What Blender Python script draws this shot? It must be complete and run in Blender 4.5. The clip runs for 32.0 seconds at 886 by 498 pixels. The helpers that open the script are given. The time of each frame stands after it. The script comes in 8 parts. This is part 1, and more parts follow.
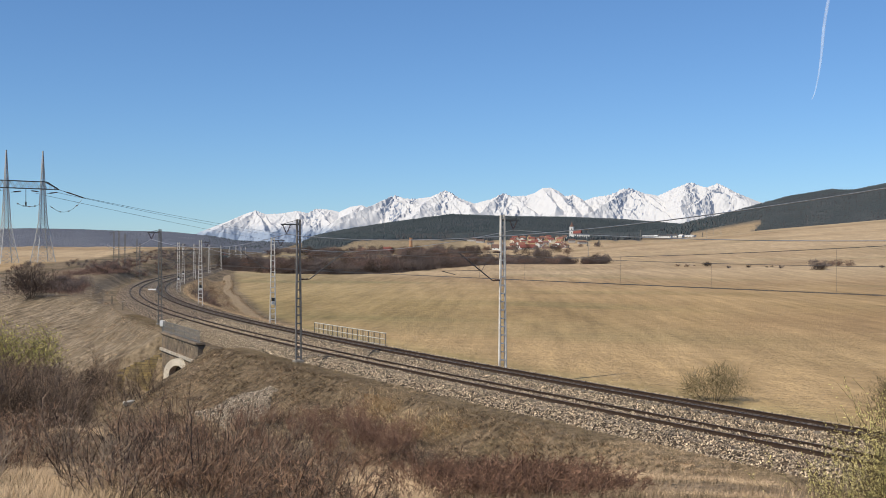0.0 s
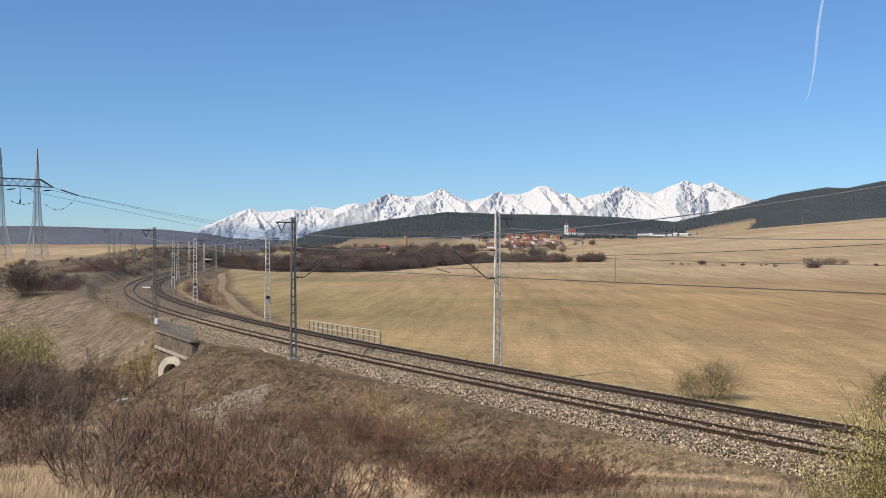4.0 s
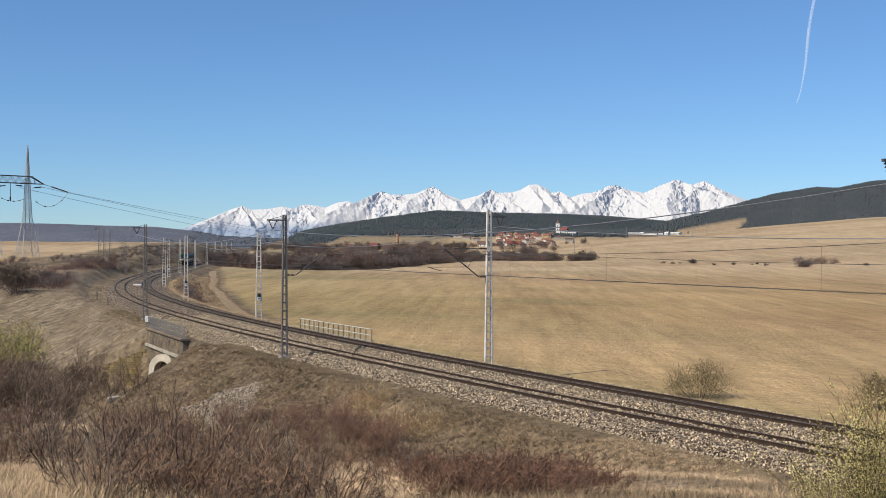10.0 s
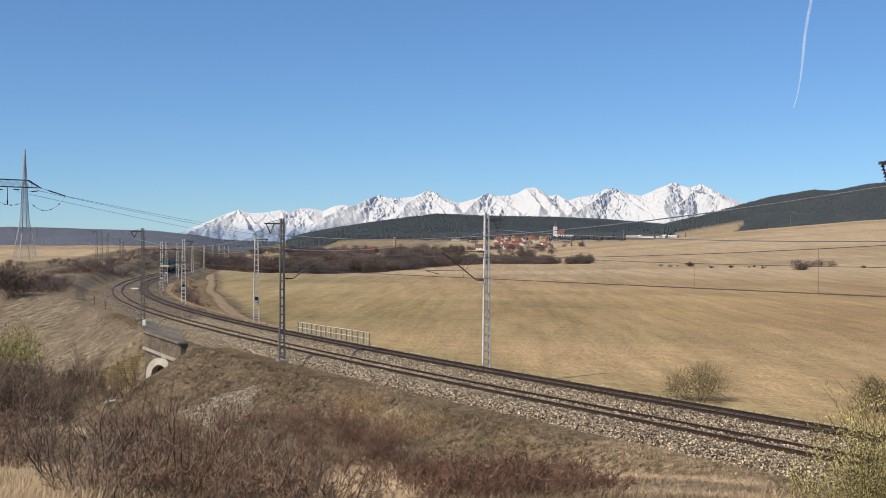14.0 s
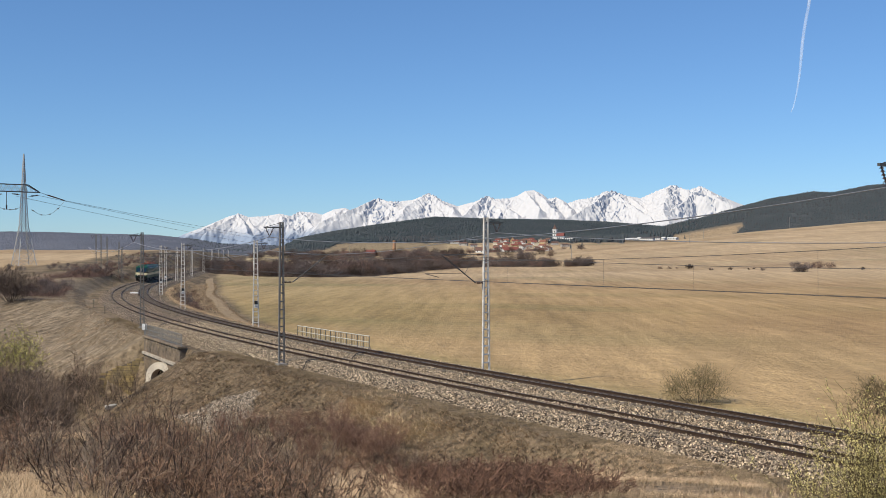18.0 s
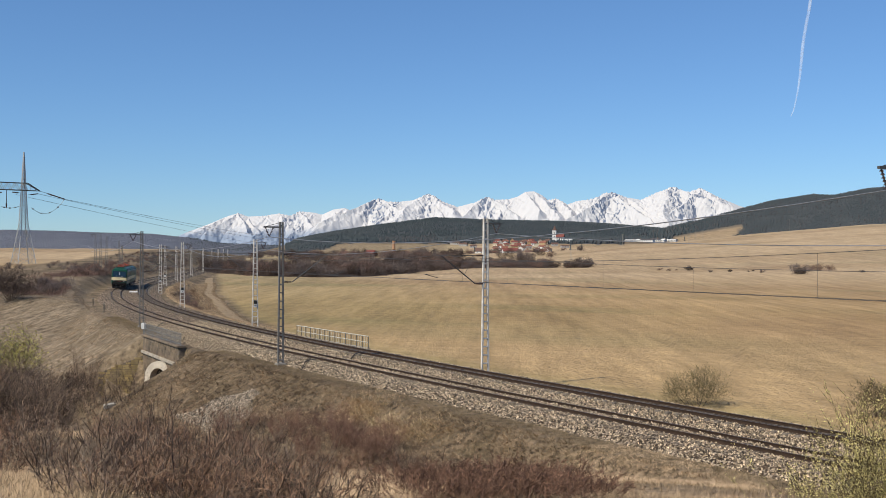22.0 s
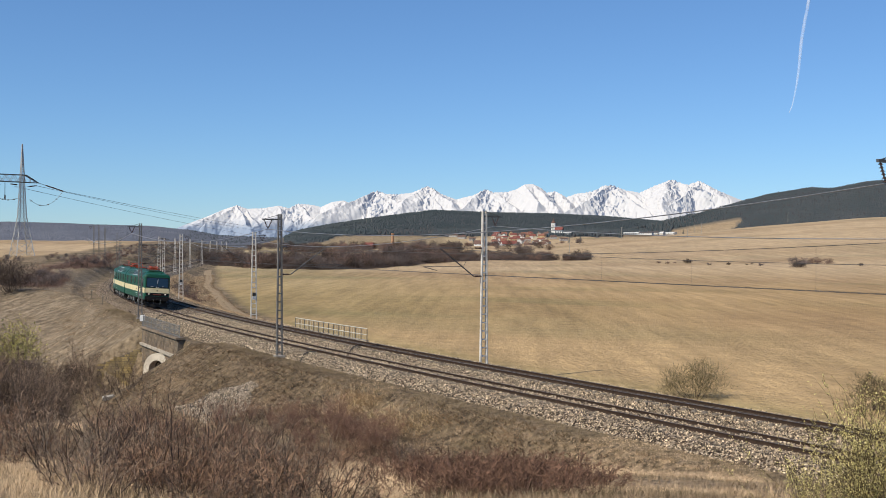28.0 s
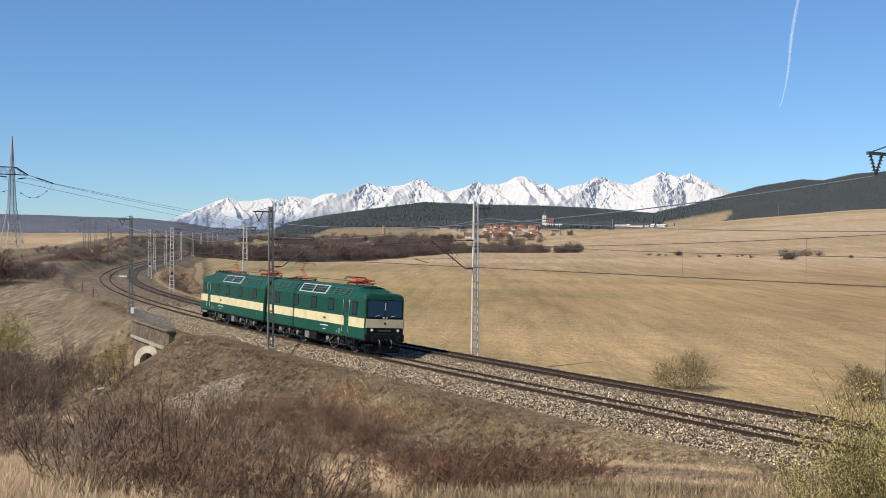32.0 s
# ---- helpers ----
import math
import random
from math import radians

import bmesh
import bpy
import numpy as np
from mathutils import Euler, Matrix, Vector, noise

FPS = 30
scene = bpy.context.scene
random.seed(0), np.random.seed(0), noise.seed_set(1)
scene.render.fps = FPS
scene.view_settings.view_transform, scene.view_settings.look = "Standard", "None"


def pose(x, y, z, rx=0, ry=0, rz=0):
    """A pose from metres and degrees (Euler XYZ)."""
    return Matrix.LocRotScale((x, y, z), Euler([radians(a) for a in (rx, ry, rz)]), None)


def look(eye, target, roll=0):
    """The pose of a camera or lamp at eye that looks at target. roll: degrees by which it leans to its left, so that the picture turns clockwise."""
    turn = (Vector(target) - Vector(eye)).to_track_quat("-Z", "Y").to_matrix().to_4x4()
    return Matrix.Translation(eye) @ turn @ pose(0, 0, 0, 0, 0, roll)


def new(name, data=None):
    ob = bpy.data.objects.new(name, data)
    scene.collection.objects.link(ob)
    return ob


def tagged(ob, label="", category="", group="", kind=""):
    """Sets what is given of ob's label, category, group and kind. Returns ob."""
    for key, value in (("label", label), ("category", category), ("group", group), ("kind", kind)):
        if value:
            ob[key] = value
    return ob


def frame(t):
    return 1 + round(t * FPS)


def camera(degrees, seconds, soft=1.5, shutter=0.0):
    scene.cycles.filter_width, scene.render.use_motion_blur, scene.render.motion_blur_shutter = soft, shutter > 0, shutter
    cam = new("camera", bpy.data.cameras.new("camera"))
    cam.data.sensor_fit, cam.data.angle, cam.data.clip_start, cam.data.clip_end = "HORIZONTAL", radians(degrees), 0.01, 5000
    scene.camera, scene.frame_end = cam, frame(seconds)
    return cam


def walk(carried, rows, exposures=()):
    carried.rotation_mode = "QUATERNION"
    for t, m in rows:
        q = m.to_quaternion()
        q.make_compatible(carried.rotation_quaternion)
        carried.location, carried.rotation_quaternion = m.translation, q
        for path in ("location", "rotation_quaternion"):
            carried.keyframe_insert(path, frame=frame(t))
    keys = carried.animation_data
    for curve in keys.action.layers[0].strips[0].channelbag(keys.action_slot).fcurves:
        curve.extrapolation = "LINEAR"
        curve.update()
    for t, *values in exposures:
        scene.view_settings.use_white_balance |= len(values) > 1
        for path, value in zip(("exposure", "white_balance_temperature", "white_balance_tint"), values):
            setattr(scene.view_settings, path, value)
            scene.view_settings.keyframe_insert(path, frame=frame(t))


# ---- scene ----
cam = camera(44.85, 32.0, soft=0.65)
EYE = (0.0, 0.0, 7.2)


def aim(yaw, pitch, roll):
    a, b = radians(yaw), radians(pitch)
    return look(EYE, (EYE[0] - math.sin(a) * math.cos(b), EYE[1] + math.cos(a) * math.cos(b), EYE[2] + math.sin(b)), roll)


PATH = [
    (0.0, aim(-0.000, 0.000, -0.000)),
    (0.5, aim(-0.044, 0.001, -0.009)),
    (1.0, aim(-0.093, 0.035, -0.046)),
    (1.5, aim(-0.151, 0.045, 0.002)),
    (2.0, aim(-0.187, 0.092, 0.006)),
    (2.5, aim(-0.203, 0.096, 0.070)),
    (3.0, aim(-0.220, 0.059, 0.072)),
    (3.5, aim(-0.239, -0.014, 0.055)),
    (5.5, aim(-0.421, -0.284, -0.020)),
    (6.0, aim(-0.443, -0.271, -0.094)),
    (6.5, aim(-0.465, -0.187, -0.028)),
    (7.0, aim(-0.473, -0.102, -0.048)),
    (7.5, aim(-0.458, -0.047, 0.001)),
    (8.0, aim(-0.456, -0.015, 0.092)),
    (8.5, aim(-0.495, -0.039, 0.092)),
    (9.0, aim(-0.591, -0.124, 0.113)),
    (9.5, aim(-0.650, -0.199, 0.140)),
    (10.0, aim(-0.723, -0.197, 0.208)),
    (10.5, aim(-0.767, -0.125, 0.293)),
    (11.0, aim(-0.782, -0.077, 0.318)),
    (11.5, aim(-0.800, -0.080, 0.297)),
    (12.0, aim(-0.830, -0.077, 0.281)),
    (12.5, aim(-0.870, -0.028, 0.262)),
    (13.0, aim(-0.885, -0.007, 0.184)),
    (13.5, aim(-0.868, -0.008, 0.152)),
    (14.0, aim(-0.853, -0.022, 0.127)),
    (14.5, aim(-0.862, -0.044, 0.153)),
    (16.5, aim(-0.800, -0.113, 0.135)),
    (17.0, aim(-0.752, -0.008, 0.023)),
    (17.5, aim(-0.791, 0.096, -0.046)),
    (18.0, aim(-0.888, 0.142, -0.081)),
    (18.5, aim(-0.987, 0.177, -0.117)),
    (19.0, aim(-1.004, 0.210, -0.196)),
    (19.5, aim(-1.036, 0.242, -0.288)),
    (20.0, aim(-1.066, 0.256, -0.285)),
    (20.5, aim(-1.062, 0.251, -0.167)),
    (21.0, aim(-1.014, 0.232, -0.043)),
    (21.5, aim(-0.961, 0.212, 0.126)),
    (22.0, aim(-0.906, 0.174, 0.219)),
    (22.5, aim(-0.908, 0.119, 0.228)),
    (23.0, aim(-0.976, 0.047, 0.249)),
    (23.5, aim(-1.038, 0.029, 0.321)),
    (24.0, aim(-1.070, 0.078, 0.359)),
    (24.5, aim(-1.057, 0.172, 0.357)),
    (25.0, aim(-0.987, 0.240, 0.297)),
    (25.5, aim(-0.903, 0.174, 0.222)),
    (27.5, aim(-0.910, -0.156, 0.284)),
    (28.0, aim(-0.975, -0.222, 0.305)),
    (28.5, aim(-1.036, -0.287, 0.375)),
    (29.0, aim(-1.081, -0.321, 0.442)),
    (29.5, aim(-1.091, -0.327, 0.448)),
    (30.0, aim(-1.074, -0.373, 0.453)),
    (30.5, aim(-1.033, -0.462, 0.398)),
    (31.0, aim(-1.007, -0.557, 0.358)),
    (31.5, aim(-1.089, -0.602, 0.352)),
    (32.0, aim(-1.440, -0.631, 0.287)),
]
walk(cam, PATH, [(0.0, 0.02), (3.0, 0.03), (6.0, 0.09), (8.0, 0.05), (11.0, 0.06), (14.0, 0.02), (17.0, 0.06), (20.0, 0.0), (24.0, 0.02), (25.0, 0.03), (28.0, 0.08), (30.0, 0.09), (32.0, 0.10)])

# ---- light: clear spring midday, sun behind and to the left of the viewer ----
SUN_TO = Vector((-0.76, -0.65, 0.0)).normalized() * math.cos(radians(44)) + Vector((0, 0, math.sin(radians(44))))
sun = new("sun", bpy.data.lights.new("sun", "SUN"))
sun.data.energy, sun.data.angle, sun.data.color = 4.95, radians(0.53), (1.0, 0.92, 0.77)
sun.matrix_world = look((0, 0, 60), Vector((0, 0, 60)) - SUN_TO)

world = bpy.data.worlds.new("world")
scene.world = world
world.use_nodes = True
wn = world.node_tree.nodes
sky = wn.new("ShaderNodeTexSky")
sky.sky_type, sky.sun_disc = "NISHITA", False
sky.sun_elevation, sky.sun_rotation = radians(44), math.atan2(SUN_TO.x, SUN_TO.y)
sky.altitude, sky.air_density, sky.dust_density, sky.ozone_density = 700, 1.0, 0.0, 4.2
wn["Background"].inputs["Strength"].default_value = 0.09
clear = wn.new("ShaderNodeMix")
clear.data_type, clear.blend_type = "RGBA", "MULTIPLY"
clear.inputs["Factor"].default_value, clear.inputs["B"].default_value = 1.0, (0.90, 1.245, 1.63, 1)
hazy = wn.new("ShaderNodeGamma")
hazy.inputs["Gamma"].default_value = 0.85
world.node_tree.links.new(sky.outputs[0], hazy.inputs["Color"])
world.node_tree.links.new(hazy.outputs[0], clear.inputs["A"])
world.node_tree.links.new(clear.outputs["Result"], wn["Background"].inputs["Color"])

# ---- helpers for meshes ----
class Mesh:
    """Gathers vertices and faces of one part."""

    def __init__(self):
        self.v, self.f = [], []

    def add(self, verts, faces):
        n = len(self.v)
        self.v.extend(tuple(p) for p in verts)
        self.f.extend(tuple(i + n for i in f) for f in faces)
        return self

    def box(self, c, size, turn=None):
        sx, sy, sz = (s / 2 for s in size)
        pts = [Vector((x, y, z)) for x in (-sx, sx) for y in (-sy, sy) for z in (-sz, sz)]
        if turn is not None:
            pts = [turn @ p for p in pts]
        c = Vector(c)
        return self.add([p + c for p in pts], [(0, 1, 3, 2), (4, 6, 7, 5), (0, 4, 5, 1), (2, 3, 7, 6), (0, 2, 6, 4), (1, 5, 7, 3)])

    def beam(self, a, b, w, h=None, up=(0, 0, 1)):
        """A square bar from a to b."""
        a, b = Vector(a), Vector(b)
        h = h or w
        d = b - a
        if d.length < 1e-6:
            return self
        d.normalize()
        side = d.cross(Vector(up))
        if side.length < 1e-3:
            side = d.cross(Vector((1, 0, 0)))
        side.normalize()
        top = side.cross(d)
        pts = []
        for p in (a, b):
            for i, j in ((-1, -1), (1, -1), (1, 1), (-1, 1)):
                pts.append(p + side * (i * w / 2) + top * (j * h / 2))
        return self.add(pts, [(0, 1, 2, 3), (7, 6, 5, 4), (0, 4, 5, 1), (1, 5, 6, 2), (2, 6, 7, 3), (3, 7, 4, 0)])

    def tube(self, pts, radii, n=8, caps=True):
        """A round bar along pts."""
        if not isinstance(radii, (list, tuple)):
            radii = [radii] * len(pts)
        pts = [Vector(p) for p in pts]
        d0 = (pts[1] - pts[0]).normalized()
        ref = Vector((0, 0, 1)) if abs(d0.z) < 0.9 else Vector((1, 0, 0))
        vs, fs = [], []
        for k, p in enumerate(pts):
            d = (pts[min(k + 1, len(pts) - 1)] - pts[max(k - 1, 0)]).normalized()
            a = d.cross(ref).normalized()
            b = a.cross(d)
            for i in range(n):
                t = 2 * math.pi * i / n
                vs.append(p + (a * math.cos(t) + b * math.sin(t)) * radii[k])
        for k in range(len(pts) - 1):
            for i in range(n):
                j = (i + 1) % n
                fs.append((k * n + i, k * n + j, (k + 1) * n + j, (k + 1) * n + i))
        if caps and n > 2:
            fs.append(tuple(range(n - 1, -1, -1)))
            fs.append(tuple((len(pts) - 1) * n + i for i in range(n)))
        return self.add(vs, fs)

    def loft(self, rings, closed=True, caps=True):
        n = len(rings[0])
        vs = [p for r in rings for p in r]
        fs = []
        for k in range(len(rings) - 1):
            for i in range(n if closed else n - 1):
                j = (i + 1) % n
                fs.append((k * n + i, k * n + j, (k + 1) * n + j, (k + 1) * n + i))
        if caps:
            fs.append(tuple(range(n - 1, -1, -1)))
            fs.append(tuple((len(rings) - 1) * n + i for i in range(n)))
        return self.add(vs, fs)

    def data(self, name, mat, smooth=False, bevel=0.0, fix=True):
        me = bpy.data.meshes.new(name)
        me.from_pydata(self.v, [], self.f)
        if bevel or fix:
            bm = bmesh.new()
            bm.from_mesh(me)
            bmesh.ops.recalc_face_normals(bm, faces=bm.faces)
            if bevel:
                sharp = [e for e in bm.edges if len(e.link_faces) == 2 and e.calc_face_angle() > 0.4]
                bmesh.ops.bevel(bm, geom=sharp, offset=bevel, segments=2, affect="EDGES", clamp_overlap=True)
            bm.to_mesh(me)
            bm.free()
        me.materials.append(mat)
        if smooth:
            me.polygons.foreach_set("use_smooth", [True] * len(me.polygons))
        me.update()
        return me


def part(name, m, mat, parent=None, label="", smooth=False, bevel=0.0, fix=True):
    """Links a gathered mesh, or ready mesh data, as one object under its thing."""
    me = m if isinstance(m, bpy.types.Mesh) else m.data(name, mat, smooth, bevel, fix)
    ob = new(name, me)
    if parent is not None:
        ob.parent = parent
    if label:
        tagged(ob, label)
    return ob


def thing(name, m, label, category, group="", kind=""):
    """An empty at the base of a thing that carries its parts."""
    ob = new(name)
    ob.empty_display_size = 0.2
    ob.matrix_basis = m
    return tagged(ob, label, category, group, kind)


# ---- materials ----
TONE = 0.87  # scales every base colour down to balance the strong sun


def mat(name, a, b=None, scale=6.0, rough=0.8, metal=0.0, bump=0.0, bump_scale=None, c=None, scale2=0.6, mix2=0.5, random_tone=0.0, coords="Object", spec=0.5, loose=False):
    """Two or three colours mixed by noise at two sizes, with relief."""
    m = bpy.data.materials.new(name)
    m.use_nodes = True
    n, l = m.node_tree.nodes, m.node_tree.links
    p = n["Principled BSDF"]
    p.inputs["Roughness"].default_value, p.inputs["Metallic"].default_value = rough, metal
    p.inputs["Specular IOR Level"].default_value = spec
    b = b or tuple(x * 0.75 for x in a)
    a, b = tuple(x * TONE for x in a), tuple(x * TONE for x in b)
    c = c and tuple(x * TONE for x in c)
    tc = n.new("ShaderNodeTexCoord")
    src = tc.outputs["Object"]
    if coords == "World":
        src = n.new("ShaderNodeNewGeometry").outputs["Position"]
    n1 = n.new("ShaderNodeTexNoise")
    n1.inputs["Scale"].default_value, n1.inputs["Detail"].default_value = scale, 5
    l.new(src, n1.inputs["Vector"])
    ramp = n.new("ShaderNodeValToRGB")
    ramp.color_ramp.elements[0].position, ramp.color_ramp.elements[1].position = 0.32, 0.68
    ramp.color_ramp.elements[0].color, ramp.color_ramp.elements[1].color = (*a, 1), (*b, 1)
    l.new(n1.outputs["Fac"], ramp.inputs["Fac"])
    out = ramp.outputs["Color"]
    if c is not None:
        n2 = n.new("ShaderNodeTexNoise")
        n2.inputs["Scale"].default_value, n2.inputs["Detail"].default_value = scale2, 4
        l.new(src, n2.inputs["Vector"])
        r2 = n.new("ShaderNodeValToRGB")
        r2.color_ramp.elements[0].position, r2.color_ramp.elements[1].position = 0.42, 0.66
        r2.color_ramp.elements[1].color = (mix2, mix2, mix2, 1)
        r2.color_ramp.elements[0].color = (0, 0, 0, 1)
        l.new(n2.outputs["Fac"], r2.inputs["Fac"])
        mx = n.new("ShaderNodeMix")
        mx.data_type = "RGBA"
        l.new(r2.outputs["Color"], mx.inputs["Factor"])
        l.new(out, mx.inputs["A"])
        mx.inputs["B"].default_value = (*c, 1)
        out = mx.outputs["Result"]
    if random_tone:
        info = n.new("ShaderNodeObjectInfo")
        geo = n.new("ShaderNodeNewGeometry")
        ad = n.new("ShaderNodeMath")
        ad.operation = "ADD"
        l.new(geo.outputs["Random Per Island"] if loose else info.outputs["Random"], ad.inputs[0])
        l.new(geo.outputs["Random Per Island"], ad.inputs[1])
        mr = n.new("ShaderNodeMapRange")
        mr.inputs["From Max"].default_value = 2.0
        mr.inputs["To Min"].default_value, mr.inputs["To Max"].default_value = 1 - random_tone, 1 + random_tone
        l.new(ad.outputs[0], mr.inputs["Value"])
        hs = n.new("ShaderNodeHueSaturation")
        l.new(mr.outputs["Result"], hs.inputs["Value"])
        l.new(out, hs.inputs["Color"])
        out = hs.outputs["Color"]
    l.new(out, p.inputs["Base Color"])
    if bump:
        nb = n.new("ShaderNodeTexNoise")
        nb.inputs["Scale"].default_value, nb.inputs["Detail"].default_value = bump_scale or scale * 4, 4
        l.new(src, nb.inputs["Vector"])
        bp = n.new("ShaderNodeBump")
        bp.inputs["Strength"].default_value, bp.inputs["Distance"].default_value = bump, 0.05
        l.new(nb.outputs["Fac"], bp.inputs["Height"])
        l.new(bp.outputs["Normal"], p.inputs["Normal"])
    return m


def glow(name, colour, strength):
    m = bpy.data.materials.new(name)
    m.use_nodes = True
    p = m.node_tree.nodes["Principled BSDF"]
    p.inputs["Base Color"].default_value = (*colour, 1)
    p.inputs["Emission Color"].default_value = (*colour, 1)
    p.inputs["Emission Strength"].default_value = strength
    return m


M_RAIL = mat("rail_steel", (0.042, 0.027, 0.019), (0.065, 0.041, 0.028), 3, 0.75, 0.0, 0.1, spec=0.15)
M_RAILTOP = mat("rail_head", (0.17, 0.14, 0.12), (0.11, 0.09, 0.08), 4, 0.5, 0.5)
M_SLEEPER = mat("sleeper_concrete", (0.24, 0.20, 0.16), (0.16, 0.13, 0.10), 5, 0.9, 0, 0.3, random_tone=0.2)


def ballast_material(name, light):
    """Crushed stone: cells of differing tone with dark gaps, rust-stained in patches."""
    m = bpy.data.materials.new(name)
    m.use_nodes = True
    n, l = m.node_tree.nodes, m.node_tree.links
    p = n["Principled BSDF"]
    p.inputs["Roughness"].default_value, p.inputs["Specular IOR Level"].default_value = 0.95, 0.2
    pos = n.new("ShaderNodeNewGeometry").outputs["Position"]
    vo = n.new("ShaderNodeTexVoronoi")
    vo.inputs["Scale"].default_value = 10.5
    l.new(pos, vo.inputs["Vector"])
    sep = n.new("ShaderNodeSeparateColor")
    l.new(vo.outputs["Color"], sep.inputs[0])
    ramp = n.new("ShaderNodeValToRGB")
    ramp.color_ramp.elements[0].color, ramp.color_ramp.elements[1].color = (0.018, 0.013, 0.010, 1), (0.50 * light, 0.41 * light, 0.31 * light, 1)
    ramp.color_ramp.elements[0].position, ramp.color_ramp.elements[1].position = 0.05, 0.98
    e = ramp.color_ramp.elements.new(0.55)
    e.color = (0.13 * light, 0.095 * light, 0.066 * light, 1)
    l.new(sep.outputs[0], ramp.inputs["Fac"])
    t = n.new("ShaderNodeTexNoise")
    t.inputs["Scale"].default_value, t.inputs["Detail"].default_value = 0.5, 4
    l.new(pos, t.inputs["Vector"])
    mr = n.new("ShaderNodeMapRange")
    mr.inputs["From Min"].default_value, mr.inputs["From Max"].default_value, mr.inputs["To Max"].default_value = 0.45, 0.7, 0.5
    l.new(t.outputs["Fac"], mr.inputs["Value"])
    mx = n.new("ShaderNodeMix")
    mx.data_type = "RGBA"
    l.new(mr.outputs["Result"], mx.inputs["Factor"])
    l.new(ramp.outputs["Color"], mx.inputs["A"])
    mx.inputs["B"].default_value = (0.13 * light, 0.085 * light, 0.055 * light, 1)
    l.new(mx.outputs["Result"], p.inputs["Base Color"])
    bp = n.new("ShaderNodeBump")
    bp.inputs["Strength"].default_value, bp.inputs["Distance"].default_value, bp.invert = 1.0, 0.06, True
    l.new(vo.outputs["Distance"], bp.inputs["Height"])
    l.new(bp.outputs["Normal"], p.inputs["Normal"])
    return m


M_BALLAST = ballast_material("ballast_bed", TONE)
M_OILBALLAST = ballast_material("oily_ballast", 0.62 * TONE)
M_STONE = mat("ballast_stone", (0.72, 0.582, 0.40), (0.083, 0.058, 0.035), 9.0, 0.9, 0, 0.0, c=(0.22, 0.148, 0.090), scale2=5.0, mix2=0.7, random_tone=0.92, coords="World", loose=True)
M_FARSTONE = mat("grimy_ballast_stone", (0.44, 0.35, 0.255), (0.075, 0.052, 0.035), 9.0, 0.9, 0, 0.0, c=(0.17, 0.11, 0.075), scale2=3.0, mix2=0.7, random_tone=0.85, coords="World", loose=True)
M_GALV = mat("galvanised_steel", (0.20, 0.19, 0.175), (0.12, 0.115, 0.105), 4, 0.75, 0.0, 0.05, c=(0.14, 0.115, 0.095), scale2=1.2, mix2=0.5)
M_DARKSTEEL = mat("painted_dark_steel", (0.075, 0.08, 0.085), (0.12, 0.11, 0.10), 4, 0.6, 0.3, 0.05)
M_TOWER = mat("pale_galvanised_lattice", (0.50, 0.50, 0.49), (0.36, 0.36, 0.36), 2, 0.55, 0.1)
M_WHITESTEEL = mat("pale_grey_steel", (0.78, 0.74, 0.67), (0.58, 0.54, 0.48), 3, 0.8, 0.0, 0.05, c=(0.36, 0.30, 0.24), scale2=1.0, mix2=0.4, spec=0.2)
M_CONCRETE = mat("concrete", (0.42, 0.39, 0.34), (0.30, 0.28, 0.25), 3, 0.9, 0, 0.3, c=(0.18, 0.16, 0.13), scale2=0.7, mix2=0.6)
M_BANDSTONE = mat("pale_worn_stone", (0.52, 0.46, 0.37), (0.38, 0.33, 0.26), 2, 0.9, 0, 0.3, c=(0.26, 0.22, 0.17), scale2=0.9, mix2=0.6)
M_PALECONC = mat("pale_concrete", (0.80, 0.76, 0.68), (0.66, 0.62, 0.54), 2, 0.9, 0, 0.2, c=(0.45, 0.42, 0.36), scale2=0.9, mix2=0.4)
M_INSUL = mat("brown_porcelain", (0.05, 0.03, 0.025), (0.08, 0.05, 0.04), 5, 0.2)
M_WIRE = mat("copper_wire", (0.10, 0.10, 0.10), (0.14, 0.13, 0.12), 3, 0.5, 0.6)
M_BRIGHTWIRE = mat("bright_wire", (0.45, 0.45, 0.45), (0.35, 0.35, 0.35), 3, 0.35, 0.6)

# ---- railway line: centre line of the near track ----
GAUGE, SPACING = 1.5, 4.41


def heading(s):
    u = np.clip((np.asarray(s, float) + 78.94) / 248.09, 0, 1)
    return np.radians(31.75 - 23.43 * (0.5 * u + 0.5 * u * u * (3 - 2 * u)))


TS = np.arange(-260.0, 1500.0, 0.5)
_h = heading(TS)
TX, TY = np.cumsum(-np.sin(_h)) * 0.5, np.cumsum(np.cos(_h)) * 0.5
_i = int(np.argmin(abs(TS)))
TX, TY = TX - TX[_i] - 24.34, TY - TY[_i] + 107.79
CANT = 0.09


def on_line(s, o=0.0, z=0.0):
    """The point s metres along the near track's centre line and o metres to its field side."""
    h = float(heading(s))
    return Vector((float(np.interp(s, TS, TX)) + o * math.cos(h), float(np.interp(s, TS, TY)) + o * math.sin(h), z))


def line_pose(s, o=0.0, z=0.0, turn=0.0):
    """x along the line towards the viewer, y to the field side."""
    p = on_line(s, o, z)
    return pose(p.x, p.y, p.z, 0, 0, math.degrees(float(heading(s))) - 90 + turn)


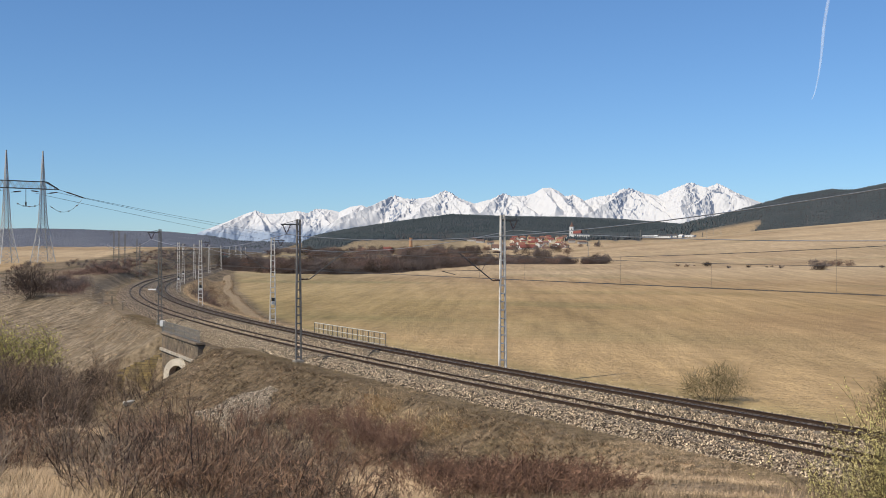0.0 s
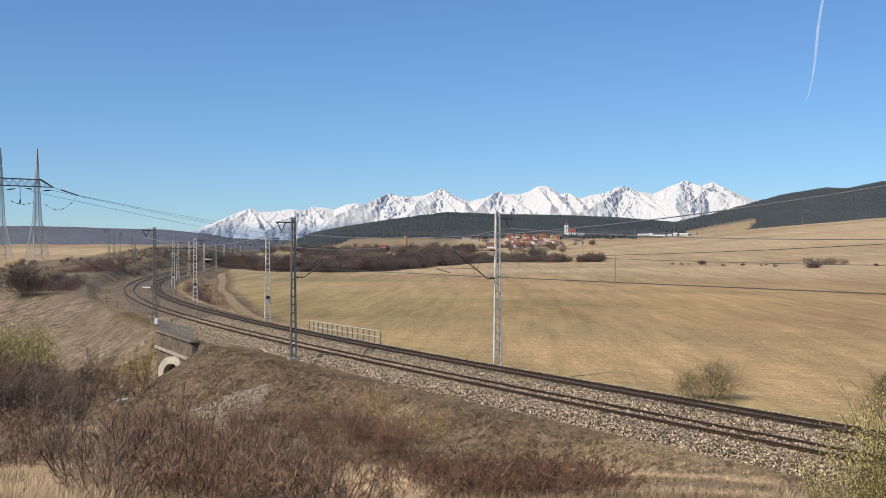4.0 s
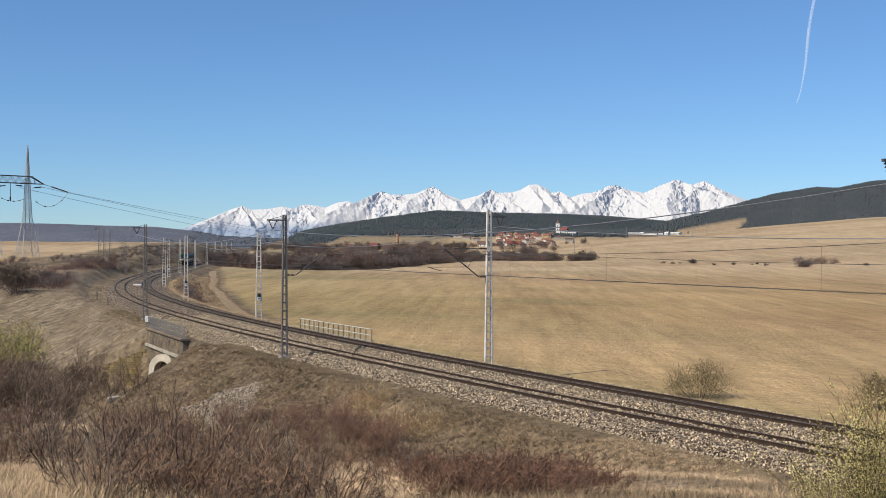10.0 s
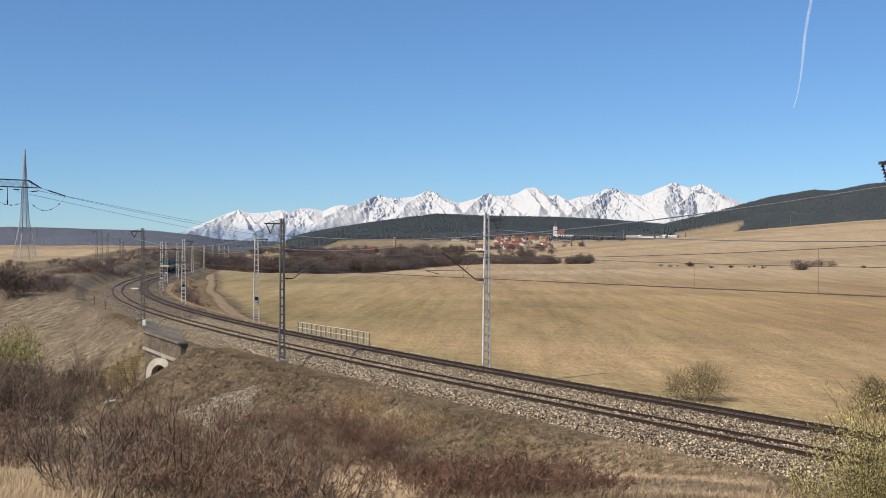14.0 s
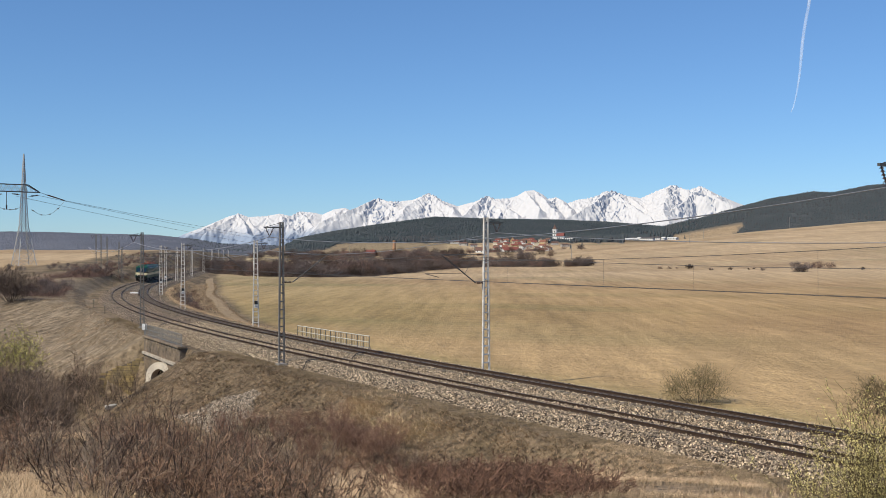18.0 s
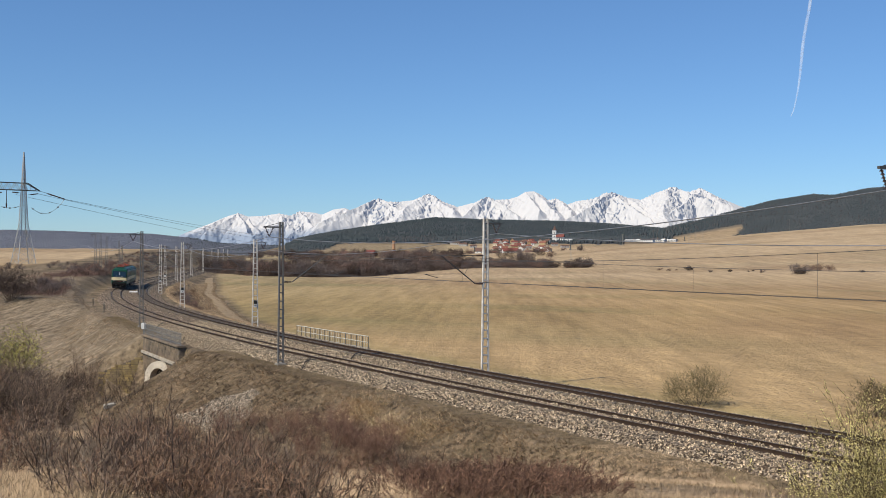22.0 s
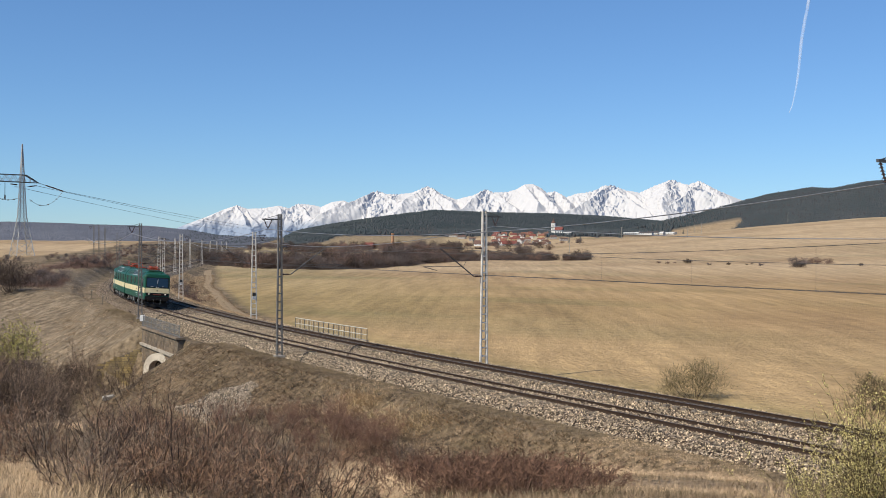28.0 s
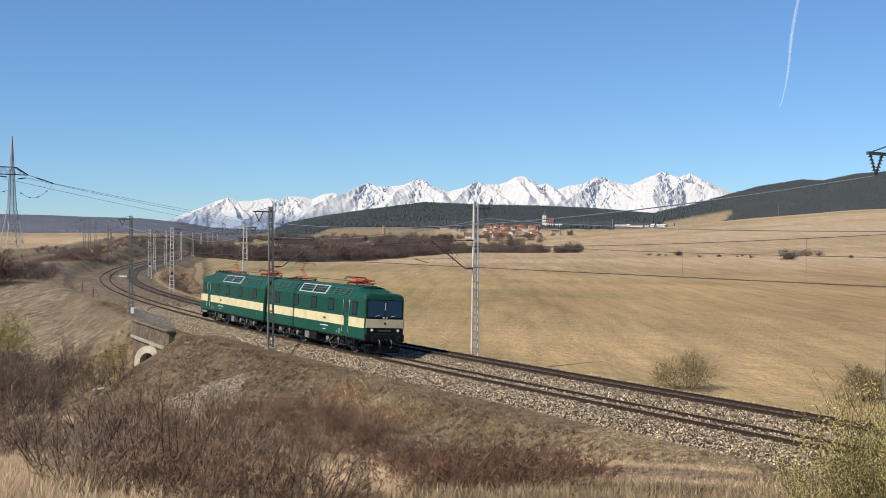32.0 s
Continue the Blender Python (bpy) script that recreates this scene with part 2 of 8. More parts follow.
def to_line(x, y):
    """Distance along and signed offset from the near track, for arrays."""
    x, y = np.asarray(x, float).ravel(), np.asarray(y, float).ravel()
    s_out, o_out = np.empty_like(x), np.empty_like(x)
    ts, tx, ty = TS[::4], TX[::4], TY[::4]
    for k in range(0, len(x), 4000):
        d = (x[k:k + 4000, None] - tx) ** 2 + (y[k:k + 4000, None] - ty) ** 2
        i = d.argmin(1)
        h = heading(ts[i])
        ex, ey = x[k:k + 4000] - tx[i], y[k:k + 4000] - ty[i]
        s_out[k:k + 4000] = ts[i] - ex * np.sin(h) + ey * np.cos(h)
        o_out[k:k + 4000] = ex * np.cos(h) + ey * np.sin(h)
    return s_out, o_out


def smooth(a, b, x):
    u = np.clip((x - a) / (b - a), 0, 1)
    return u * u * (3 - 2 * u)


def wobble(x, y, size, seed=0.0):
    """Cheap smooth unevenness from sines, -1 to 1."""
    a, b = x / size, y / size
    return (np.sin(a * 1.7 + b * 0.9 + seed) + np.sin(-a * 0.8 + b * 2.1 + seed * 1.7) + np.sin(a * 2.9 - b * 1.3 + seed * 2.3) * 0.6 + np.sin(a * 1.1 + b * 3.7 + seed) * 0.4) / 3.0


RIDGE_FIELD = ([-400, 700, 1000, 1100, 1230, 1340, 1450, 1568, 1800], [448, 446, 440, 431, 421, 410, 401, 393, 385])
RIDGE_WOOD = ([400, 520, 540, 550, 562, 620, 700, 800, 900, 1000, 1100, 1190, 1260, 1400], [440, 436, 431, 422, 418, 407, 395, 382, 386, 387, 391, 398, 405, 415])
RIDGE_RIGHT = ([900, 1100, 1190, 1240, 1300, 1350, 1400, 1470, 1510, 1568, 1700, 2200], [475, 425, 404, 392, 376, 362, 349, 338, 339, 327, 316, 330])
RIDGE_LEFT = ([-1500, -100, 0, 50, 150, 200, 300, 370, 420, 500, 545, 570, 640], [395, 404, 406, 405, 407, 409, 411, 418, 427, 430, 432, 440, 446])


def gully(x, y):
    """Distance from the ditch that comes out of the culvert."""
    best = np.full(np.shape(x), 1e9)
    pts = [(-30.0, 100.0), (-27.0, 82.0), (-26.0, 62.0), (-33.0, 36.0), (-60.0, 10.0)]
    for (ax, ay), (bx, by) in zip(pts, pts[1:]):
        t = np.clip(((x - ax) * (bx - ax) + (y - ay) * (by - ay)) / ((bx - ax) ** 2 + (by - ay) ** 2), 0, 1)
        best = np.minimum(best, np.hypot(x - ax - t * (bx - ax), y - ay - t * (by - ay)))
    return best


def hollow(x, y):
    """Floor of the shallow hollow that runs from the ditch up along the bank."""
    best = np.full(np.shape(x), 1e9)
    pts = [(-30.0, 100.0, -6.3), (-44.0, 120.0, -5.2), (-62.0, 146.0, -3.4), (-80.0, 170.0, -0.5)]
    for (ax, ay, az), (bx, by, bz) in zip(pts, pts[1:]):
        t = np.clip(((x - ax) * (bx - ax) + (y - ay) * (by - ay)) / ((bx - ax) ** 2 + (by - ay) ** 2), 0, 1)
        g = np.hypot(x - ax - t * (bx - ax), y - ay - t * (by - ay))
        best = np.minimum(best, az + t * (bz - az) + 0.28 * np.maximum(g - 1.5, 0) + 0.004 * g * g)
    return best


WOOD_X, WOOD_R = [535, 560, 600, 640, 700, 800], [1430, 1460, 1540, 1735, 1750, 1735]
FARM_S, FARM_O = [20, 34.5, 55, 93, 170, 230, 300], [12.3, 13.7, 15.5, 17.7, 16.2, 12.5, 9.0]


def land(x, y):
    """Height of the ground, with the line's bank and cutting; also what covers it."""
    x, y = np.asarray(x, float).ravel(), np.asarray(y, float).ravel()
    r = np.hypot(x, y)
    front = y > 5
    xb = 784 + 1900 * x / np.maximum(y, 5)
    xb = np.where(front, xb, np.where(x > 0, 2200, -1500))
    s, o = to_line(x, y)
    th = np.degrees(np.arctan2(x, y))
    # the viewer's hillside
    k = np.interp(th, [-180, -30, -18, -8, 30, 180], [0.05, 0.12, 0.14, 0.172, 0.172, 0.05])
    hill = 5.5 - k * np.maximum(r - 2, 0) + 0.10 * wobble(x, y, 3.0)
    # camera side of the line
    plat = np.interp(y, [40, 90, 130, 170, 330, 700, 1300, 3000], [-1.6, -1.4, -0.3, 0.6, 2.6, 8.6, 4, -10]) + 0.5 * wobble(x, y, 14.0, 1.0) * smooth(60, 160, r)
    g = gully(x, y)
    ditch = -6.3 + 0.022 * np.clip(g - 3, 0, 40) ** 2
    left = np.minimum(plat, np.where(y < 108, np.maximum(ditch, -6.0), 50))
    left = np.where(y < 150, np.minimum(plat, np.maximum(-6.0, ditch)), plat)
    left = np.where(y > 98, np.minimum(left, hollow(x, y)), left)
    left = np.maximum(left, hill)
    # field side
    rise = 7.2 + (441 - np.interp(xb, *RIDGE_FIELD)) / 1900 * 1100
    u = smooth(260, 1150, r)
    field = -1.9 + (rise + 1.9) * u + 0.35 * wobble(x, y, 40.0, 2.0) * smooth(40, 200, r)
    field = np.where(r > 1150, np.maximum(field - (r - 1150) * 0.05, -20), field)
    right_of = smooth(4.0, 8.0, o)
    nat = left * (1 - right_of) + field * right_of
    edge = np.maximum(-o - 4.6, o - 9.0)
    wing = -6.2 + 0.435 * np.maximum(-o - 5, 0)
    notch = smooth(-22.0, -19.5, s) * (1 - smooth(wing - 0.5, wing + 0.3, s)) * (o < 0) * smooth(-10.5, -9.0, o)
    steep = 0.62 + 12.0 * notch
    base = np.where(o < 2, -0.75 + 0.30 * np.maximum(1 - smooth(-27.0, -23.5, s), smooth(-5.0, -1.0, s)), -0.75)
    rill = abs(2 * ((s / 8.5 + 0.5 * wobble(x, y, 9.0, 6.0)) % 1.0) - 1) ** 3
    rill = rill * smooth(0.5, 4.0, edge) * smooth(-4.0, 1.0, s) * (o < 0)
    fill = base - 0.8 * rill - steep * np.maximum(edge, 0) + 0.12 * wobble(x, y, 2.2, 4.0) * smooth(0, 2, edge)
    cut = -0.75 + 0.55 * np.maximum(edge, 0) + 0.2 * wobble(x, y, 4.0, 5.0) * smooth(0, 2, edge)
    z = np.maximum(np.minimum(nat, cut), fill)
    z = np.where(edge < 0, base, z)
    # far hills
    def ridge(table, dist, width):
        top = 7.2 + (441 - np.interp(xb, *table)) / 1900 * dist
        return np.where(front, (top + 30) * np.exp(-((y - dist) / width) ** 2) - 30, -30)
    wood = np.maximum(ridge(RIDGE_WOOD, 3000, 900), ridge(RIDGE_RIGHT, 2100, 420))
    blue = ridge(RIDGE_LEFT, 3700, 900)
    vale = np.where((xb > 500) & front, 1 + 31 * smooth(1250, 2050, r), -50) * smooth(450, 600, xb)
    z = np.where(r > 1150, np.maximum(z, vale), z)
    z = np.where(r > 1150, np.maximum(z, np.maximum(wood, blue)), z)
    forest = ((np.maximum(wood, blue) >= z - 1.0) & (r > 1300)).astype(float)
    forest = np.where((r > np.interp(xb, WOOD_X, WOOD_R) + 18 * np.sin(xb / 7.0)) & (xb > 535) & (xb < 1600), 1.0, forest)
    forest = np.where((r < 1935) & (xb > 1228 + 8 * np.sin(r / 31)) & (xb < 1338 + 10 * np.sin(r / 37)), 0.0, forest)
    forest = np.where((r < 1850) & (xb > 1135) & (xb < 1240), 0.0, forest)
    meadow = (r > 1250) & (r < 1935) & (xb > 1228 + 8 * np.sin(r / 31)) & (xb < 1338 + 10 * np.sin(r / 37))
    path = np.interp(s, FARM_S, FARM_O)
    crop = smooth(0, 2.5, o - np.where(s > 15, path + 1.5, 9.6) + 0.8 * wobble(x, y, 3.0)) * (r < np.interp(xb, WOOD_X, WOOD_R)) + smooth(0, 6, -o - 38) * (y > 240) * (r < 900)
    crop = np.where(meadow, 0.55, np.where((r > 1100) & (xb < 820), crop * 0.45, crop))
    return z, crop, forest, s, o


def height(x, y):
    return float(land([x], [y])[0][0])


def o_limit(x, y):
    """Signed offset of one place from the near track."""
    return float(to_line([x], [y])[1][0])


def build_ground():
    cols = np.concatenate([np.arange(-180, -28, 8.0), np.arange(-28, 28.01, 0.235), np.arange(36, 180, 8.0)])
    rings = [0.4, 1.0]
    while rings[-1] < 4900:
        rings.append(rings[-1] * (1.008 if 60 < rings[-1] < 125 else 1.021))
    rings = np.array(rings)
    th, rr = np.meshgrid(np.radians(cols), rings)
    x, y = rr * np.sin(th), rr * np.cos(th)
    z, crop, forest, s, o = land(x, y)
    n, mcol = len(rings), len(cols)
    verts = np.column_stack([x.ravel(), y.ravel(), z])
    i = np.arange(n - 1)[:, None] * mcol
    j = np.arange(mcol)[None, :]
    jn = (j + 1) % mcol
    quads = np.stack([i + j, i + jn, i + mcol + jn, i + mcol + j], -1).reshape(-1, 4)
    centre = len(verts)
    verts = np.vstack([verts, [[0, 0, z[:mcol].mean()]]])
    faces = [tuple(q[::-1]) for q in quads.tolist()] + [(centre, (a + 1) % mcol, a) for a in range(mcol)]
    me = bpy.data.meshes.new("ground")
    me.from_pydata(verts.tolist(), [], faces)
    cover = me.color_attributes.new("cover", "FLOAT_COLOR", "POINT")
    col = np.zeros((len(verts), 4))
    verge = np.exp(-((o - 11.5 - 2.5 * wobble(s, o, 18.0)) / 4.5) ** 2) * (1 - smooth(-20, 60, s)) * (0.84 + 0.3 * wobble(s, o, 9.0))
    verge = np.maximum(verge, 0.34 * np.exp(-((o - 32) / 34) ** 2) * smooth(-20, 40, s))
    verge = np.maximum(verge, 0.25 * (np.hypot(x, y).ravel() > 1200) * (x.ravel() < 60))
    col[:-1, 0], col[:-1, 1], col[:-1, 2], col[:-1, 3] = crop, forest, verge, (1 - smooth(-15.0, -12.0, s)) * smooth(-73, -65, s) * smooth(-19, -13, o) * (1 - smooth(-3.0, 0.0, o))
    cover.data.foreach_set("color", col.ravel())
    bank = me.attributes.new("bank", "FLOAT", "POINT")
    bank.data.foreach_set("value", np.append(smooth(-8, -3, s) * (1 - smooth(95, 140, s)) * (1 - smooth(-5.2, -4.2, o)) * smooth(-90, -70, o), 0))
    # distance from the viewer, for a haze tint put on far fields
    pale = me.attributes.new("field_haze", "FLOAT", "POINT")
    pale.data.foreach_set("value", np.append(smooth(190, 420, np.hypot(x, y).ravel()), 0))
    # far-left ridge, whose wood colour carries painted blue haze
    grey = me.attributes.new("hazy_wood", "FLOAT", "POINT")
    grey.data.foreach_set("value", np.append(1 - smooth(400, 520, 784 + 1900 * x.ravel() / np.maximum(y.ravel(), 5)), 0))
    me.polygons.foreach_set("use_smooth", [True] * len(me.polygons))
    me.materials.append(M_GROUND)
    me.update()
    return tagged(new("ground", me), "dry early spring grass, bare soil and pale winter fields", "ground", kind="structure")


def ground_material():
    m = bpy.data.materials.new("ground_cover")
    m.use_nodes = True
    n, l = m.node_tree.nodes, m.node_tree.links
    p = n["Principled BSDF"]
    p.inputs["Roughness"].default_value, p.inputs["Specular IOR Level"].default_value = 0.95, 0.15
    pos = n.new("ShaderNodeNewGeometry").outputs["Position"]

    def noise_mix(scale, a, b, lo=0.35, hi=0.65, stretch=None, detail=6):
        t = n.new("ShaderNodeTexNoise")
        t.inputs["Scale"].default_value, t.inputs["Detail"].default_value = scale, detail
        if stretch:
            mp = n.new("ShaderNodeMapping")
            mp.vector_type = "TEXTURE"
            mp.inputs["Scale"].default_value = stretch[:3]
            mp.inputs["Rotation"].default_value = (0, 0, radians(stretch[3]))
            l.new(pos, mp.inputs["Vector"])
            l.new(mp.outputs[0], t.inputs["Vector"])
        else:
            l.new(pos, t.inputs["Vector"])
        rp = n.new("ShaderNodeMapRange")
        rp.inputs["From Min"].default_value, rp.inputs["From Max"].default_value = lo, hi
        l.new(t.outputs["Fac"], rp.inputs["Value"])
        return blend(rp.outputs["Result"], a, b)

    def blend(fac, a, b):
        mx = n.new("ShaderNodeMix")
        mx.data_type = "RGBA"
        l.new(fac, mx.inputs["Factor"])
        for key, v in (("A", a), ("B", b)):
            if isinstance(v, tuple):
                mx.inputs[key].default_value = (*v, 1)
            else:
                l.new(v, mx.inputs[key])
        return mx.outputs["Result"]

    grass = noise_mix(3.2, (0.090, 0.066, 0.043), (0.400, 0.295, 0.190), 0.36, 0.64)
    dirt = noise_mix(1.6, (0.060, 0.045, 0.030), (0.20, 0.15, 0.085), 0.36, 0.64)
    rough = noise_mix(0.16, grass, dirt, 0.42, 0.60)
    weeds = noise_mix(2.6, (0.055, 0.041, 0.028), (0.275, 0.202, 0.130), 0.36, 0.66)
    stubble = noise_mix(0.9, (0.385, 0.264, 0.130), (0.28, 0.190, 0.090), 0.33, 0.67, stretch=(16.0, 0.9, 1.0, 88))
    rows = noise_mix(0.12, stubble, (0.395, 0.272, 0.140), 0.40, 0.64, stretch=(14.0, 1.0, 1.0, 88))
    soil = noise_mix(0.035, rows, (0.312, 0.208, 0.106), 0.46, 0.62, stretch=(3.0, 1.0, 1, 70))
    green = noise_mix(0.022, soil, (0.235, 0.188, 0.090), 0.50, 0.70, stretch=(2.2, 0.6, 1, 150))
    crop = noise_mix(0.006, green, (0.415, 0.292, 0.153), 0.42, 0.58, stretch=(3.2, 0.7, 1, 172))
    # woods' base colours hold the blue of distance haze
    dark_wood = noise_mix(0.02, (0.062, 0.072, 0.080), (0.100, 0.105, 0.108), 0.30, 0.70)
    haze_wood = noise_mix(0.008, (0.112, 0.122, 0.156), (0.200, 0.210, 0.245), 0.32, 0.68)
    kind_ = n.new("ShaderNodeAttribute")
    kind_.attribute_name = "hazy_wood"
    wood = blend(kind_.outputs["Fac"], dark_wood, haze_wood)
    at = n.new("ShaderNodeAttribute")
    at.attribute_name = "cover"
    sep = n.new("ShaderNodeSeparateColor")
    l.new(at.outputs["Color"], sep.inputs[0])
    young = noise_mix(0.9, (0.165, 0.163, 0.066), (0.230, 0.200, 0.090), stretch=(14.0, 0.8, 1.0, 100))
    crop = blend(sep.outputs[2], crop, young)
    for size, stretch, lo, hi in ((0.5, (11.0, 0.8, 1.0, 86), 0.89, 1.16), (0.16, (12.0, 0.8, 1.0, 92), 0.90, 1.17), (2.2, (5.0, 1.2, 1.0, 95), 0.93, 1.11), (0.9, (3.0, 1.0, 1.0, 150), 0.96, 1.18)):
        t = n.new("ShaderNodeTexNoise")
        t.inputs["Scale"].default_value, t.inputs["Detail"].default_value = size, 5
        mp = n.new("ShaderNodeMapping")
        mp.vector_type = "TEXTURE"
        mp.inputs["Scale"].default_value, mp.inputs["Rotation"].default_value = stretch[:3], (0, 0, radians(stretch[3]))
        l.new(pos, mp.inputs["Vector"])
        l.new(mp.outputs[0], t.inputs["Vector"])
        rp = n.new("ShaderNodeMapRange")
        rp.inputs["From Min"].default_value, rp.inputs["From Max"].default_value = 0.32, 0.68
        rp.inputs["To Min"].default_value, rp.inputs["To Max"].default_value = lo, hi
        l.new(t.outputs["Fac"], rp.inputs["Value"])
        vm = n.new("ShaderNodeVectorMath")
        vm.operation = "SCALE"
        l.new(crop, vm.inputs[0])
        l.new(rp.outputs["Result"], vm.inputs["Scale"])
        crop = vm.outputs[0]
    # far fields take on a painted blue-grey haze tint
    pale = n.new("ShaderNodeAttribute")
    pale.attribute_name = "field_haze"
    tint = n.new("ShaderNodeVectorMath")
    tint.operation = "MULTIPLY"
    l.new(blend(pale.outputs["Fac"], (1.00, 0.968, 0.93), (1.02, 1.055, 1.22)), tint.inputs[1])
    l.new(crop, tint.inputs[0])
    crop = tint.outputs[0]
    rough = blend(at.outputs["Alpha"], rough, noise_mix(0.35, weeds, rough, 0.45, 0.72))
    streaks = noise_mix(1.3, (0.098, 0.076, 0.053), (0.420, 0.330, 0.228), 0.32, 0.70, stretch=(2.0, 0.8, 1.0, 24), detail=10)
    streaks = noise_mix(0.30, streaks, (0.190, 0.143, 0.092), 0.48, 0.72, stretch=(1.8, 1.0, 1.0, 24))
    streaks = noise_mix(3.0, streaks, (0.115, 0.085, 0.054), 0.50, 0.72, stretch=(1.6, 1.0, 1.0, 24))
    slope_ = n.new("ShaderNodeAttribute")
    slope_.attribute_name = "bank"
    rough = blend(slope_.outputs["Fac"], rough, streaks)
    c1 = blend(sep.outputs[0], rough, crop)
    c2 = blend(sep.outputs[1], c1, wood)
    # same even scale on the ground's colour, against the strong sun
    worn = n.new("ShaderNodeVectorMath")
    worn.operation = "SCALE"
    worn.inputs["Scale"].default_value = TONE
    l.new(c2, worn.inputs[0])
    l.new(worn.outputs[0], p.inputs["Base Color"])
    t = n.new("ShaderNodeTexNoise")
    t.inputs["Scale"].default_value, t.inputs["Detail"].default_value = 2.4, 9
    l.new(pos, t.inputs["Vector"])
    bp = n.new("ShaderNodeBump")
    bp.inputs["Strength"].default_value, bp.inputs["Distance"].default_value = 0.8, 0.32
    l.new(t.outputs["Fac"], bp.inputs["Height"])
    l.new(bp.outputs["Normal"], p.inputs["Normal"])
    return m


M_GROUND = ground_material()
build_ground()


# ---- snow mountains far behind ----
PEAKS_X = [330, 355, 400, 430, 452, 470, 500, 525, 545, 560, 585, 600, 620, 640, 660, 690, 700, 715, 740, 760, 787, 800, 812, 840, 870, 892, 905, 930, 945, 960, 975, 990, 1000, 1015, 1035, 1050, 1080, 1100, 1115, 1140, 1165, 1190, 1222, 1235, 1250, 1272, 1300, 1340, 1400, 1480]
PEAKS_Y = [424, 411, 394, 381, 373, 380, 378, 374, 378, 370, 372, 376, 367, 364, 372, 349, 346, 352, 352, 350, 338, 342, 351, 361, 353, 342, 348, 347, 343, 334, 333, 340, 348, 345, 356, 350, 345, 335, 333, 343, 347, 335, 323, 331, 332, 325, 340, 357, 375, 400]


# rocky summits: place, half-width and how bare they are
ROCKY = ((452, 16, 0.5), (500, 18, 0.5), (555, 26, 0.7), (650, 14, 0.3), (697, 26, 0.95), (730, 14, 0.8), (787, 22, 0.85), (825, 20, 0.5), (892, 26, 0.9), (925, 12, 0.6), (1008, 16, 0.6), (1045, 16, 0.5), (1085, 26, 0.95), (1115, 24, 1.0), (1185, 22, 0.6), (1222, 24, 0.9), (1250, 14, 0.85), (1272, 18, 0.9), (1310, 16, 0.5))


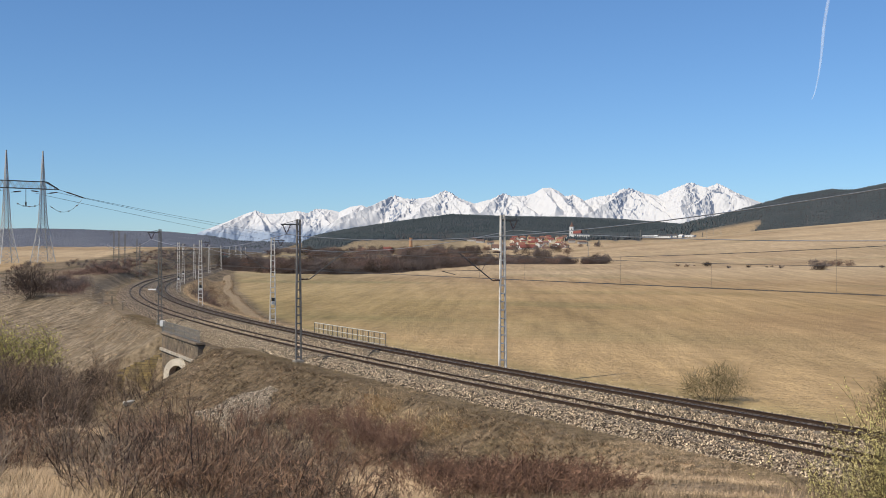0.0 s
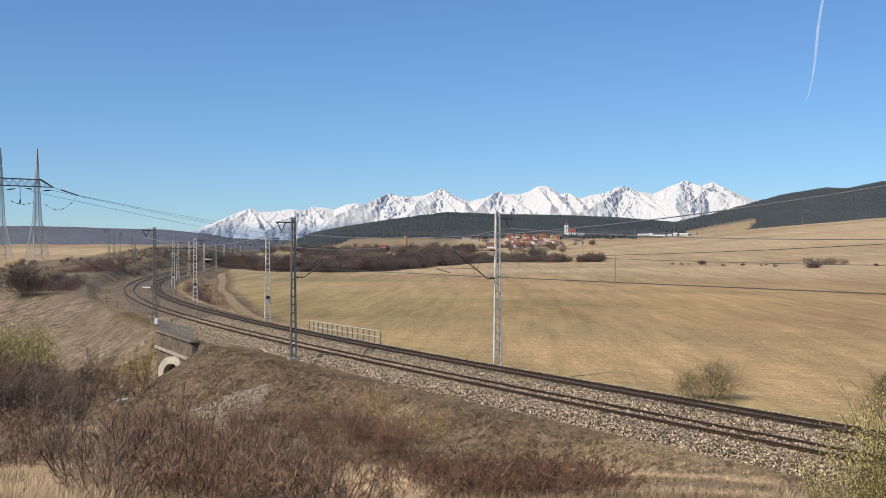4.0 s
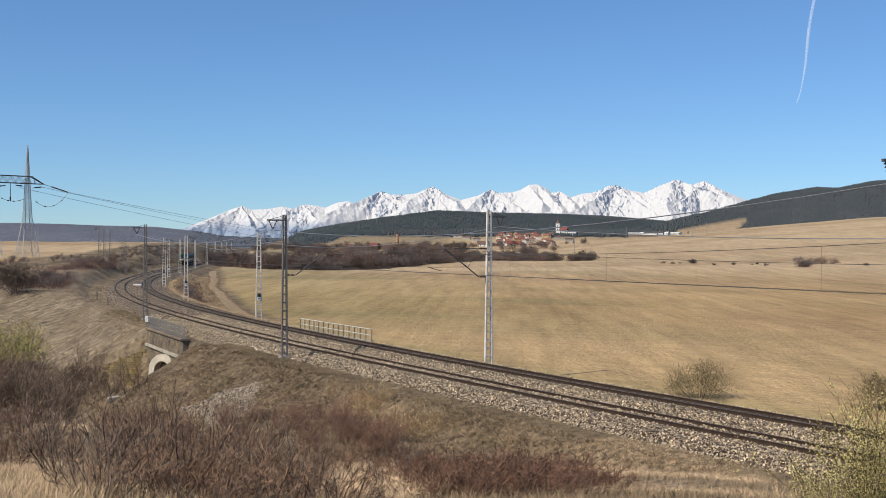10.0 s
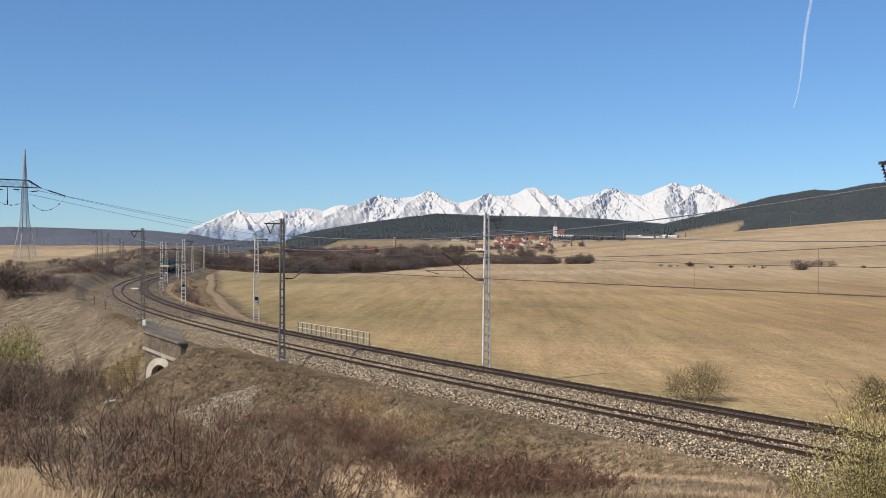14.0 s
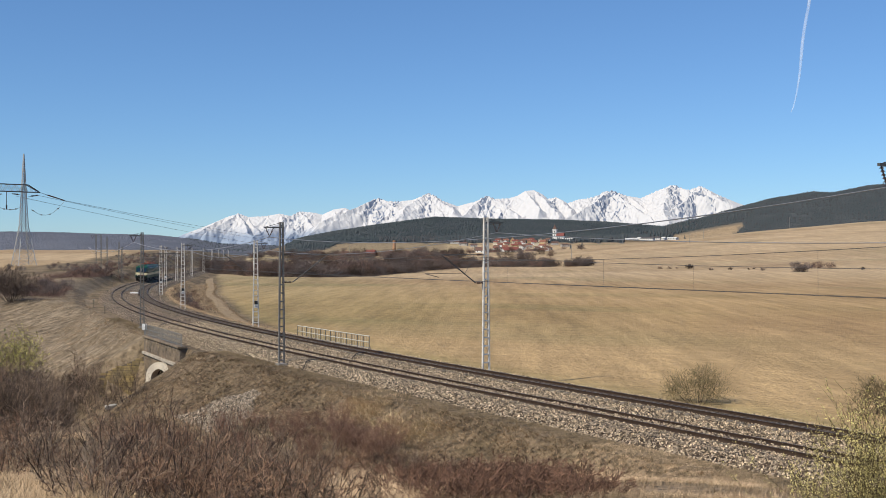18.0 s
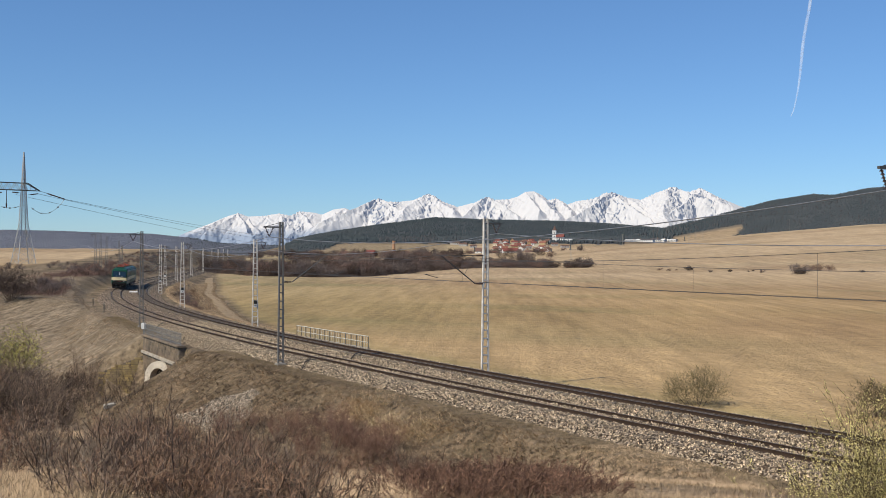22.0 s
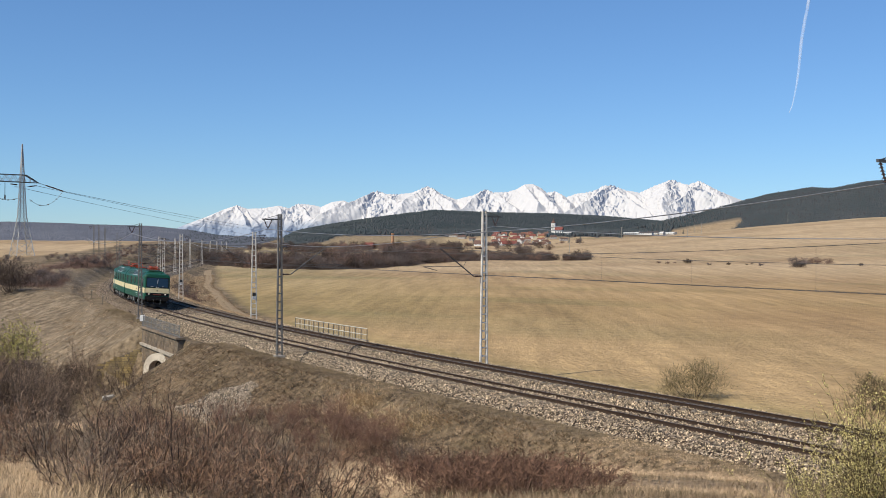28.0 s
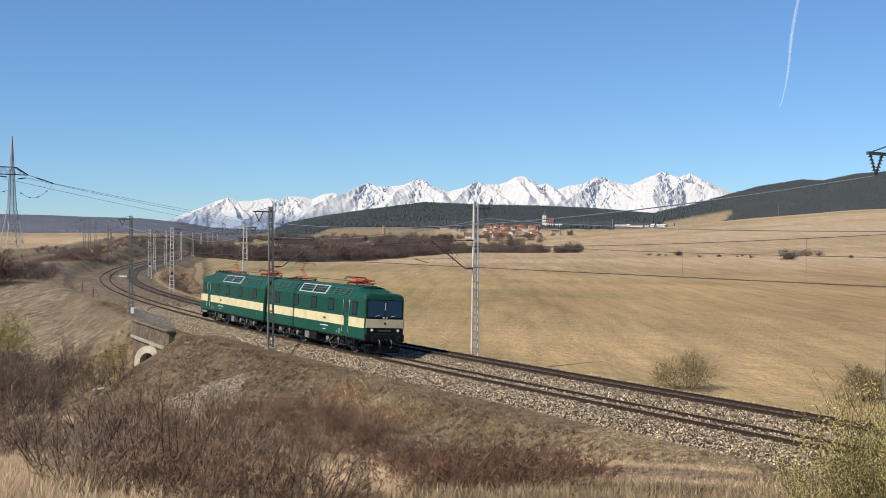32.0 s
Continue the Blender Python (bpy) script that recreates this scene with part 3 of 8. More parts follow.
def build_mountains():
    m = bpy.data.materials.new("snow_and_rock")
    m.use_nodes = True
    n, l = m.node_tree.nodes, m.node_tree.links
    p = n["Principled BSDF"]
    p.inputs["Roughness"].default_value, p.inputs["Specular IOR Level"].default_value = 0.8, 0.2
    geo = n.new("ShaderNodeNewGeometry")
    t = n.new("ShaderNodeTexNoise")
    t.inputs["Scale"].default_value, t.inputs["Detail"].default_value = 0.06, 7
    l.new(geo.outputs["Position"], t.inputs["Vector"])
    at = n.new("ShaderNodeAttribute")
    at.attribute_name = "bare"
    ad = n.new("ShaderNodeMath")
    ad.operation = "MULTIPLY_ADD"
    ad.inputs[1].default_value = 0.9
    l.new(t.outputs["Fac"], ad.inputs[0])
    l.new(at.outputs["Fac"], ad.inputs[2])
    rg = n.new("ShaderNodeMapRange")
    rg.inputs["From Min"].default_value, rg.inputs["From Max"].default_value = 0.86, 1.06
    l.new(ad.outputs[0], rg.inputs["Value"])
    rp = n.new("ShaderNodeValToRGB")
    # snow, and rock whose colour includes blue distance haze
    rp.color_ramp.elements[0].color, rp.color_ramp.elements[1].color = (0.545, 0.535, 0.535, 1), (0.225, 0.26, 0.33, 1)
    l.new(rg.outputs["Result"], rp.inputs["Fac"])
    # foot slopes below the snow, with blue haze put into their colour
    sp = n.new("ShaderNodeSeparateXYZ")
    l.new(geo.outputs["Position"], sp.inputs[0])
    ad2 = n.new("ShaderNodeMath")
    ad2.operation = "MULTIPLY_ADD"
    ad2.inputs[1].default_value = 50.0
    l.new(t.outputs["Fac"], ad2.inputs[0])
    l.new(sp.outputs["Z"], ad2.inputs[2])
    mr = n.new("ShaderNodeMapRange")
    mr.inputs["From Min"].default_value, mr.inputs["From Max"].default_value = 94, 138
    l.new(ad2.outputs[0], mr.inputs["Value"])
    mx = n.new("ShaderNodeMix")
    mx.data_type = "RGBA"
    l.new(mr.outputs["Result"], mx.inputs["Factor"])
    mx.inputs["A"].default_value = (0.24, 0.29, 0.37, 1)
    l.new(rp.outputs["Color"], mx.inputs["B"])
    l.new(mx.outputs["Result"], p.inputs["Base Color"])
    # the crest and spurs that run down from its summits; the face is the highest of their planes
    cols = np.arange(320, 1481, 1.0)
    down = 430.0 * np.linspace(1, 0, 100) ** 1.3
    xs = (cols - 784) / 1900 * 4600
    gx, d = np.meshgrid(xs, down)
    nz = np.vectorize(lambda a, b, c: noise.noise(Vector((a, b, c))))
    soft = smooth(4, 40, d)
    wx = gx + soft * (15 * nz(gx / 55, d / 55, 1.3) + 6 * nz(gx / 19, d / 19, 2.3))
    wd = d + soft * (13 * nz(gx / 50, d / 50, 7.3) + 6 * nz(gx / 17, d / 17, 8.3))
    crest_x, crest_z = [(q - 784) / 1900 * 4600 for q in PEAKS_X], [9.0 + (441 - q) / 1900 * 4600 for q in PEAKS_Y]
    gz = np.interp(wx, crest_x, crest_z) - wd * 0.80
    rs = np.random.RandomState(21)
    for k in range(1, len(crest_x) - 3):
        tall = crest_z[k] - 0.5 * (crest_z[k - 1] + crest_z[k + 1])
        if tall < 3 and rs.random() < 0.35:
            continue
        for lean in ((rs.uniform(-1.0, -0.35), rs.uniform(0.3, 1.0)) if tall > 10 else (rs.uniform(-0.8, 0.8),)):
            fall, length = rs.uniform(0.50, 0.60), rs.uniform(110, 330)
            cur = rs.uniform(-0.0016, 0.0016)
            ridge_x = crest_x[k] + lean * wd + cur * wd * wd
            off = (wx - ridge_x) / math.sqrt(1 + lean * lean)
            top = crest_z[k] - fall * wd - 1.2 * np.maximum(wd - length, 0)
            gz = np.maximum(gz, top - abs(off) * np.where(off * lean > 0, 0.95, 0.78))
    rocky = np.zeros_like(gx)
    for px, width, much in ROCKY:
        rocky = np.maximum(rocky, much * np.exp(-((wx - (px - 784) / 1900 * 4600) / (width * 2.42)) ** 2))

    def fold(u):
        """Sharp crests at whole numbers, sharp gullies between, 0 to 1."""
        return abs(2 * (u - np.floor(u)) - 1)

    fade = smooth(0, 18, d) * (0.2 + 0.8 * np.minimum(rocky, 1))
    diag, side = (wx + wd * 0.9) / 1.35, (wx - wd * 0.9) / 1.35
    gz += 8 * fade * (fold(diag / 33 + 0.9 * nz(wx / 44, wd / 44, 2.0)) - 0.5)
    gz += 6 * fade * (fold(side / 23 + 0.9 * nz(wx / 33, wd / 33, 5.0)) - 0.5)
    gz += 3.5 * fade * (fold(diag / 11 + 0.9 * nz(wx / 14, wd / 22, 6.0)) - 0.5)
    gz += (rocky * 9 + 0.6) * (fold(gx / 15 + 0.9 * nz(gx / 21, 0.5, 3.0)) * (0.4 + 0.6 * fold(gx / 6.3)) - 0.55) * np.exp(-d / 9)
    gz = np.maximum(gz, 12)
    gz[0] = -40
    # bare rock on summits in slanting streaks; more on right-falling faces, painting their shade
    sx = np.gradient(gz, axis=1) / 2.42
    streak = nz(diag / 9, side / 26, 0.0) + 0.8 * nz(diag / 17, side / 6, 5.0) + 0.5 * nz(wx / 4, wd / 6, 3.0)
    bare = 0.50 * rocky * (1 - 0.6 * smooth(70, 330, d)) - 0.16 * sx * (0.4 + rocky) + 0.34 * streak * (0.22 + rocky)
    verts = np.stack([gx, 4600 - d, gz], -1).reshape(-1, 3)
    rows, w = gx.shape
    i = (np.arange(rows - 1)[:, None] * w + np.arange(w - 1)[None]).reshape(-1, 1)
    faces = np.hstack([i, i + 1, i + w + 1, i + w])
    back = np.stack([xs, np.full(w, 4900.0), np.zeros(w)], -1)
    j = np.arange(w - 1)[:, None]
    faces = np.vstack([faces, np.hstack([(rows - 1) * w + j, (rows - 1) * w + j + 1, rows * w + j + 1, rows * w + j])])
    me = bpy.data.meshes.new("mountain_range")
    me.from_pydata(np.vstack([verts, back]).tolist(), [], faces.tolist())
    cover = me.attributes.new("bare", "FLOAT", "POINT")
    cover.data.foreach_set("value", np.concatenate([bare.ravel(), np.zeros(w)]))
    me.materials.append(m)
    me.update()
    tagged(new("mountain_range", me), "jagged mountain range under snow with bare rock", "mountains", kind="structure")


build_mountains()

# ---- track: ballast bed, sleepers, rails ----
def strip(profile, s0, s1, step, mat_, name, parent=None, label=""):
    """A body of constant section (offset, height) along the line."""
    m = Mesh()
    rings = []
    s = s0
    while s <= s1 + 1e-6:
        rings.append([on_line(s, o, z) for o, z in profile])
        s += step
    m.loft(rings)
    return part(name, m, mat_, parent, label)


def lift(o, base):
    """Height on a canted track, o metres from its centre."""
    return base - CANT * o / GAUGE


bed = [(-3.75, -0.95), (-2.35, -0.13), (-1.0, -0.13), (-0.60, -0.10), (0.60, -0.17), (1.0, -0.27), (2.0, -0.34), (SPACING - 1.9, -0.30), (SPACING - 1.0, -0.15), (SPACING - 0.60, -0.11), (SPACING + 0.60, -0.18), (SPACING + 1.0, -0.28), (SPACING + 2.3, -0.34), (SPACING + 3.6, -0.95)]
ob = strip(bed, -150, 900, 1.5, M_BALLAST, "ballast_bed")
tagged(ob, "brown and grey crushed stone bed under the tracks", "ballast", kind="structure")

oily = [(SPACING + o, z) for o, z in ((-0.98, -0.24), (-0.95, -0.125), (-0.60, -0.085), (0.60, -0.155), (0.95, -0.25), (0.98, -0.36))]
tagged(strip(oily, -150, 900, 1.5, M_OILBALLAST, "stained_ballast"), "dark oil-stained stone between the rails", "ballast", kind="structure")
for off, word in ((0.0, "outer"), (SPACING, "inner")):
    tr = thing("railway_track", Matrix.Identity(4), "rusty brown steel rails on sleepers in crushed stone", "railway track", "tracks", "structure")
    for side in (-1, 1):
        c = side * GAUGE / 2
        prof = [(-0.07, -0.17), (0.07, -0.17), (0.07, -0.155), (0.012, -0.13), (0.012, -0.045), (0.036, -0.035), (0.036, 0.0), (-0.036, 0.0), (-0.036, -0.035), (-0.012, -0.045), (-0.012, -0.13), (-0.07, -0.155)]
        strip([(off + c + a, lift(c + a, b)) for a, b in prof], -150, 900, 3.0, M_RAIL, "rail", tr)
        strip([(off + c + a, lift(c, b)) for a, b in ((-0.03, -0.001), (0.03, -0.001), (0.03, 0.004), (-0.03, 0.004))], -150, 900, 3.0, M_RAILTOP, "running_surface", tr, "polished top of the rail")
    sl = Mesh().box((0, 0, -0.27), (0.26, 2.5, 0.2)).data("sleeper", M_SLEEPER, bevel=0.02)
    for k in range(290):
        s = -76 + k * 0.62
        b = part("sleeper", sl, None, tr)
        b.matrix_basis = line_pose(s, off) @ Matrix.Rotation(-math.atan2(CANT, GAUGE), 4, "X")
    far = Mesh()
    for k in range(600):
        s = -76 + (290 + k) * 0.62
        m4 = line_pose(s, off)
        far.box(m4 @ Vector((0, 0, -0.27)), (0.26, 2.5, 0.2), m4.to_3x3())
    tagged(part("sleeper_row", far, M_SLEEPER, tr, "row of concrete sleepers far down the line"), kind="stuff")


# ---- masts ----
M_SIGNWHITE = mat("sign_white", (0.80, 0.79, 0.76), (0.68, 0.67, 0.64), 3, 0.5)
M_SIGNBLACK = mat("sign_black", (0.02, 0.02, 0.02), (0.04, 0.04, 0.04), 3, 0.5)
def catenary_mast(m, high, side, steel, label, arm=True, wide=0.37, cantilever=True, foot=-0.2, plate=False):
    """Two channel legs joined by battens; side: +1 when its track lies towards +y of the mast."""
    t = thing("catenary_mast", m, label, "catenary mast", "masts along the line")
    for e in (-1, 1):
        leg = Mesh()
        a, b = Vector((0, e * wide / 2, -0.4)), Vector((0, e * wide / 2 * 0.5, high))
        leg.beam(a, b, 0.095, 0.16, up=(1, 0, 0))
        part("leg", leg, steel, t)
    n = int(high / 0.55)
    for k in range(n):
        z = 0.35 + k * (high - 0.6) / (n - 1)
        w = wide * (1 - 0.5 * z / high)
        part("batten", Mesh().box((0, 0, z), (0.13, w, 0.08)), steel, t)
    part("footing", Mesh().box((0, 0, foot - 0.4), (0.66, 0.66, 0.8)), M_CONCRETE, t, "weathered concrete footing", bevel=0.04)
    if plate:
        pl = part("sign_plate", Mesh().box((0.10, 0, 2.05), (0.03, 0.34, 0.34)), M_SIGNWHITE, t, "white plate on the mast", bevel=0.004)
        part("black_panel", Mesh().box((0.121, 0, 2.42), (0.03, 0.34, 0.36)), M_SIGNBLACK, pl)
        part("black_panel", Mesh().box((0.121, 0, 2.05), (0.012, 0.2, 0.06)), M_SIGNBLACK, pl)
    if arm:
        ar = Mesh()
        zt = high - 0.35
        ar.beam((0, 0, zt), (0, -side * 1.25, zt), 0.09)
        ar.beam((0, 0, high - 0.02), (0, -side * 1.1, zt + 0.03), 0.03)
        part("feeder_arm", ar, M_DARKSTEEL, t, "dark steel bracket arm")
        for d in (-0.28, 0.28):
            ins = Mesh()
            p0, p1 = Vector((0, -side * (0.85 + d), zt - 0.03)), Vector((0, -side * 0.85, zt - 0.62))
            for k in range(6):
                q = p0.lerp(p1, (k + 0.5) / 6)
                ins.tube([q - Vector((0, 0, 0.035)), q + Vector((0, 0, 0.02))], [0.075, 0.03], 8)
            ins.tube([p0, p1], 0.022, 6)
            part("insulator", ins, M_INSUL, t, "dark ribbed porcelain insulator")
    if cantilever:
        reach = 3.4
        tube = Mesh()
        tube.tube([(0, side * 0.8, 5.6), (0, side * reach, 7.45)], 0.04, 6)
        tube.tube([(0, side * 0.8, 7.45), (0, side * reach, 7.47)], 0.028, 6)
        tube.tube([(0, side * 1.6, 6.25), (0, side * (reach + 1.2), 6.25)], 0.018, 6)
        tube.tube([(0, side * (reach + 1.2), 6.25), (0, side * (reach + 0.2), 6.0)], 0.022, 6)
        tube.tube([(0, side * 1.6, 6.25), (0, side * 0.9, 7.4)], 0.016, 6)
        part("cantilever", tube, M_DARKSTEEL, t, "dark tube bracket reaching over the track")
        for zz in (5.6, 7.45):
            ins = Mesh()
            for k in range(6):
                y = side * (0.2 + k * 0.09)
                ins.tube([(0, y, zz), (0, y + side * 0.05, zz)], [0.07, 0.035], 8)
            ins.tube([(0, side * 0.05, zz), (0, side * 0.8, zz)], 0.025, 6)
            part("insulator", ins, M_INSUL, t, "dark ribbed porcelain insulator")
    return t


MAST_FOOT = -0.45
near_masts = [(-85.3, -3.5, 10.5), (-37.9, -3.1, 9.65), (2.8, -3.5, 9.65), (58.0, -3.6, 9.4), (104, -3.8, 9.4), (150, -4.0, 9.2), (205, -4, 9.2), (262, -4, 9.2), (320, -4, 9.2), (380, -4, 9.2)]
for s, o, hgt in near_masts[:3]:
    catenary_mast(line_pose(s, o, MAST_FOOT), hgt, 1, M_GALV, "grey steel lattice mast with a bracket arm beside the track", wide=0.38, foot=0.15)
far_masts = [(-106.0, 7.9), (-46.3, 7.9), (0.5, 7.6), (42.8, 7.5), (96.5, 7.6), (140.8, 7.2), (178.0, 7.0), (236.0, 6.8), (300.0, 6.6), (360.0, 6.6), (420, 6.6), (480, 6.6), (545, 6.6)]
for k, (s, o) in enumerate(far_masts):
    catenary_mast(line_pose(s, o, MAST_FOOT), 9.9 if k < 2 else 8.9, -1, M_WHITESTEEL, "pale grey lattice mast on the field side of the tracks", wide=0.6 if k > 1 else 0.5, plate=1 < k < 6)

# masts of a second line behind the bend
for s, o, hgt in ((169.0, -11.8, 9.6), (173.0, -11.2, 9.9), (181.0, -10.9, 9.2), (186.0, -8.5, 8.6), (162.0, -4.6, 9.0)):
    p = on_line(s, o)
    catenary_mast(pose(p.x, p.y, height(p.x, p.y), 0, 0, -80), hgt, 1, M_GALV, "slim grey lattice mast behind the railway bend", arm=s == 169.0, wide=0.5, cantilever=False)

# ---- culvert under the line ----
M_MASON = mat("weathered_stone", (0.29, 0.215, 0.14), (0.15, 0.112, 0.078), 1.2, 0.95, 0, 0.5, 8, c=(0.10, 0.085, 0.065), scale2=0.5, mix2=0.5, random_tone=0.35, coords="World")
M_YSTONE = mat("lichen_yellow_stone", (0.41, 0.31, 0.16), (0.22, 0.17, 0.10), 1.2, 0.95, 0, 0.5, 8, c=(0.43, 0.305, 0.085), scale2=0.8, mix2=0.6, random_tone=0.35, coords="World")
M_MORTAR = mat("old_mortar", (0.19, 0.155, 0.115), (0.13, 0.105, 0.08), 4, 0.95, 0, 0.3)
M_RAILING = mat("grey_railing_paint", (0.22, 0.22, 0.21), (0.15, 0.15, 0.14), 4, 0.6, 0.1)
M_RAILPOST = mat("weathered_railing_post", (0.17, 0.15, 0.12), (0.11, 0.095, 0.075), 4, 0.6, 0.1)
M_PALERAIL = mat("cream_grey_railing", (0.66, 0.61, 0.50), (0.50, 0.46, 0.37), 4, 0.6, 0.1)


def stone_wall(name, origin, along, length, courses, course_h, material, label, normal, low=1.0):
    """Coursed stone blocks on a mortar core; origin is the foot of the wall's face."""
    t = thing(name, Matrix.Translation(origin), label, "stone wall", kind="structure")
    turn = Matrix((along, normal, Vector((0, 0, 1)))).transposed().to_4x4()
    t.matrix_basis = Matrix.Translation(origin) @ turn
    top = courses * course_h
    core = Mesh()
    core.loft([[Vector((x, -0.62, 0)), Vector((x, 0.022, 0)), Vector((x, 0.022, h)), Vector((x, -0.62, h))] for x, h in ((0, top * low), (length, top))])
    part("mortar_core", core, M_MORTAR, t)
    rnd = random.Random(len(name) + int(length * 10))
    shapes = [Mesh().box((0, 0, 0), (w, 0.10, course_h - 0.03)).data("stone_block", material, bevel=0.015) for w in (0.42, 0.55, 0.68)]
    for c in range(courses):
        x = rnd.uniform(-0.3, 0)
        while x < length:
            k = rnd.randrange(3)
            w = (0.42, 0.55, 0.68)[k] + 0.03
            if -0.1 < x and x + w < length + 0.12 and (c + 0.7) * course_h < top * (low + (1 - low) * (x + w / 2) / length):
                b = part("stone_block", shapes[k], None, t)
                b.matrix_basis = Matrix.Translation((x + w / 2, rnd.uniform(-0.012, 0.02), (c + 0.5) * course_h))
            x += w
    return t


def culvert():
    a = on_line(-6.2, -5.0, -6.3)
    b = on_line(-19.8, -5.0, -6.3)
    along = (b - a)
    length = along.length
    along.normalize()
    nrm = Vector((-along.y, along.x, 0))
    if nrm.x > 0:
        nrm = -nrm
    wall = stone_wall("culvert_headwall", a, along, length, 20, 0.28, M_MASON, "weathered stone headwall of a railway culvert", nrm)
    coping = Mesh().box((length / 2, -0.16, 5.72), (length + 0.3, 0.75, 0.16))
    part("coping", coping, M_MASON, wall, "weathered stone capping slab", bevel=0.02)
    band = Mesh().box((length / 2, 0.06, 4.22), (length + 0.2, 0.34, 0.26))
    part("stone_band", band, M_BANDSTONE, wall, "pale stone band", bevel=0.03)
    # round arch barrel with its mouth turned towards the ditch
    arch = thing("culvert_arch", Matrix.Identity(4), "pale concrete arch mouth of the culvert", "culvert", kind="structure")
    mouth = on_line(-14.6, -5.3, -5.85)
    arch.matrix_basis = pose(mouth.x, mouth.y, mouth.z, 0, 0, 153)
    ring = Mesh()
    n = 18
    outer, inner = 1.45, 0.86
    prof = lambda rad, y: [Vector((rad * math.cos(math.pi * i / n), y, 2.2 + rad * math.sin(math.pi * i / n))) for i in range(n + 1)]
    for i in range(n):
        for y0, y1 in ((-0.9, 0.35),):
            o0, o1, i0, i1 = prof(outer, y0), prof(outer, y1), prof(inner, y0), prof(inner, y1)
            ring.add([o0[i], o0[i + 1], o1[i + 1], o1[i], i0[i], i0[i + 1], i1[i + 1], i1[i]], [(0, 1, 2, 3), (7, 6, 5, 4), (3, 2, 6, 7), (0, 4, 5, 1)])
    for e in (-1, 1):
        ring.box((e * (outer + inner) / 2, -0.27, 1.1), (outer - inner, 1.25, 2.2))
    part("arch_ring", ring, M_CREAMCONC, arch, "pale arch ring")
    # no hole behind the ring: a black sheet stands in for the shade
    part("shade_sheet", Mesh().box((0, -0.45, 1.5), (2.3, 0.1, 3.2)), M_BLACK_HOLE, arch, "black sheet standing in for the shade inside the culvert")
    # wing wall along the ditch
    w0 = a + Vector((0.1, 0, 0))
    away = (nrm * 0.92 - along * 0.40).normalized()
    wing = stone_wall("wing_wall", w0 + away * 4.2 - Vector((0, 0, 0.6)), -away, 4.2, 20, 0.224, M_YSTONE, "stone wing wall with yellow lichen beside the culvert", Vector((away.y, -away.x, 0)) if Vector((away.y, -away.x, 0)).y < 0 else Vector((-away.y, away.x, 0)), 0.62)
    # railing on the coping
    rl = thing("railing", Matrix.Identity(4), "grey steel railing with close bars above the culvert", "railing")
    p0, p1 = a + Vector((0, 0, 5.8)) - nrm * 0.1, b + Vector((0, 0, 5.8)) - nrm * 0.1
    for k in range(9):
        q = p0.lerp(p1, k / 8)
        part("post", Mesh().beam(q, q + Vector((0, 0, 1.0)), 0.06), M_RAILING, rl)
    for z in (0.12, 0.55, 0.98):
        part("rail", Mesh().beam(p0 + Vector((0, 0, z)), p1 + Vector((0, 0, z)), 0.05), M_RAILING, rl)
    for k in range(64):
        q = p0.lerp(p1, (k + 0.5) / 64)
        part("bar", Mesh().beam(q + Vector((0, 0, 0.12)), q + Vector((0, 0, 0.98)), 0.022), M_RAILING, rl)
    wb = thing("marker_box", Matrix.Translation(p0 + Vector((-0.15, 0.2, 0.0))), "small white box at the railing's end", "box")
    part("case", Mesh().box((0, 0, 0.75), (0.4, 0.3, 0.55)), M_WHITE, wb, bevel=0.03)
    part("stand", Mesh().box((0, 0, 0.24), (0.08, 0.08, 0.5)), M_RAILING, wb)


M_CREAMCONC = mat("cream_concrete", (0.70, 0.62, 0.50), (0.56, 0.49, 0.39), 1.5, 0.9, 0, 0.2, c=(0.36, 0.30, 0.23), scale2=0.8, mix2=0.5)
# near-black colour for the shade inside the culvert
M_BLACK_HOLE = mat("painted_culvert_shade", (0.03, 0.027, 0.023), (0.05, 0.045, 0.04), 2, 0.95)
M_WHITE = mat("white_paint", (0.80, 0.80, 0.78), (0.68, 0.68, 0.66), 3, 0.5)
culvert()


def field_railing():
    t = thing("bridge_railing", Matrix.Identity(4), "pale two-rail steel railing beside the field", "railing")
    n = 14
    pts = [on_line(-11.2 - 15.1 * k / n, 8.2 + 0.7 * k / n, -0.75) for k in range(n + 1)]
    for p in pts:
        part("post", Mesh().beam(p, p + Vector((0, 0, 1.0)), 0.075), M_RAILPOST, t)
    for p, q in zip(pts, pts[1:]):
        for u in (0.33, 0.67):
            part("bar", Mesh().beam(p.lerp(q, u), p.lerp(q, u) + Vector((0, 0, 0.98)), 0.022), M_PALERAIL, t)
    for z in (0.5, 1.0):
        part("rail", Mesh().tube([p + Vector((0, 0, z)) for p in pts], 0.045, 4), M_PALERAIL, t)
    sill = Mesh().beam(pts[0] + Vector((0, 0, -0.15)), pts[-1] + Vector((0, 0, -0.15)), 0.45, 0.4)
    part("kerb", sill, M_CONCRETE, t, bevel=0.03)


field_railing()


# ---- overhead wires ----
def wire(name, a, b, sag, r, material, label, n=14):
    m = Mesh()
    a, b = Vector(a), Vector(b)
    pts = []
    for k in range(n + 1):
        u = k / n
        p = a.lerp(b, u)
        p.z -= sag * 4 * u * (1 - u)
        pts.append(p)
    m.tube(pts, r, 4, caps=False)
    return tagged(part(name, m, material, None), label, "wire", "overhead wires")


def mast_point(s, o, y, z):
    return line_pose(s, o, MAST_FOOT) @ Vector((0, y, z))


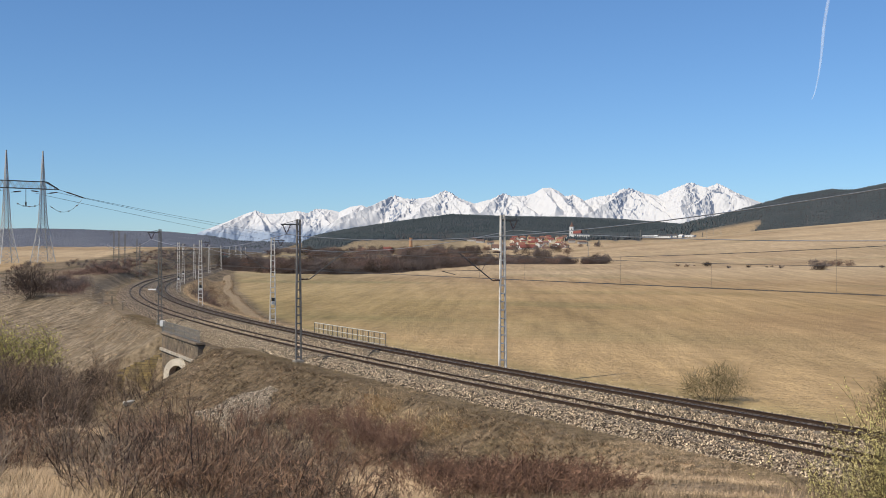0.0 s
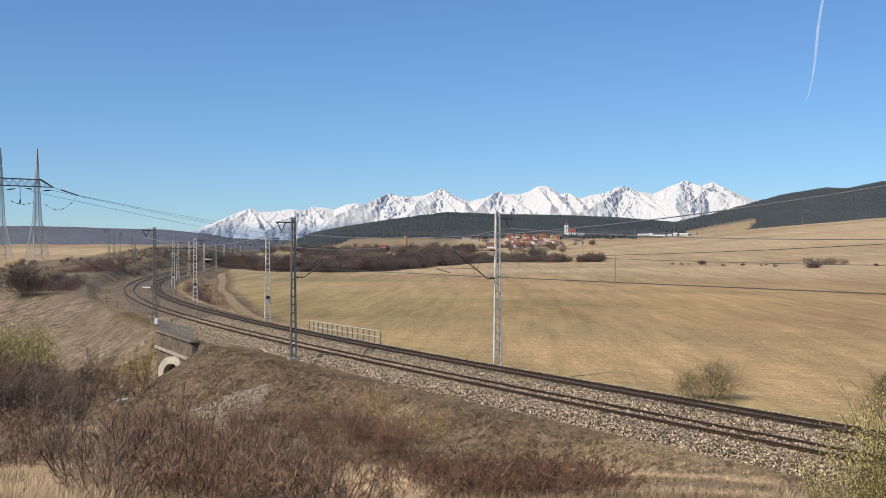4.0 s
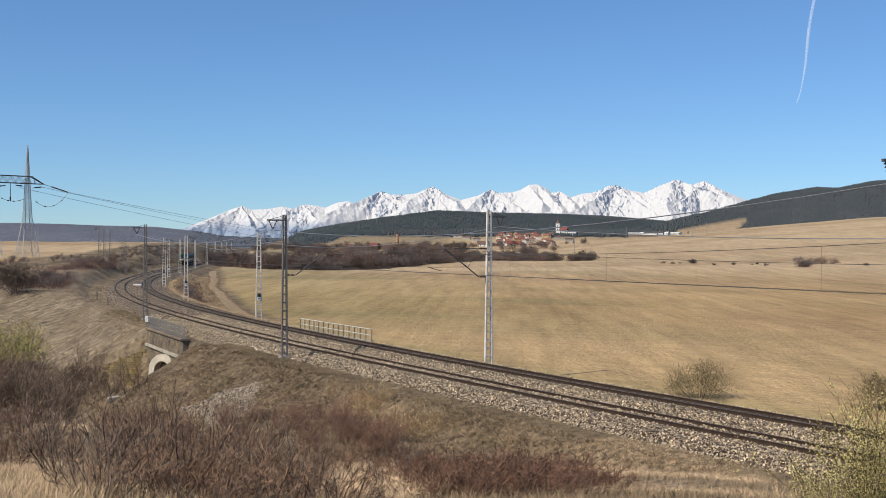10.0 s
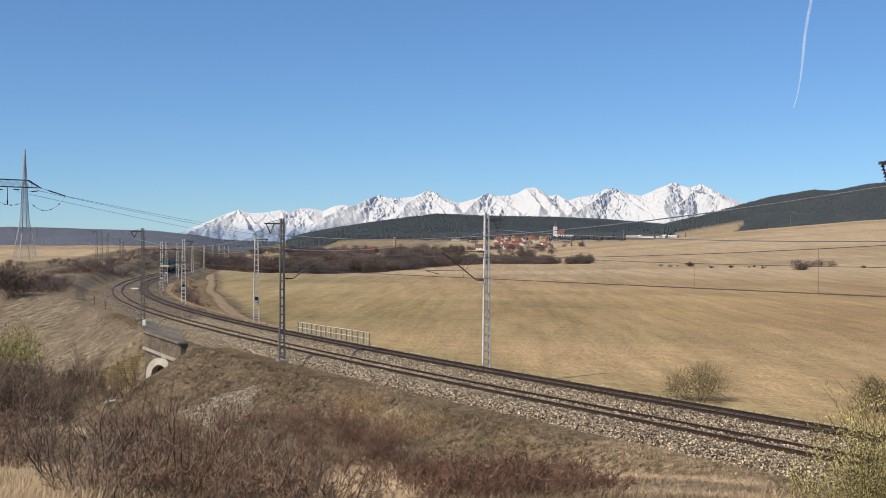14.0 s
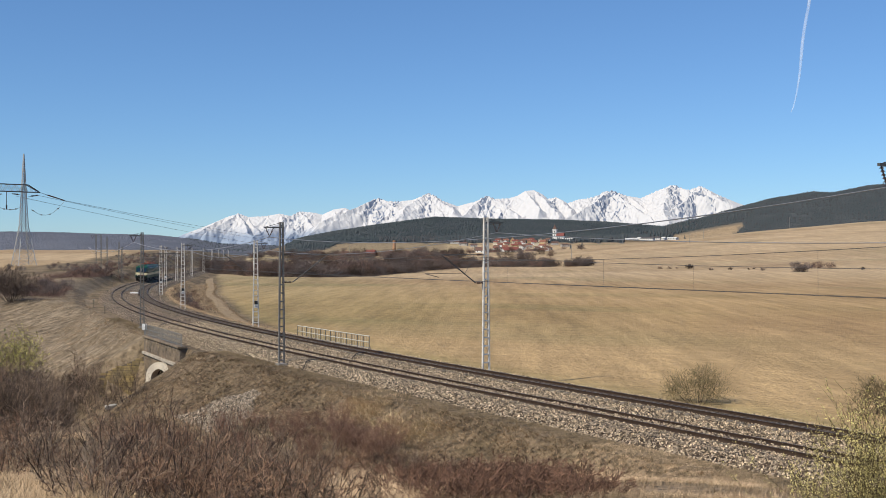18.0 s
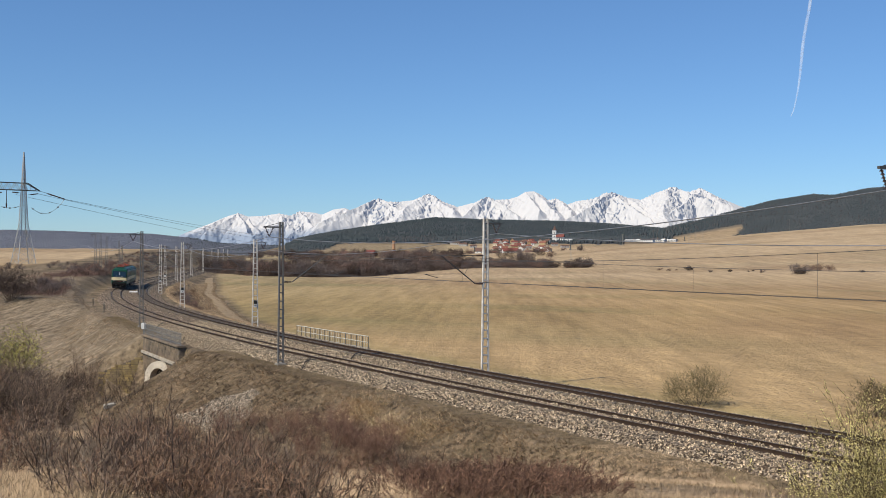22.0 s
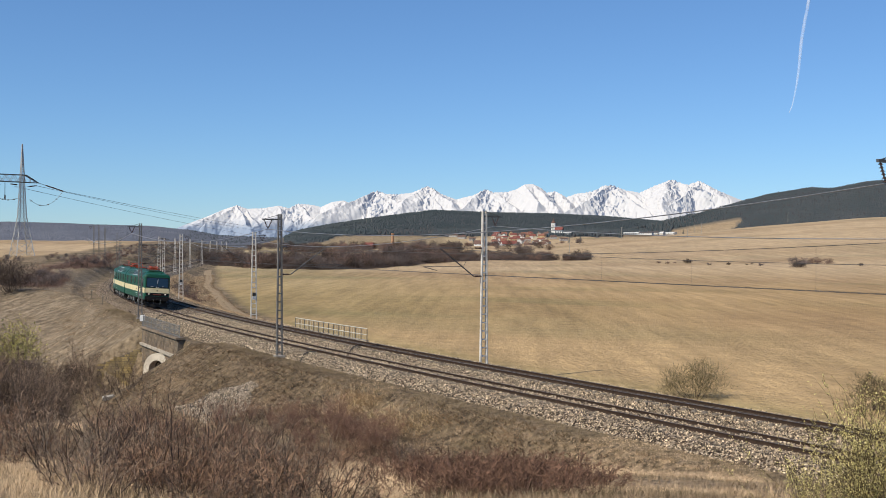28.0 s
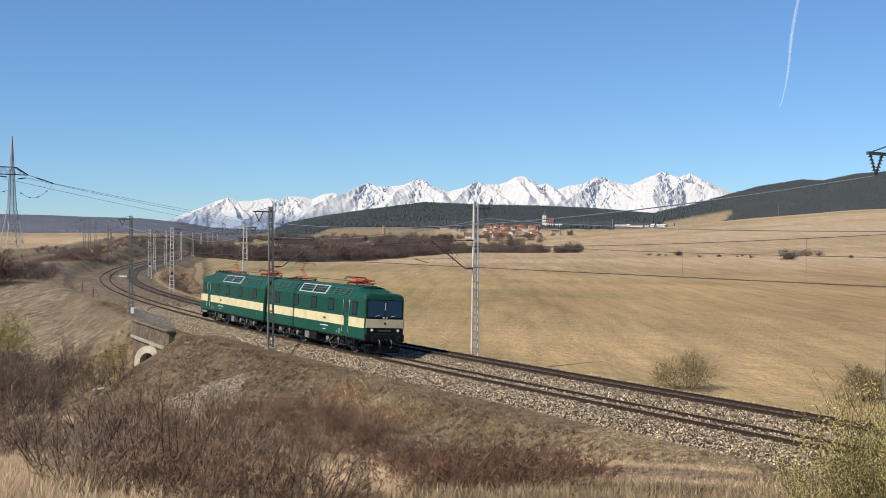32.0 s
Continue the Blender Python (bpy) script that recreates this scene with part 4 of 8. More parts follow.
nm = sorted(near_masts[:3], key=lambda q: q[0]) + [(58.0, -3.6, 9.4), (110.0, -3.6, 9.4)]
for (s0, o0, h0), (s1, o1, h1) in zip(nm, nm[1:]):
    wire("feeder_wire", mast_point(s0, o0, -0.85, h0 - 1.0), mast_point(s1, o1, -0.85, h1 - 1.0), 0.9, 0.020, M_BRIGHTWIRE, "bright feeder wire strung from mast to mast")
fm = sorted(far_masts)[:8]
hts = [9.9, 9.9] + [8.9] * 6
for k in range(len(fm) - 1):
    (s0, o0), (s1, o1) = fm[k], fm[k + 1]
    wire("feeder_wire", mast_point(s0, o0, 0.85, hts[k] - 1.0), mast_point(s1, o1, 0.85, hts[k + 1] - 1.0), 0.9, 0.020, M_BRIGHTWIRE, "bright feeder wire strung from mast to mast")
for off, base, low_z in ((0.0, nm, 5.6), (SPACING, [(s, o, 0) for s, o in fm], 5.40)):
    for (s0, o0, _), (s1, o1, _) in zip(base, base[1:]):
        # between masts the wire runs straight while the track bends
        a, b = on_line(s0, off, 7.5 if s0 == -85.3 else 7.0), on_line(s1, off, 7.0)
        top, low = [], []
        for q in range(17):
            u = q / 16
            p = a.lerp(b, u)
            top.append(Vector((p.x, p.y, p.z - 0.5 * 4 * u * (1 - u))))
            low.append(Vector((p.x, p.y, low_z)))
        tagged(part("messenger_wire", Mesh().tube(top, 0.011, 4, caps=False), M_WIRE, None), "dark catenary wire hung above the track", "wire", "overhead wires")
        cw = Mesh().tube(low, 0.010, 4, caps=False)
        for q in range(2, 15, 4):
            cw.tube([top[q], low[q]], 0.005, 4, caps=False)
        tagged(part("contact_wire", cw, M_WIRE, None), "dark contact wire with droppers above the track", "wire", "overhead wires")


# ---- high-voltage portal tower ----
def lattice_leg(t, x, y, z0, high, base, waist, waist_z):
    """A tapering four-cornered lattice column that ends in a spike."""
    def corner(z, i, j):
        if z < waist_z:
            w = base + (waist - base) * z / waist_z
        else:
            w = waist * (1 - 0.92 * (z - waist_z) / (high - waist_z))
        return Vector((x + i * w / 2, y + j * w / 2, z0 + z))
    levels = list(np.linspace(0, waist_z, 6)) + list(np.linspace(waist_z, high, 16))[1:]
    chords = Mesh()
    for i in (-1, 1):
        for j in (-1, 1):
            for a, b in zip(levels, levels[1:]):
                chords.beam(corner(a, i, j), corner(b, i, j), 0.20 if a < waist_z else 0.15)
    part("column", chords, M_TOWER, t)
    br = Mesh()
    for a, b in zip(levels, levels[1:]):
        for (i, j), (k, l) in (((-1, -1), (1, -1)), ((1, -1), (1, 1)), ((1, 1), (-1, 1)), ((-1, 1), (-1, -1))):
            br.beam(corner(a, i, j), corner(b, k, l), 0.085)
            br.beam(corner(a, k, l), corner(b, i, j), 0.085)
            br.beam(corner(b, i, j), corner(b, k, l), 0.07)
    part("bracing", br, M_TOWER, t)


def portal_tower():
    right, left = Vector((-128.6, 345.0, 0)), Vector((-137.1, 337.0, 0))
    way = (right - left).normalized()
    span = (right - left).length
    z0 = height(right.x, right.y) - 0.3
    t = thing("portal_tower", pose(right.x, right.y, z0, 0, 0, math.degrees(math.atan2(way.y, way.x))), "grey lattice high-voltage portal tower on the field", "power tower")
    high, cross = 38.7 - z0, 27.6 - z0
    lattice_leg(t, 0, 0, 0, high, 5.9, 2.15, 12.8)
    lattice_leg(t, -span, 0, height(left.x, left.y) - 0.3 - z0, high, 5.9, 2.15, 12.8)
    tip, x0, hw, hh = 5.3, -span - 10, 0.75, 1.15
    for e in (-1, 1):
        chord, web = Mesh(), Mesh()
        for z in (-hh, hh):
            chord.beam((x0, e * hw, cross + z), (1.1, e * hw, cross + z), 0.24)
            chord.beam((1.1, e * hw, cross + z), (tip, e * 0.1, cross - hh), 0.24)
        n = 18
        for k in range(n):
            a, b = x0 + (1.1 - x0) * k / n, x0 + (1.1 - x0) * (k + 1) / n
            web.beam((a, e * hw, cross + (hh if k % 2 else -hh)), (b, e * hw, cross + (-hh if k % 2 else hh)), 0.13)
        for u in (0.33, 0.66):
            x = 1.1 + (tip - 1.1) * u
            web.beam((x, e * hw * (1 - u), cross - hh), (x, e * hw * (1 - u), cross + hh - 2 * hh * u), 0.12)
        part("chord", chord, M_DARKSTEEL, t, "dark steel crossbeam chords")
        part("web", web, M_TOWER, t)
    tie = Mesh()
    for k in range(10):
        x = x0 + (1.1 - x0) * k / 9
        for z in (-hh, hh):
            tie.beam((x, -hw, cross + z), (x, hw, cross + z), 0.12)
    part("crosstie", tie, M_DARKSTEEL, t)
    for x in (0, -span):
        for e in (-1, 1):
            q = Mesh()
            a, b = Vector((x + e * 1.3, -0.4, cross - 2.3 - 0.25 * e)), Vector((x + e * 4.2, -1.2, cross - 2.0 - 0.1 * e))
            q.tube([a, a.lerp(b, 0.2)], 0.06, 5).tube([a.lerp(b, 0.2), a.lerp(b, 0.35), b], [0.12, 0.24, 0.16], 6)
            part("insulator_string", q, M_INSUL, t, "dark insulator string")
    mid = -span * 0.47
    part("insulator_string", Mesh().tube([(mid, 0, cross - hh), (mid, 0, cross - 5.4), (mid, 0, cross - 5.6), (mid, 0, cross - 6.8)], [0.09, 0.11, 0.26, 0.2], 6), M_INSUL, t, "dark hanging insulator string")
    m4 = t.matrix_basis
    s0 = Vector((tip, 0, cross - hh))
    s1 = m4.inverted() @ Vector((-117.6, 351.0, 24.0))
    part("insulator_string", Mesh().tube([s0, s0.lerp(s1, 0.3)], 0.07, 5).tube([s0.lerp(s1, 0.3), s0.lerp(s1, 0.34), s1], [0.15, 0.24, 0.18], 6), M_INSUL, t, "dark insulator string under tension")
    # conductors towards the valley
    s1 = m4 @ s1
    starts = (s1, m4 @ Vector((4.0, -1.2, cross - 2.1)), m4 @ Vector((-3.0, -1.2, cross - 2.6)))
    for a, bx, by in zip(starts, (575, 555, 550), (423, 427, 436)):
        dd = 900.0
        wire("power_line", a, ((bx - 784) * dd / 1900, dd, 7.2 + (441 - by) * dd / 1900), 1.6, 0.055, M_WIRE, "long dark power line sagging across the valley", 30)
    # slack jumpers with small clamps
    for a, b, sag in ((s1, m4 @ Vector((1.6, -2, cross - 6.6)), 3.2), (m4 @ Vector((-2, -2, cross - 6.2)), m4 @ Vector((-span + 2.5, -2, cross - 6.0)), 0.9)):
        j = wire("jumper_wire", a, b, sag, 0.05, M_WIRE, "slack jumper wire with clamps on the tower", 12)
        for u in (0.2, 0.45, 0.7, 0.95):
            q = a.lerp(b, u) - Vector((0, 0, sag * 4 * u * (1 - u)))
            part("clamp", Mesh().tube([q + Vector((-0.22, 0, 0)), q + Vector((0.22, 0, 0))], 0.2, 6), M_INSUL, j)


portal_tower()


# ---- lineside odds and ends ----
SLAB = (-24.1, 82.5)
slab_ = thing("concrete_slab", pose(SLAB[0], SLAB[1], height(*SLAB), 4, -6, 25), "broken pale concrete slab lying in the ditch", "slab")
part("block", Mesh().box((0, 0, 0.12), (0.9, 0.6, 0.3)), M_CONCRETE, slab_, bevel=0.04)
part("fragment", Mesh().box((0.9, 0.5, 0.05), (0.5, 0.4, 0.24)), M_CONCRETE, slab_, bevel=0.04)
bd = thing("white_board", line_pose(84.0, 2.9, -0.4, -28), "low white board on posts between the tracks", "board")
part("board", Mesh().box((0, 0, 0.55), (0.08, 1.5, 0.24)), M_WHITE, bd, bevel=0.01)
for y in (-0.6, 0.6):
    part("post", Mesh().box((0, y, 0.25), (0.07, 0.07, 0.6)), M_DARKSTEEL, bd)
for s, o in ((30.0, -3.9), (47.0, -4.1), (140.0, -4.2)):
    g = on_line(s, o)
    pt = thing("marker_post", Matrix.Translation((g.x, g.y, height(g.x, g.y))), "short dark grey lineside post", "post", "lineside posts")
    part("shaft", Mesh().box((0, 0, 0.5), (0.14, 0.12, 1.1)), M_MORTAR, pt, bevel=0.02)
    part("cap", Mesh().box((0, 0, 1.08), (0.18, 0.16, 0.1)), M_CONCRETE, pt, bevel=0.01)

# ---- plants ----
M_TWIG_GREY = mat("grey_bark", (0.36, 0.258, 0.182), (0.10, 0.068, 0.048), 3, 0.9, random_tone=0.8, spec=0.12)
M_TWIG_RED = mat("reddish_bark", (0.315, 0.188, 0.130), (0.125, 0.072, 0.054), 3, 0.85, random_tone=0.7, spec=0.12)
M_TWIG_BROWN = mat("brown_bark", (0.38, 0.238, 0.152), (0.105, 0.060, 0.040), 3, 0.9, random_tone=0.85, spec=0.12)
M_TWIG_DARK = mat("dark_bark", (0.105, 0.075, 0.060), (0.055, 0.042, 0.036), 3, 0.9, random_tone=0.4, spec=0.12)
M_TWIG_PALE = mat("pale_bark", (0.40, 0.31, 0.22), (0.20, 0.15, 0.11), 3, 0.85, random_tone=0.4, spec=0.12)
M_HEDGE = mat("purple_brown_scrub", (0.195, 0.152, 0.135), (0.125, 0.100, 0.092), 0.15, 0.9, random_tone=0.6, coords="World", spec=0.2)
M_SCRUB = mat("reddish_scrub", (0.235, 0.150, 0.118), (0.135, 0.088, 0.073), 0.2, 0.9, random_tone=0.6, coords="World", spec=0.2)
M_CATKIN = mat("olive_yellow_catkins", (0.76, 0.66, 0.27), (0.46, 0.38, 0.13), 3, 0.8, random_tone=0.6)
M_BRAMBLE = mat("red_brown_canes", (0.24, 0.135, 0.088), (0.075, 0.045, 0.034), 3, 0.85, random_tone=0.8, spec=0.12)
M_BUDS = mat("yellow_green_buds", (0.60, 0.52, 0.15), (0.42, 0.365, 0.11), 3, 0.8, random_tone=0.4)
M_OLIVEBARK = mat("olive_bark", (0.235, 0.185, 0.098), (0.12, 0.095, 0.052), 3, 0.8, random_tone=0.6, spec=0.12)
M_SALLOWBARK = mat("brown_olive_bark", (0.135, 0.095, 0.045), (0.07, 0.05, 0.028), 3, 0.7, random_tone=0.4, spec=0.2)
M_STRAW = mat("dry_straw_grass", (0.74, 0.54, 0.335), (0.52, 0.36, 0.21), 0.6, 0.9, random_tone=0.4, coords="World", spec=0.2)
M_BROWNGRASS = mat("withered_brown_grass", (0.46, 0.332, 0.21), (0.26, 0.185, 0.115), 0.6, 0.9, random_tone=0.45, coords="World", spec=0.2)
M_DARKWEED = mat("dark_withered_weeds", (0.2, 0.138, 0.09), (0.105, 0.073, 0.049), 0.6, 0.9, random_tone=0.4, coords="World", spec=0.2)
M_OLIVE = mat("olive_winter_grass", (0.28, 0.21, 0.125), (0.165, 0.122, 0.072), 0.6, 0.9, random_tone=0.4, coords="World", spec=0.2)


def segment_mesh(name, segs, material, sides=3):
    """Thin sticks from rows of (start, end, start radius, end radius): three-sided, or flat and pointed (sides 1) where small."""
    a = np.array([s[0] for s in segs], float)
    b = np.array([s[1] for s in segs], float)
    ra = np.array([s[2] for s in segs], float)[:, None]
    rb = np.array([s[3] for s in segs], float)[:, None]
    d = b - a
    d /= np.maximum(np.linalg.norm(d, axis=1, keepdims=True), 1e-6)
    ref = np.where(abs(d[:, 2:3]) < 0.9, [[0, 0, 1.0]], [[1.0, 0, 0]])
    u = np.cross(d, ref)
    u /= np.linalg.norm(u, axis=1, keepdims=True)
    w = np.cross(u, d)
    me = bpy.data.meshes.new(name)
    if sides == 1:
        t = np.random.RandomState(len(segs)).uniform(0, math.pi, (len(segs), 1))
        e = u * np.cos(t) + w * np.sin(t)
        v = np.stack([a - e * ra, a + e * ra, b + e * rb * 0.6, b - e * rb * 0.6], 1).reshape(-1, 3)
        f = np.arange(len(segs) * 4).reshape(-1, 4)
    else:
        vs = []
        for p, r in ((a, ra), (b, rb)):
            for k in range(3):
                t = 2 * math.pi * k / 3
                vs.append(p + (u * math.cos(t) + w * math.sin(t)) * r)
        v = np.stack(vs, 1).reshape(-1, 3)
        base = np.arange(len(segs))[:, None] * 6
        f = np.concatenate([base + np.array([[i, (i + 1) % 3, 3 + (i + 1) % 3, 3 + i]]) for i in range(3)])
    me.from_pydata(v.tolist(), [], f.tolist())
    me.materials.append(material)
    me.update()
    return me


def leaf_mesh(name, spots, size, material, rnd):
    """Small four-cornered leaves or buds at the given points."""
    p = np.array(spots, float)
    n = len(p)
    rs = np.random.RandomState(rnd)
    a = rs.normal(size=(n, 3))
    a /= np.linalg.norm(a, axis=1, keepdims=True)
    b = np.cross(a, rs.normal(size=(n, 3)))
    b /= np.linalg.norm(b, axis=1, keepdims=True)
    s = size * rs.uniform(0.6, 1.4, (n, 1))
    v = np.stack([p - a * s, p + b * s * 0.38, p + a * s, p - b * s * 0.38], 1).reshape(-1, 3)
    f = np.arange(n * 4).reshape(-1, 4)
    me = bpy.data.meshes.new(name)
    me.from_pydata(v.tolist(), [], f.tolist())
    me.materials.append(material)
    me.update()
    return me


def grow(seed, high, spread, stems, side, fine, thick=0.02, upright=0.6, droop=0.0, wild=0.55):
    """Stems, then side shoots, then fine twigs of a bare shrub. Returns thick and thin sticks and the tips."""
    rnd = random.Random(seed)
    big, thin, tips = [], [], []
    for _ in range(stems):
        ang = rnd.uniform(0, 2 * math.pi)
        rad = spread * 0.25 * math.sqrt(rnd.random())
        p = Vector((math.cos(ang) * rad, math.sin(ang) * rad, -0.1))
        lean = rnd.uniform(0.15, 1.0) * (1 - upright) + 0.05
        a2 = ang + rnd.uniform(-0.8, 0.8)
        d = Vector((math.cos(a2) * lean * spread / high, math.sin(a2) * lean * spread / high, 1)).normalized()
        length = high * rnd.uniform(0.6, 1.05)
        n = 6
        r = thick * rnd.uniform(0.6, 1.1)
        for k in range(n):
            d = (d + Vector((rnd.gauss(0, 0.17), rnd.gauss(0, 0.17), rnd.gauss(0.02, 0.08) - droop * k / n))).normalized()
            q = p + d * (length / n)
            r2 = r * 0.78
            big.append((p, q, r, r2))
            if k >= 1:
                for _s in range(side):
                    if rnd.random() < 0.75:
                        o = p.lerp(q, rnd.random())
                        e = (d * 0.7 + Vector((rnd.gauss(0, wild), rnd.gauss(0, wild), rnd.gauss(0.15, 0.35)))).normalized()
                        ln = length * rnd.uniform(0.13, 0.32) * (1.2 - k / n * 0.5)
                        m1 = o + e * ln * 0.5
                        e2 = (e + Vector((rnd.gauss(0, 0.25), rnd.gauss(0, 0.25), rnd.gauss(0.1, 0.2)))).normalized()
                        m2 = m1 + e2 * ln * 0.5
                        rr = max(r2 * 0.7, 0.0064 if thick > 0.009 else 0.004)
                        thin.append((o, m1, rr, rr * 0.8))
                        thin.append((m1, m2, rr * 0.85, rr * 0.5))
                        tips.append(m2)
                        for _f in range(fine):
                            o2 = o.lerp(m1, rnd.random()) if rnd.random() < 0.4 else m1.lerp(m2, rnd.random())
                            e3 = (e2 * 0.6 + Vector((rnd.gauss(0, 0.6), rnd.gauss(0, 0.6), rnd.gauss(0.1, 0.45)))).normalized()
                            m3 = o2 + e3 * ln * rnd.uniform(0.3, 0.7)
                            thin.append((o2, m3, rr * 0.7, rr * 0.4))
                            tips.append(m3)
            p, r = q, r2
    return big, thin, tips


def shrub_kind(name, seed, high, spread, stems, side, fine, bark, twig, thick=0.02, upright=0.6, buds=0, bud_size=0.03, droop=0.0, leaf=None, wild=0.55):
    big, thin, tips = grow(seed, high, spread, stems, side, fine, thick, upright, droop, wild)
    out = [("branch_frame", segment_mesh(name + "_frame", big, bark)), ("crown", segment_mesh(name + "_crown", thin, twig, 1))]
    if buds:
        rnd = random.Random(seed + 5)
        spots = []
        for s in thin:
            if s[1].z > high * (0.62 if high > 4 else 0.3):
                for _ in range(buds):
                    spots.append(s[0].lerp(s[1], rnd.random()) + Vector((rnd.gauss(0, 0.01), rnd.gauss(0, 0.01), rnd.gauss(0, 0.01))))
        out.append(("foliage", leaf_mesh(name + "_buds", spots, bud_size, leaf or M_BUDS, seed)))
    return out


def cloud_bush(name, seed, wide, high, lobes, twigs, bark, twig, ln=0.7, thick=0.05, low=0.35):
    """A round bare bush seen from afar: a short frame and twigs gathered in uneven lobes."""
    rs = np.random.RandomState(seed)
    segs, frame_ = [], []
    for q in range(lobes):
        a = rs.uniform(0, 2 * math.pi)
        rad = wide / 2 * math.sqrt(rs.uniform(0, 0.8))
        c = np.array([rad * math.cos(a), rad * math.sin(a), high * rs.uniform(low, 0.72) * (1 - 0.35 * rad / wide)])
        size = np.array([wide * rs.uniform(0.16, 0.28), wide * rs.uniform(0.16, 0.28), high * rs.uniform(0.2, 0.34)])
        frame_.append((Vector((c[0] * 0.2, c[1] * 0.2, -0.2)), Vector(c * [0.7, 0.7, 0.6]), thick * 1.6, thick))
        frame_.append((Vector(c * [0.7, 0.7, 0.6]), Vector(c + [0, 0, size[2] * 0.5]), thick, thick * 0.5))
        d = rs.normal(size=(twigs // lobes, 3))
        d /= np.linalg.norm(d, axis=1, keepdims=True)
        p = c + d * size * rs.uniform(0.3, 1.0, (len(d), 1))
        p[:, 2] = np.maximum(p[:, 2], 0.05)
        e = d * 0.7 + rs.normal(0, 0.5, d.shape) + [0, 0, 0.5]
        e /= np.linalg.norm(e, axis=1, keepdims=True)
        for i in range(len(p)):
            segs.append((Vector(p[i]), Vector(p[i] + e[i] * ln * rs.uniform(0.5, 1.2)), thick, thick * 0.5))
    return [("branch_frame", segment_mesh(name + "_frame", frame_, bark)), ("crown", segment_mesh(name + "_crown", segs, twig, 1))]


def plant(kind, name, x, y, size, label, category, group, rnd, flat=1.0):
    z = height(x, y)
    t = thing(name, pose(x, y, z - 0.03, 0, 0, rnd.uniform(0, 360)) @ Matrix.Diagonal((size, size, size * flat, 1)), label, category, group)
    for pn, me in kind:
        tagged(part(pn, me, None, t), kind="stuff")
    return t


def scatter(count, box, rnd, gap=0.0):
    """Random places in a rectangle (x0, x1, y0, y1)."""
    out = []
    tries = 0
    while len(out) < count and tries < count * 30:
        tries += 1
        p = (rnd.uniform(box[0], box[1]), rnd.uniform(box[2], box[3]))
        if all((p[0] - q[0]) ** 2 + (p[1] - q[1]) ** 2 > gap * gap for q in out):
            out.append(p)
    return out


rnd = random.Random(11)
K_RED = [shrub_kind("red_shrub", 20 + k, 1.8, 2.2, 30, 4, 4, M_TWIG_RED, M_TWIG_RED, 0.014, 0.7) for k in range(3)]
K_BRIAR = [shrub_kind("briar", 30 + k, 1.15, 2.0, 16, 4, 3, M_TWIG_DARK, (M_TWIG_BROWN, M_TWIG_GREY, M_TWIG_BROWN)[k], 0.017, 0.35, droop=0.10) for k in range(3)]
K_BRAMBLE = [shrub_kind("bramble", 40 + k, 0.8, 1.9, 26, 3, 3, M_TWIG_RED, M_BRAMBLE, 0.010, 0.2, droop=0.22) for k in range(3)]
K_THICK = [shrub_kind("thicket", 50 + k, 3.4, 4.0, 22, 4, 4, M_TWIG_DARK, M_TWIG_GREY, 0.03, 0.6) for k in range(3)]
K_BELT = [cloud_bush("belt_bush", 70 + k, 7.0, 4.6, 11, 1500, M_TWIG_DARK, (M_HEDGE, M_TWIG_DARK, M_HEDGE, M_SCRUB)[k], 0.62, 0.034, 0.06) for k in range(4)]
K_DARK = [cloud_bush("dark_bush", 60 + k, 4.2, 2.9, 8, 640, M_TWIG_DARK, (M_HEDGE, M_SCRUB)[k % 2], 0.5, 0.03, 0.12) for k in range(4)]
K_TREE = cloud_bush("spreading_tree", 66, 8.6, 5.6, 18, 2600, M_TWIG_DARK, M_TWIG_DARK, 0.8, 0.03, 0.25)
K_ROUND = [cloud_bush("round_bush", 160 + k, 5.2, 4.4, 12, 1500, M_TWIG_DARK, (M_TWIG_DARK, M_HEDGE)[k], 0.6, 0.045, 0.12) for k in range(2)]
K_HAW = [shrub_kind("hawthorn", 46 + k, 2.5, 3.2, 9, 3, 3, M_TWIG_DARK, (M_TWIG_BROWN, M_TWIG_GREY)[k], 0.030, 0.35) for k in range(2)]
K_BRANCHY = [shrub_kind("branchy", 36 + k, 1.45, 2.3, 11, 3, 3, M_TWIG_PALE, M_TWIG_PALE, 0.020, 0.3, droop=0.04) for k in range(2)]
K_BUSH = [cloud_bush("field_bush", 80, 3.9, 2.7, 26, 3800, M_TWIG_DARK, M_OLIVEBARK, 0.42, 0.0085, 0.16)][0]
K_WILLOW = cloud_bush("willow", 90, 7.6, 7.4, 22, 3600, M_TWIG_DARK, M_TWIG_GREY, 0.75, 0.018, 0.22)
rs = np.random.RandomState(91)
K_WILLOW.append(("foliage", leaf_mesh("willow_buds", [v.co + Vector(rs.normal(0, 0.14, 3)) for v in K_WILLOW[1][1].vertices if v.co.z > 4.0 + rs.normal(0, 0.7)], 0.095, M_BUDS, 92)))
K_SALLOW = [shrub_kind("sallow", 95 + k, 2.2, 1.5, 30, 3, 0, M_SALLOWBARK, M_SALLOWBARK, 0.0085, 0.78, buds=7, bud_size=0.015, leaf=M_CATKIN, wild=0.2) for k in range(3)]


def clearing(x, y):
    """The open patch of pale straw among the brushwood."""
    return -0.103 + 0.012 * math.sin(y * 0.9) < x / y < -0.024 + 0.008 * math.sin(y * 1.3) and y < 36.0 + 1.5 * math.sin(x * 3.0)


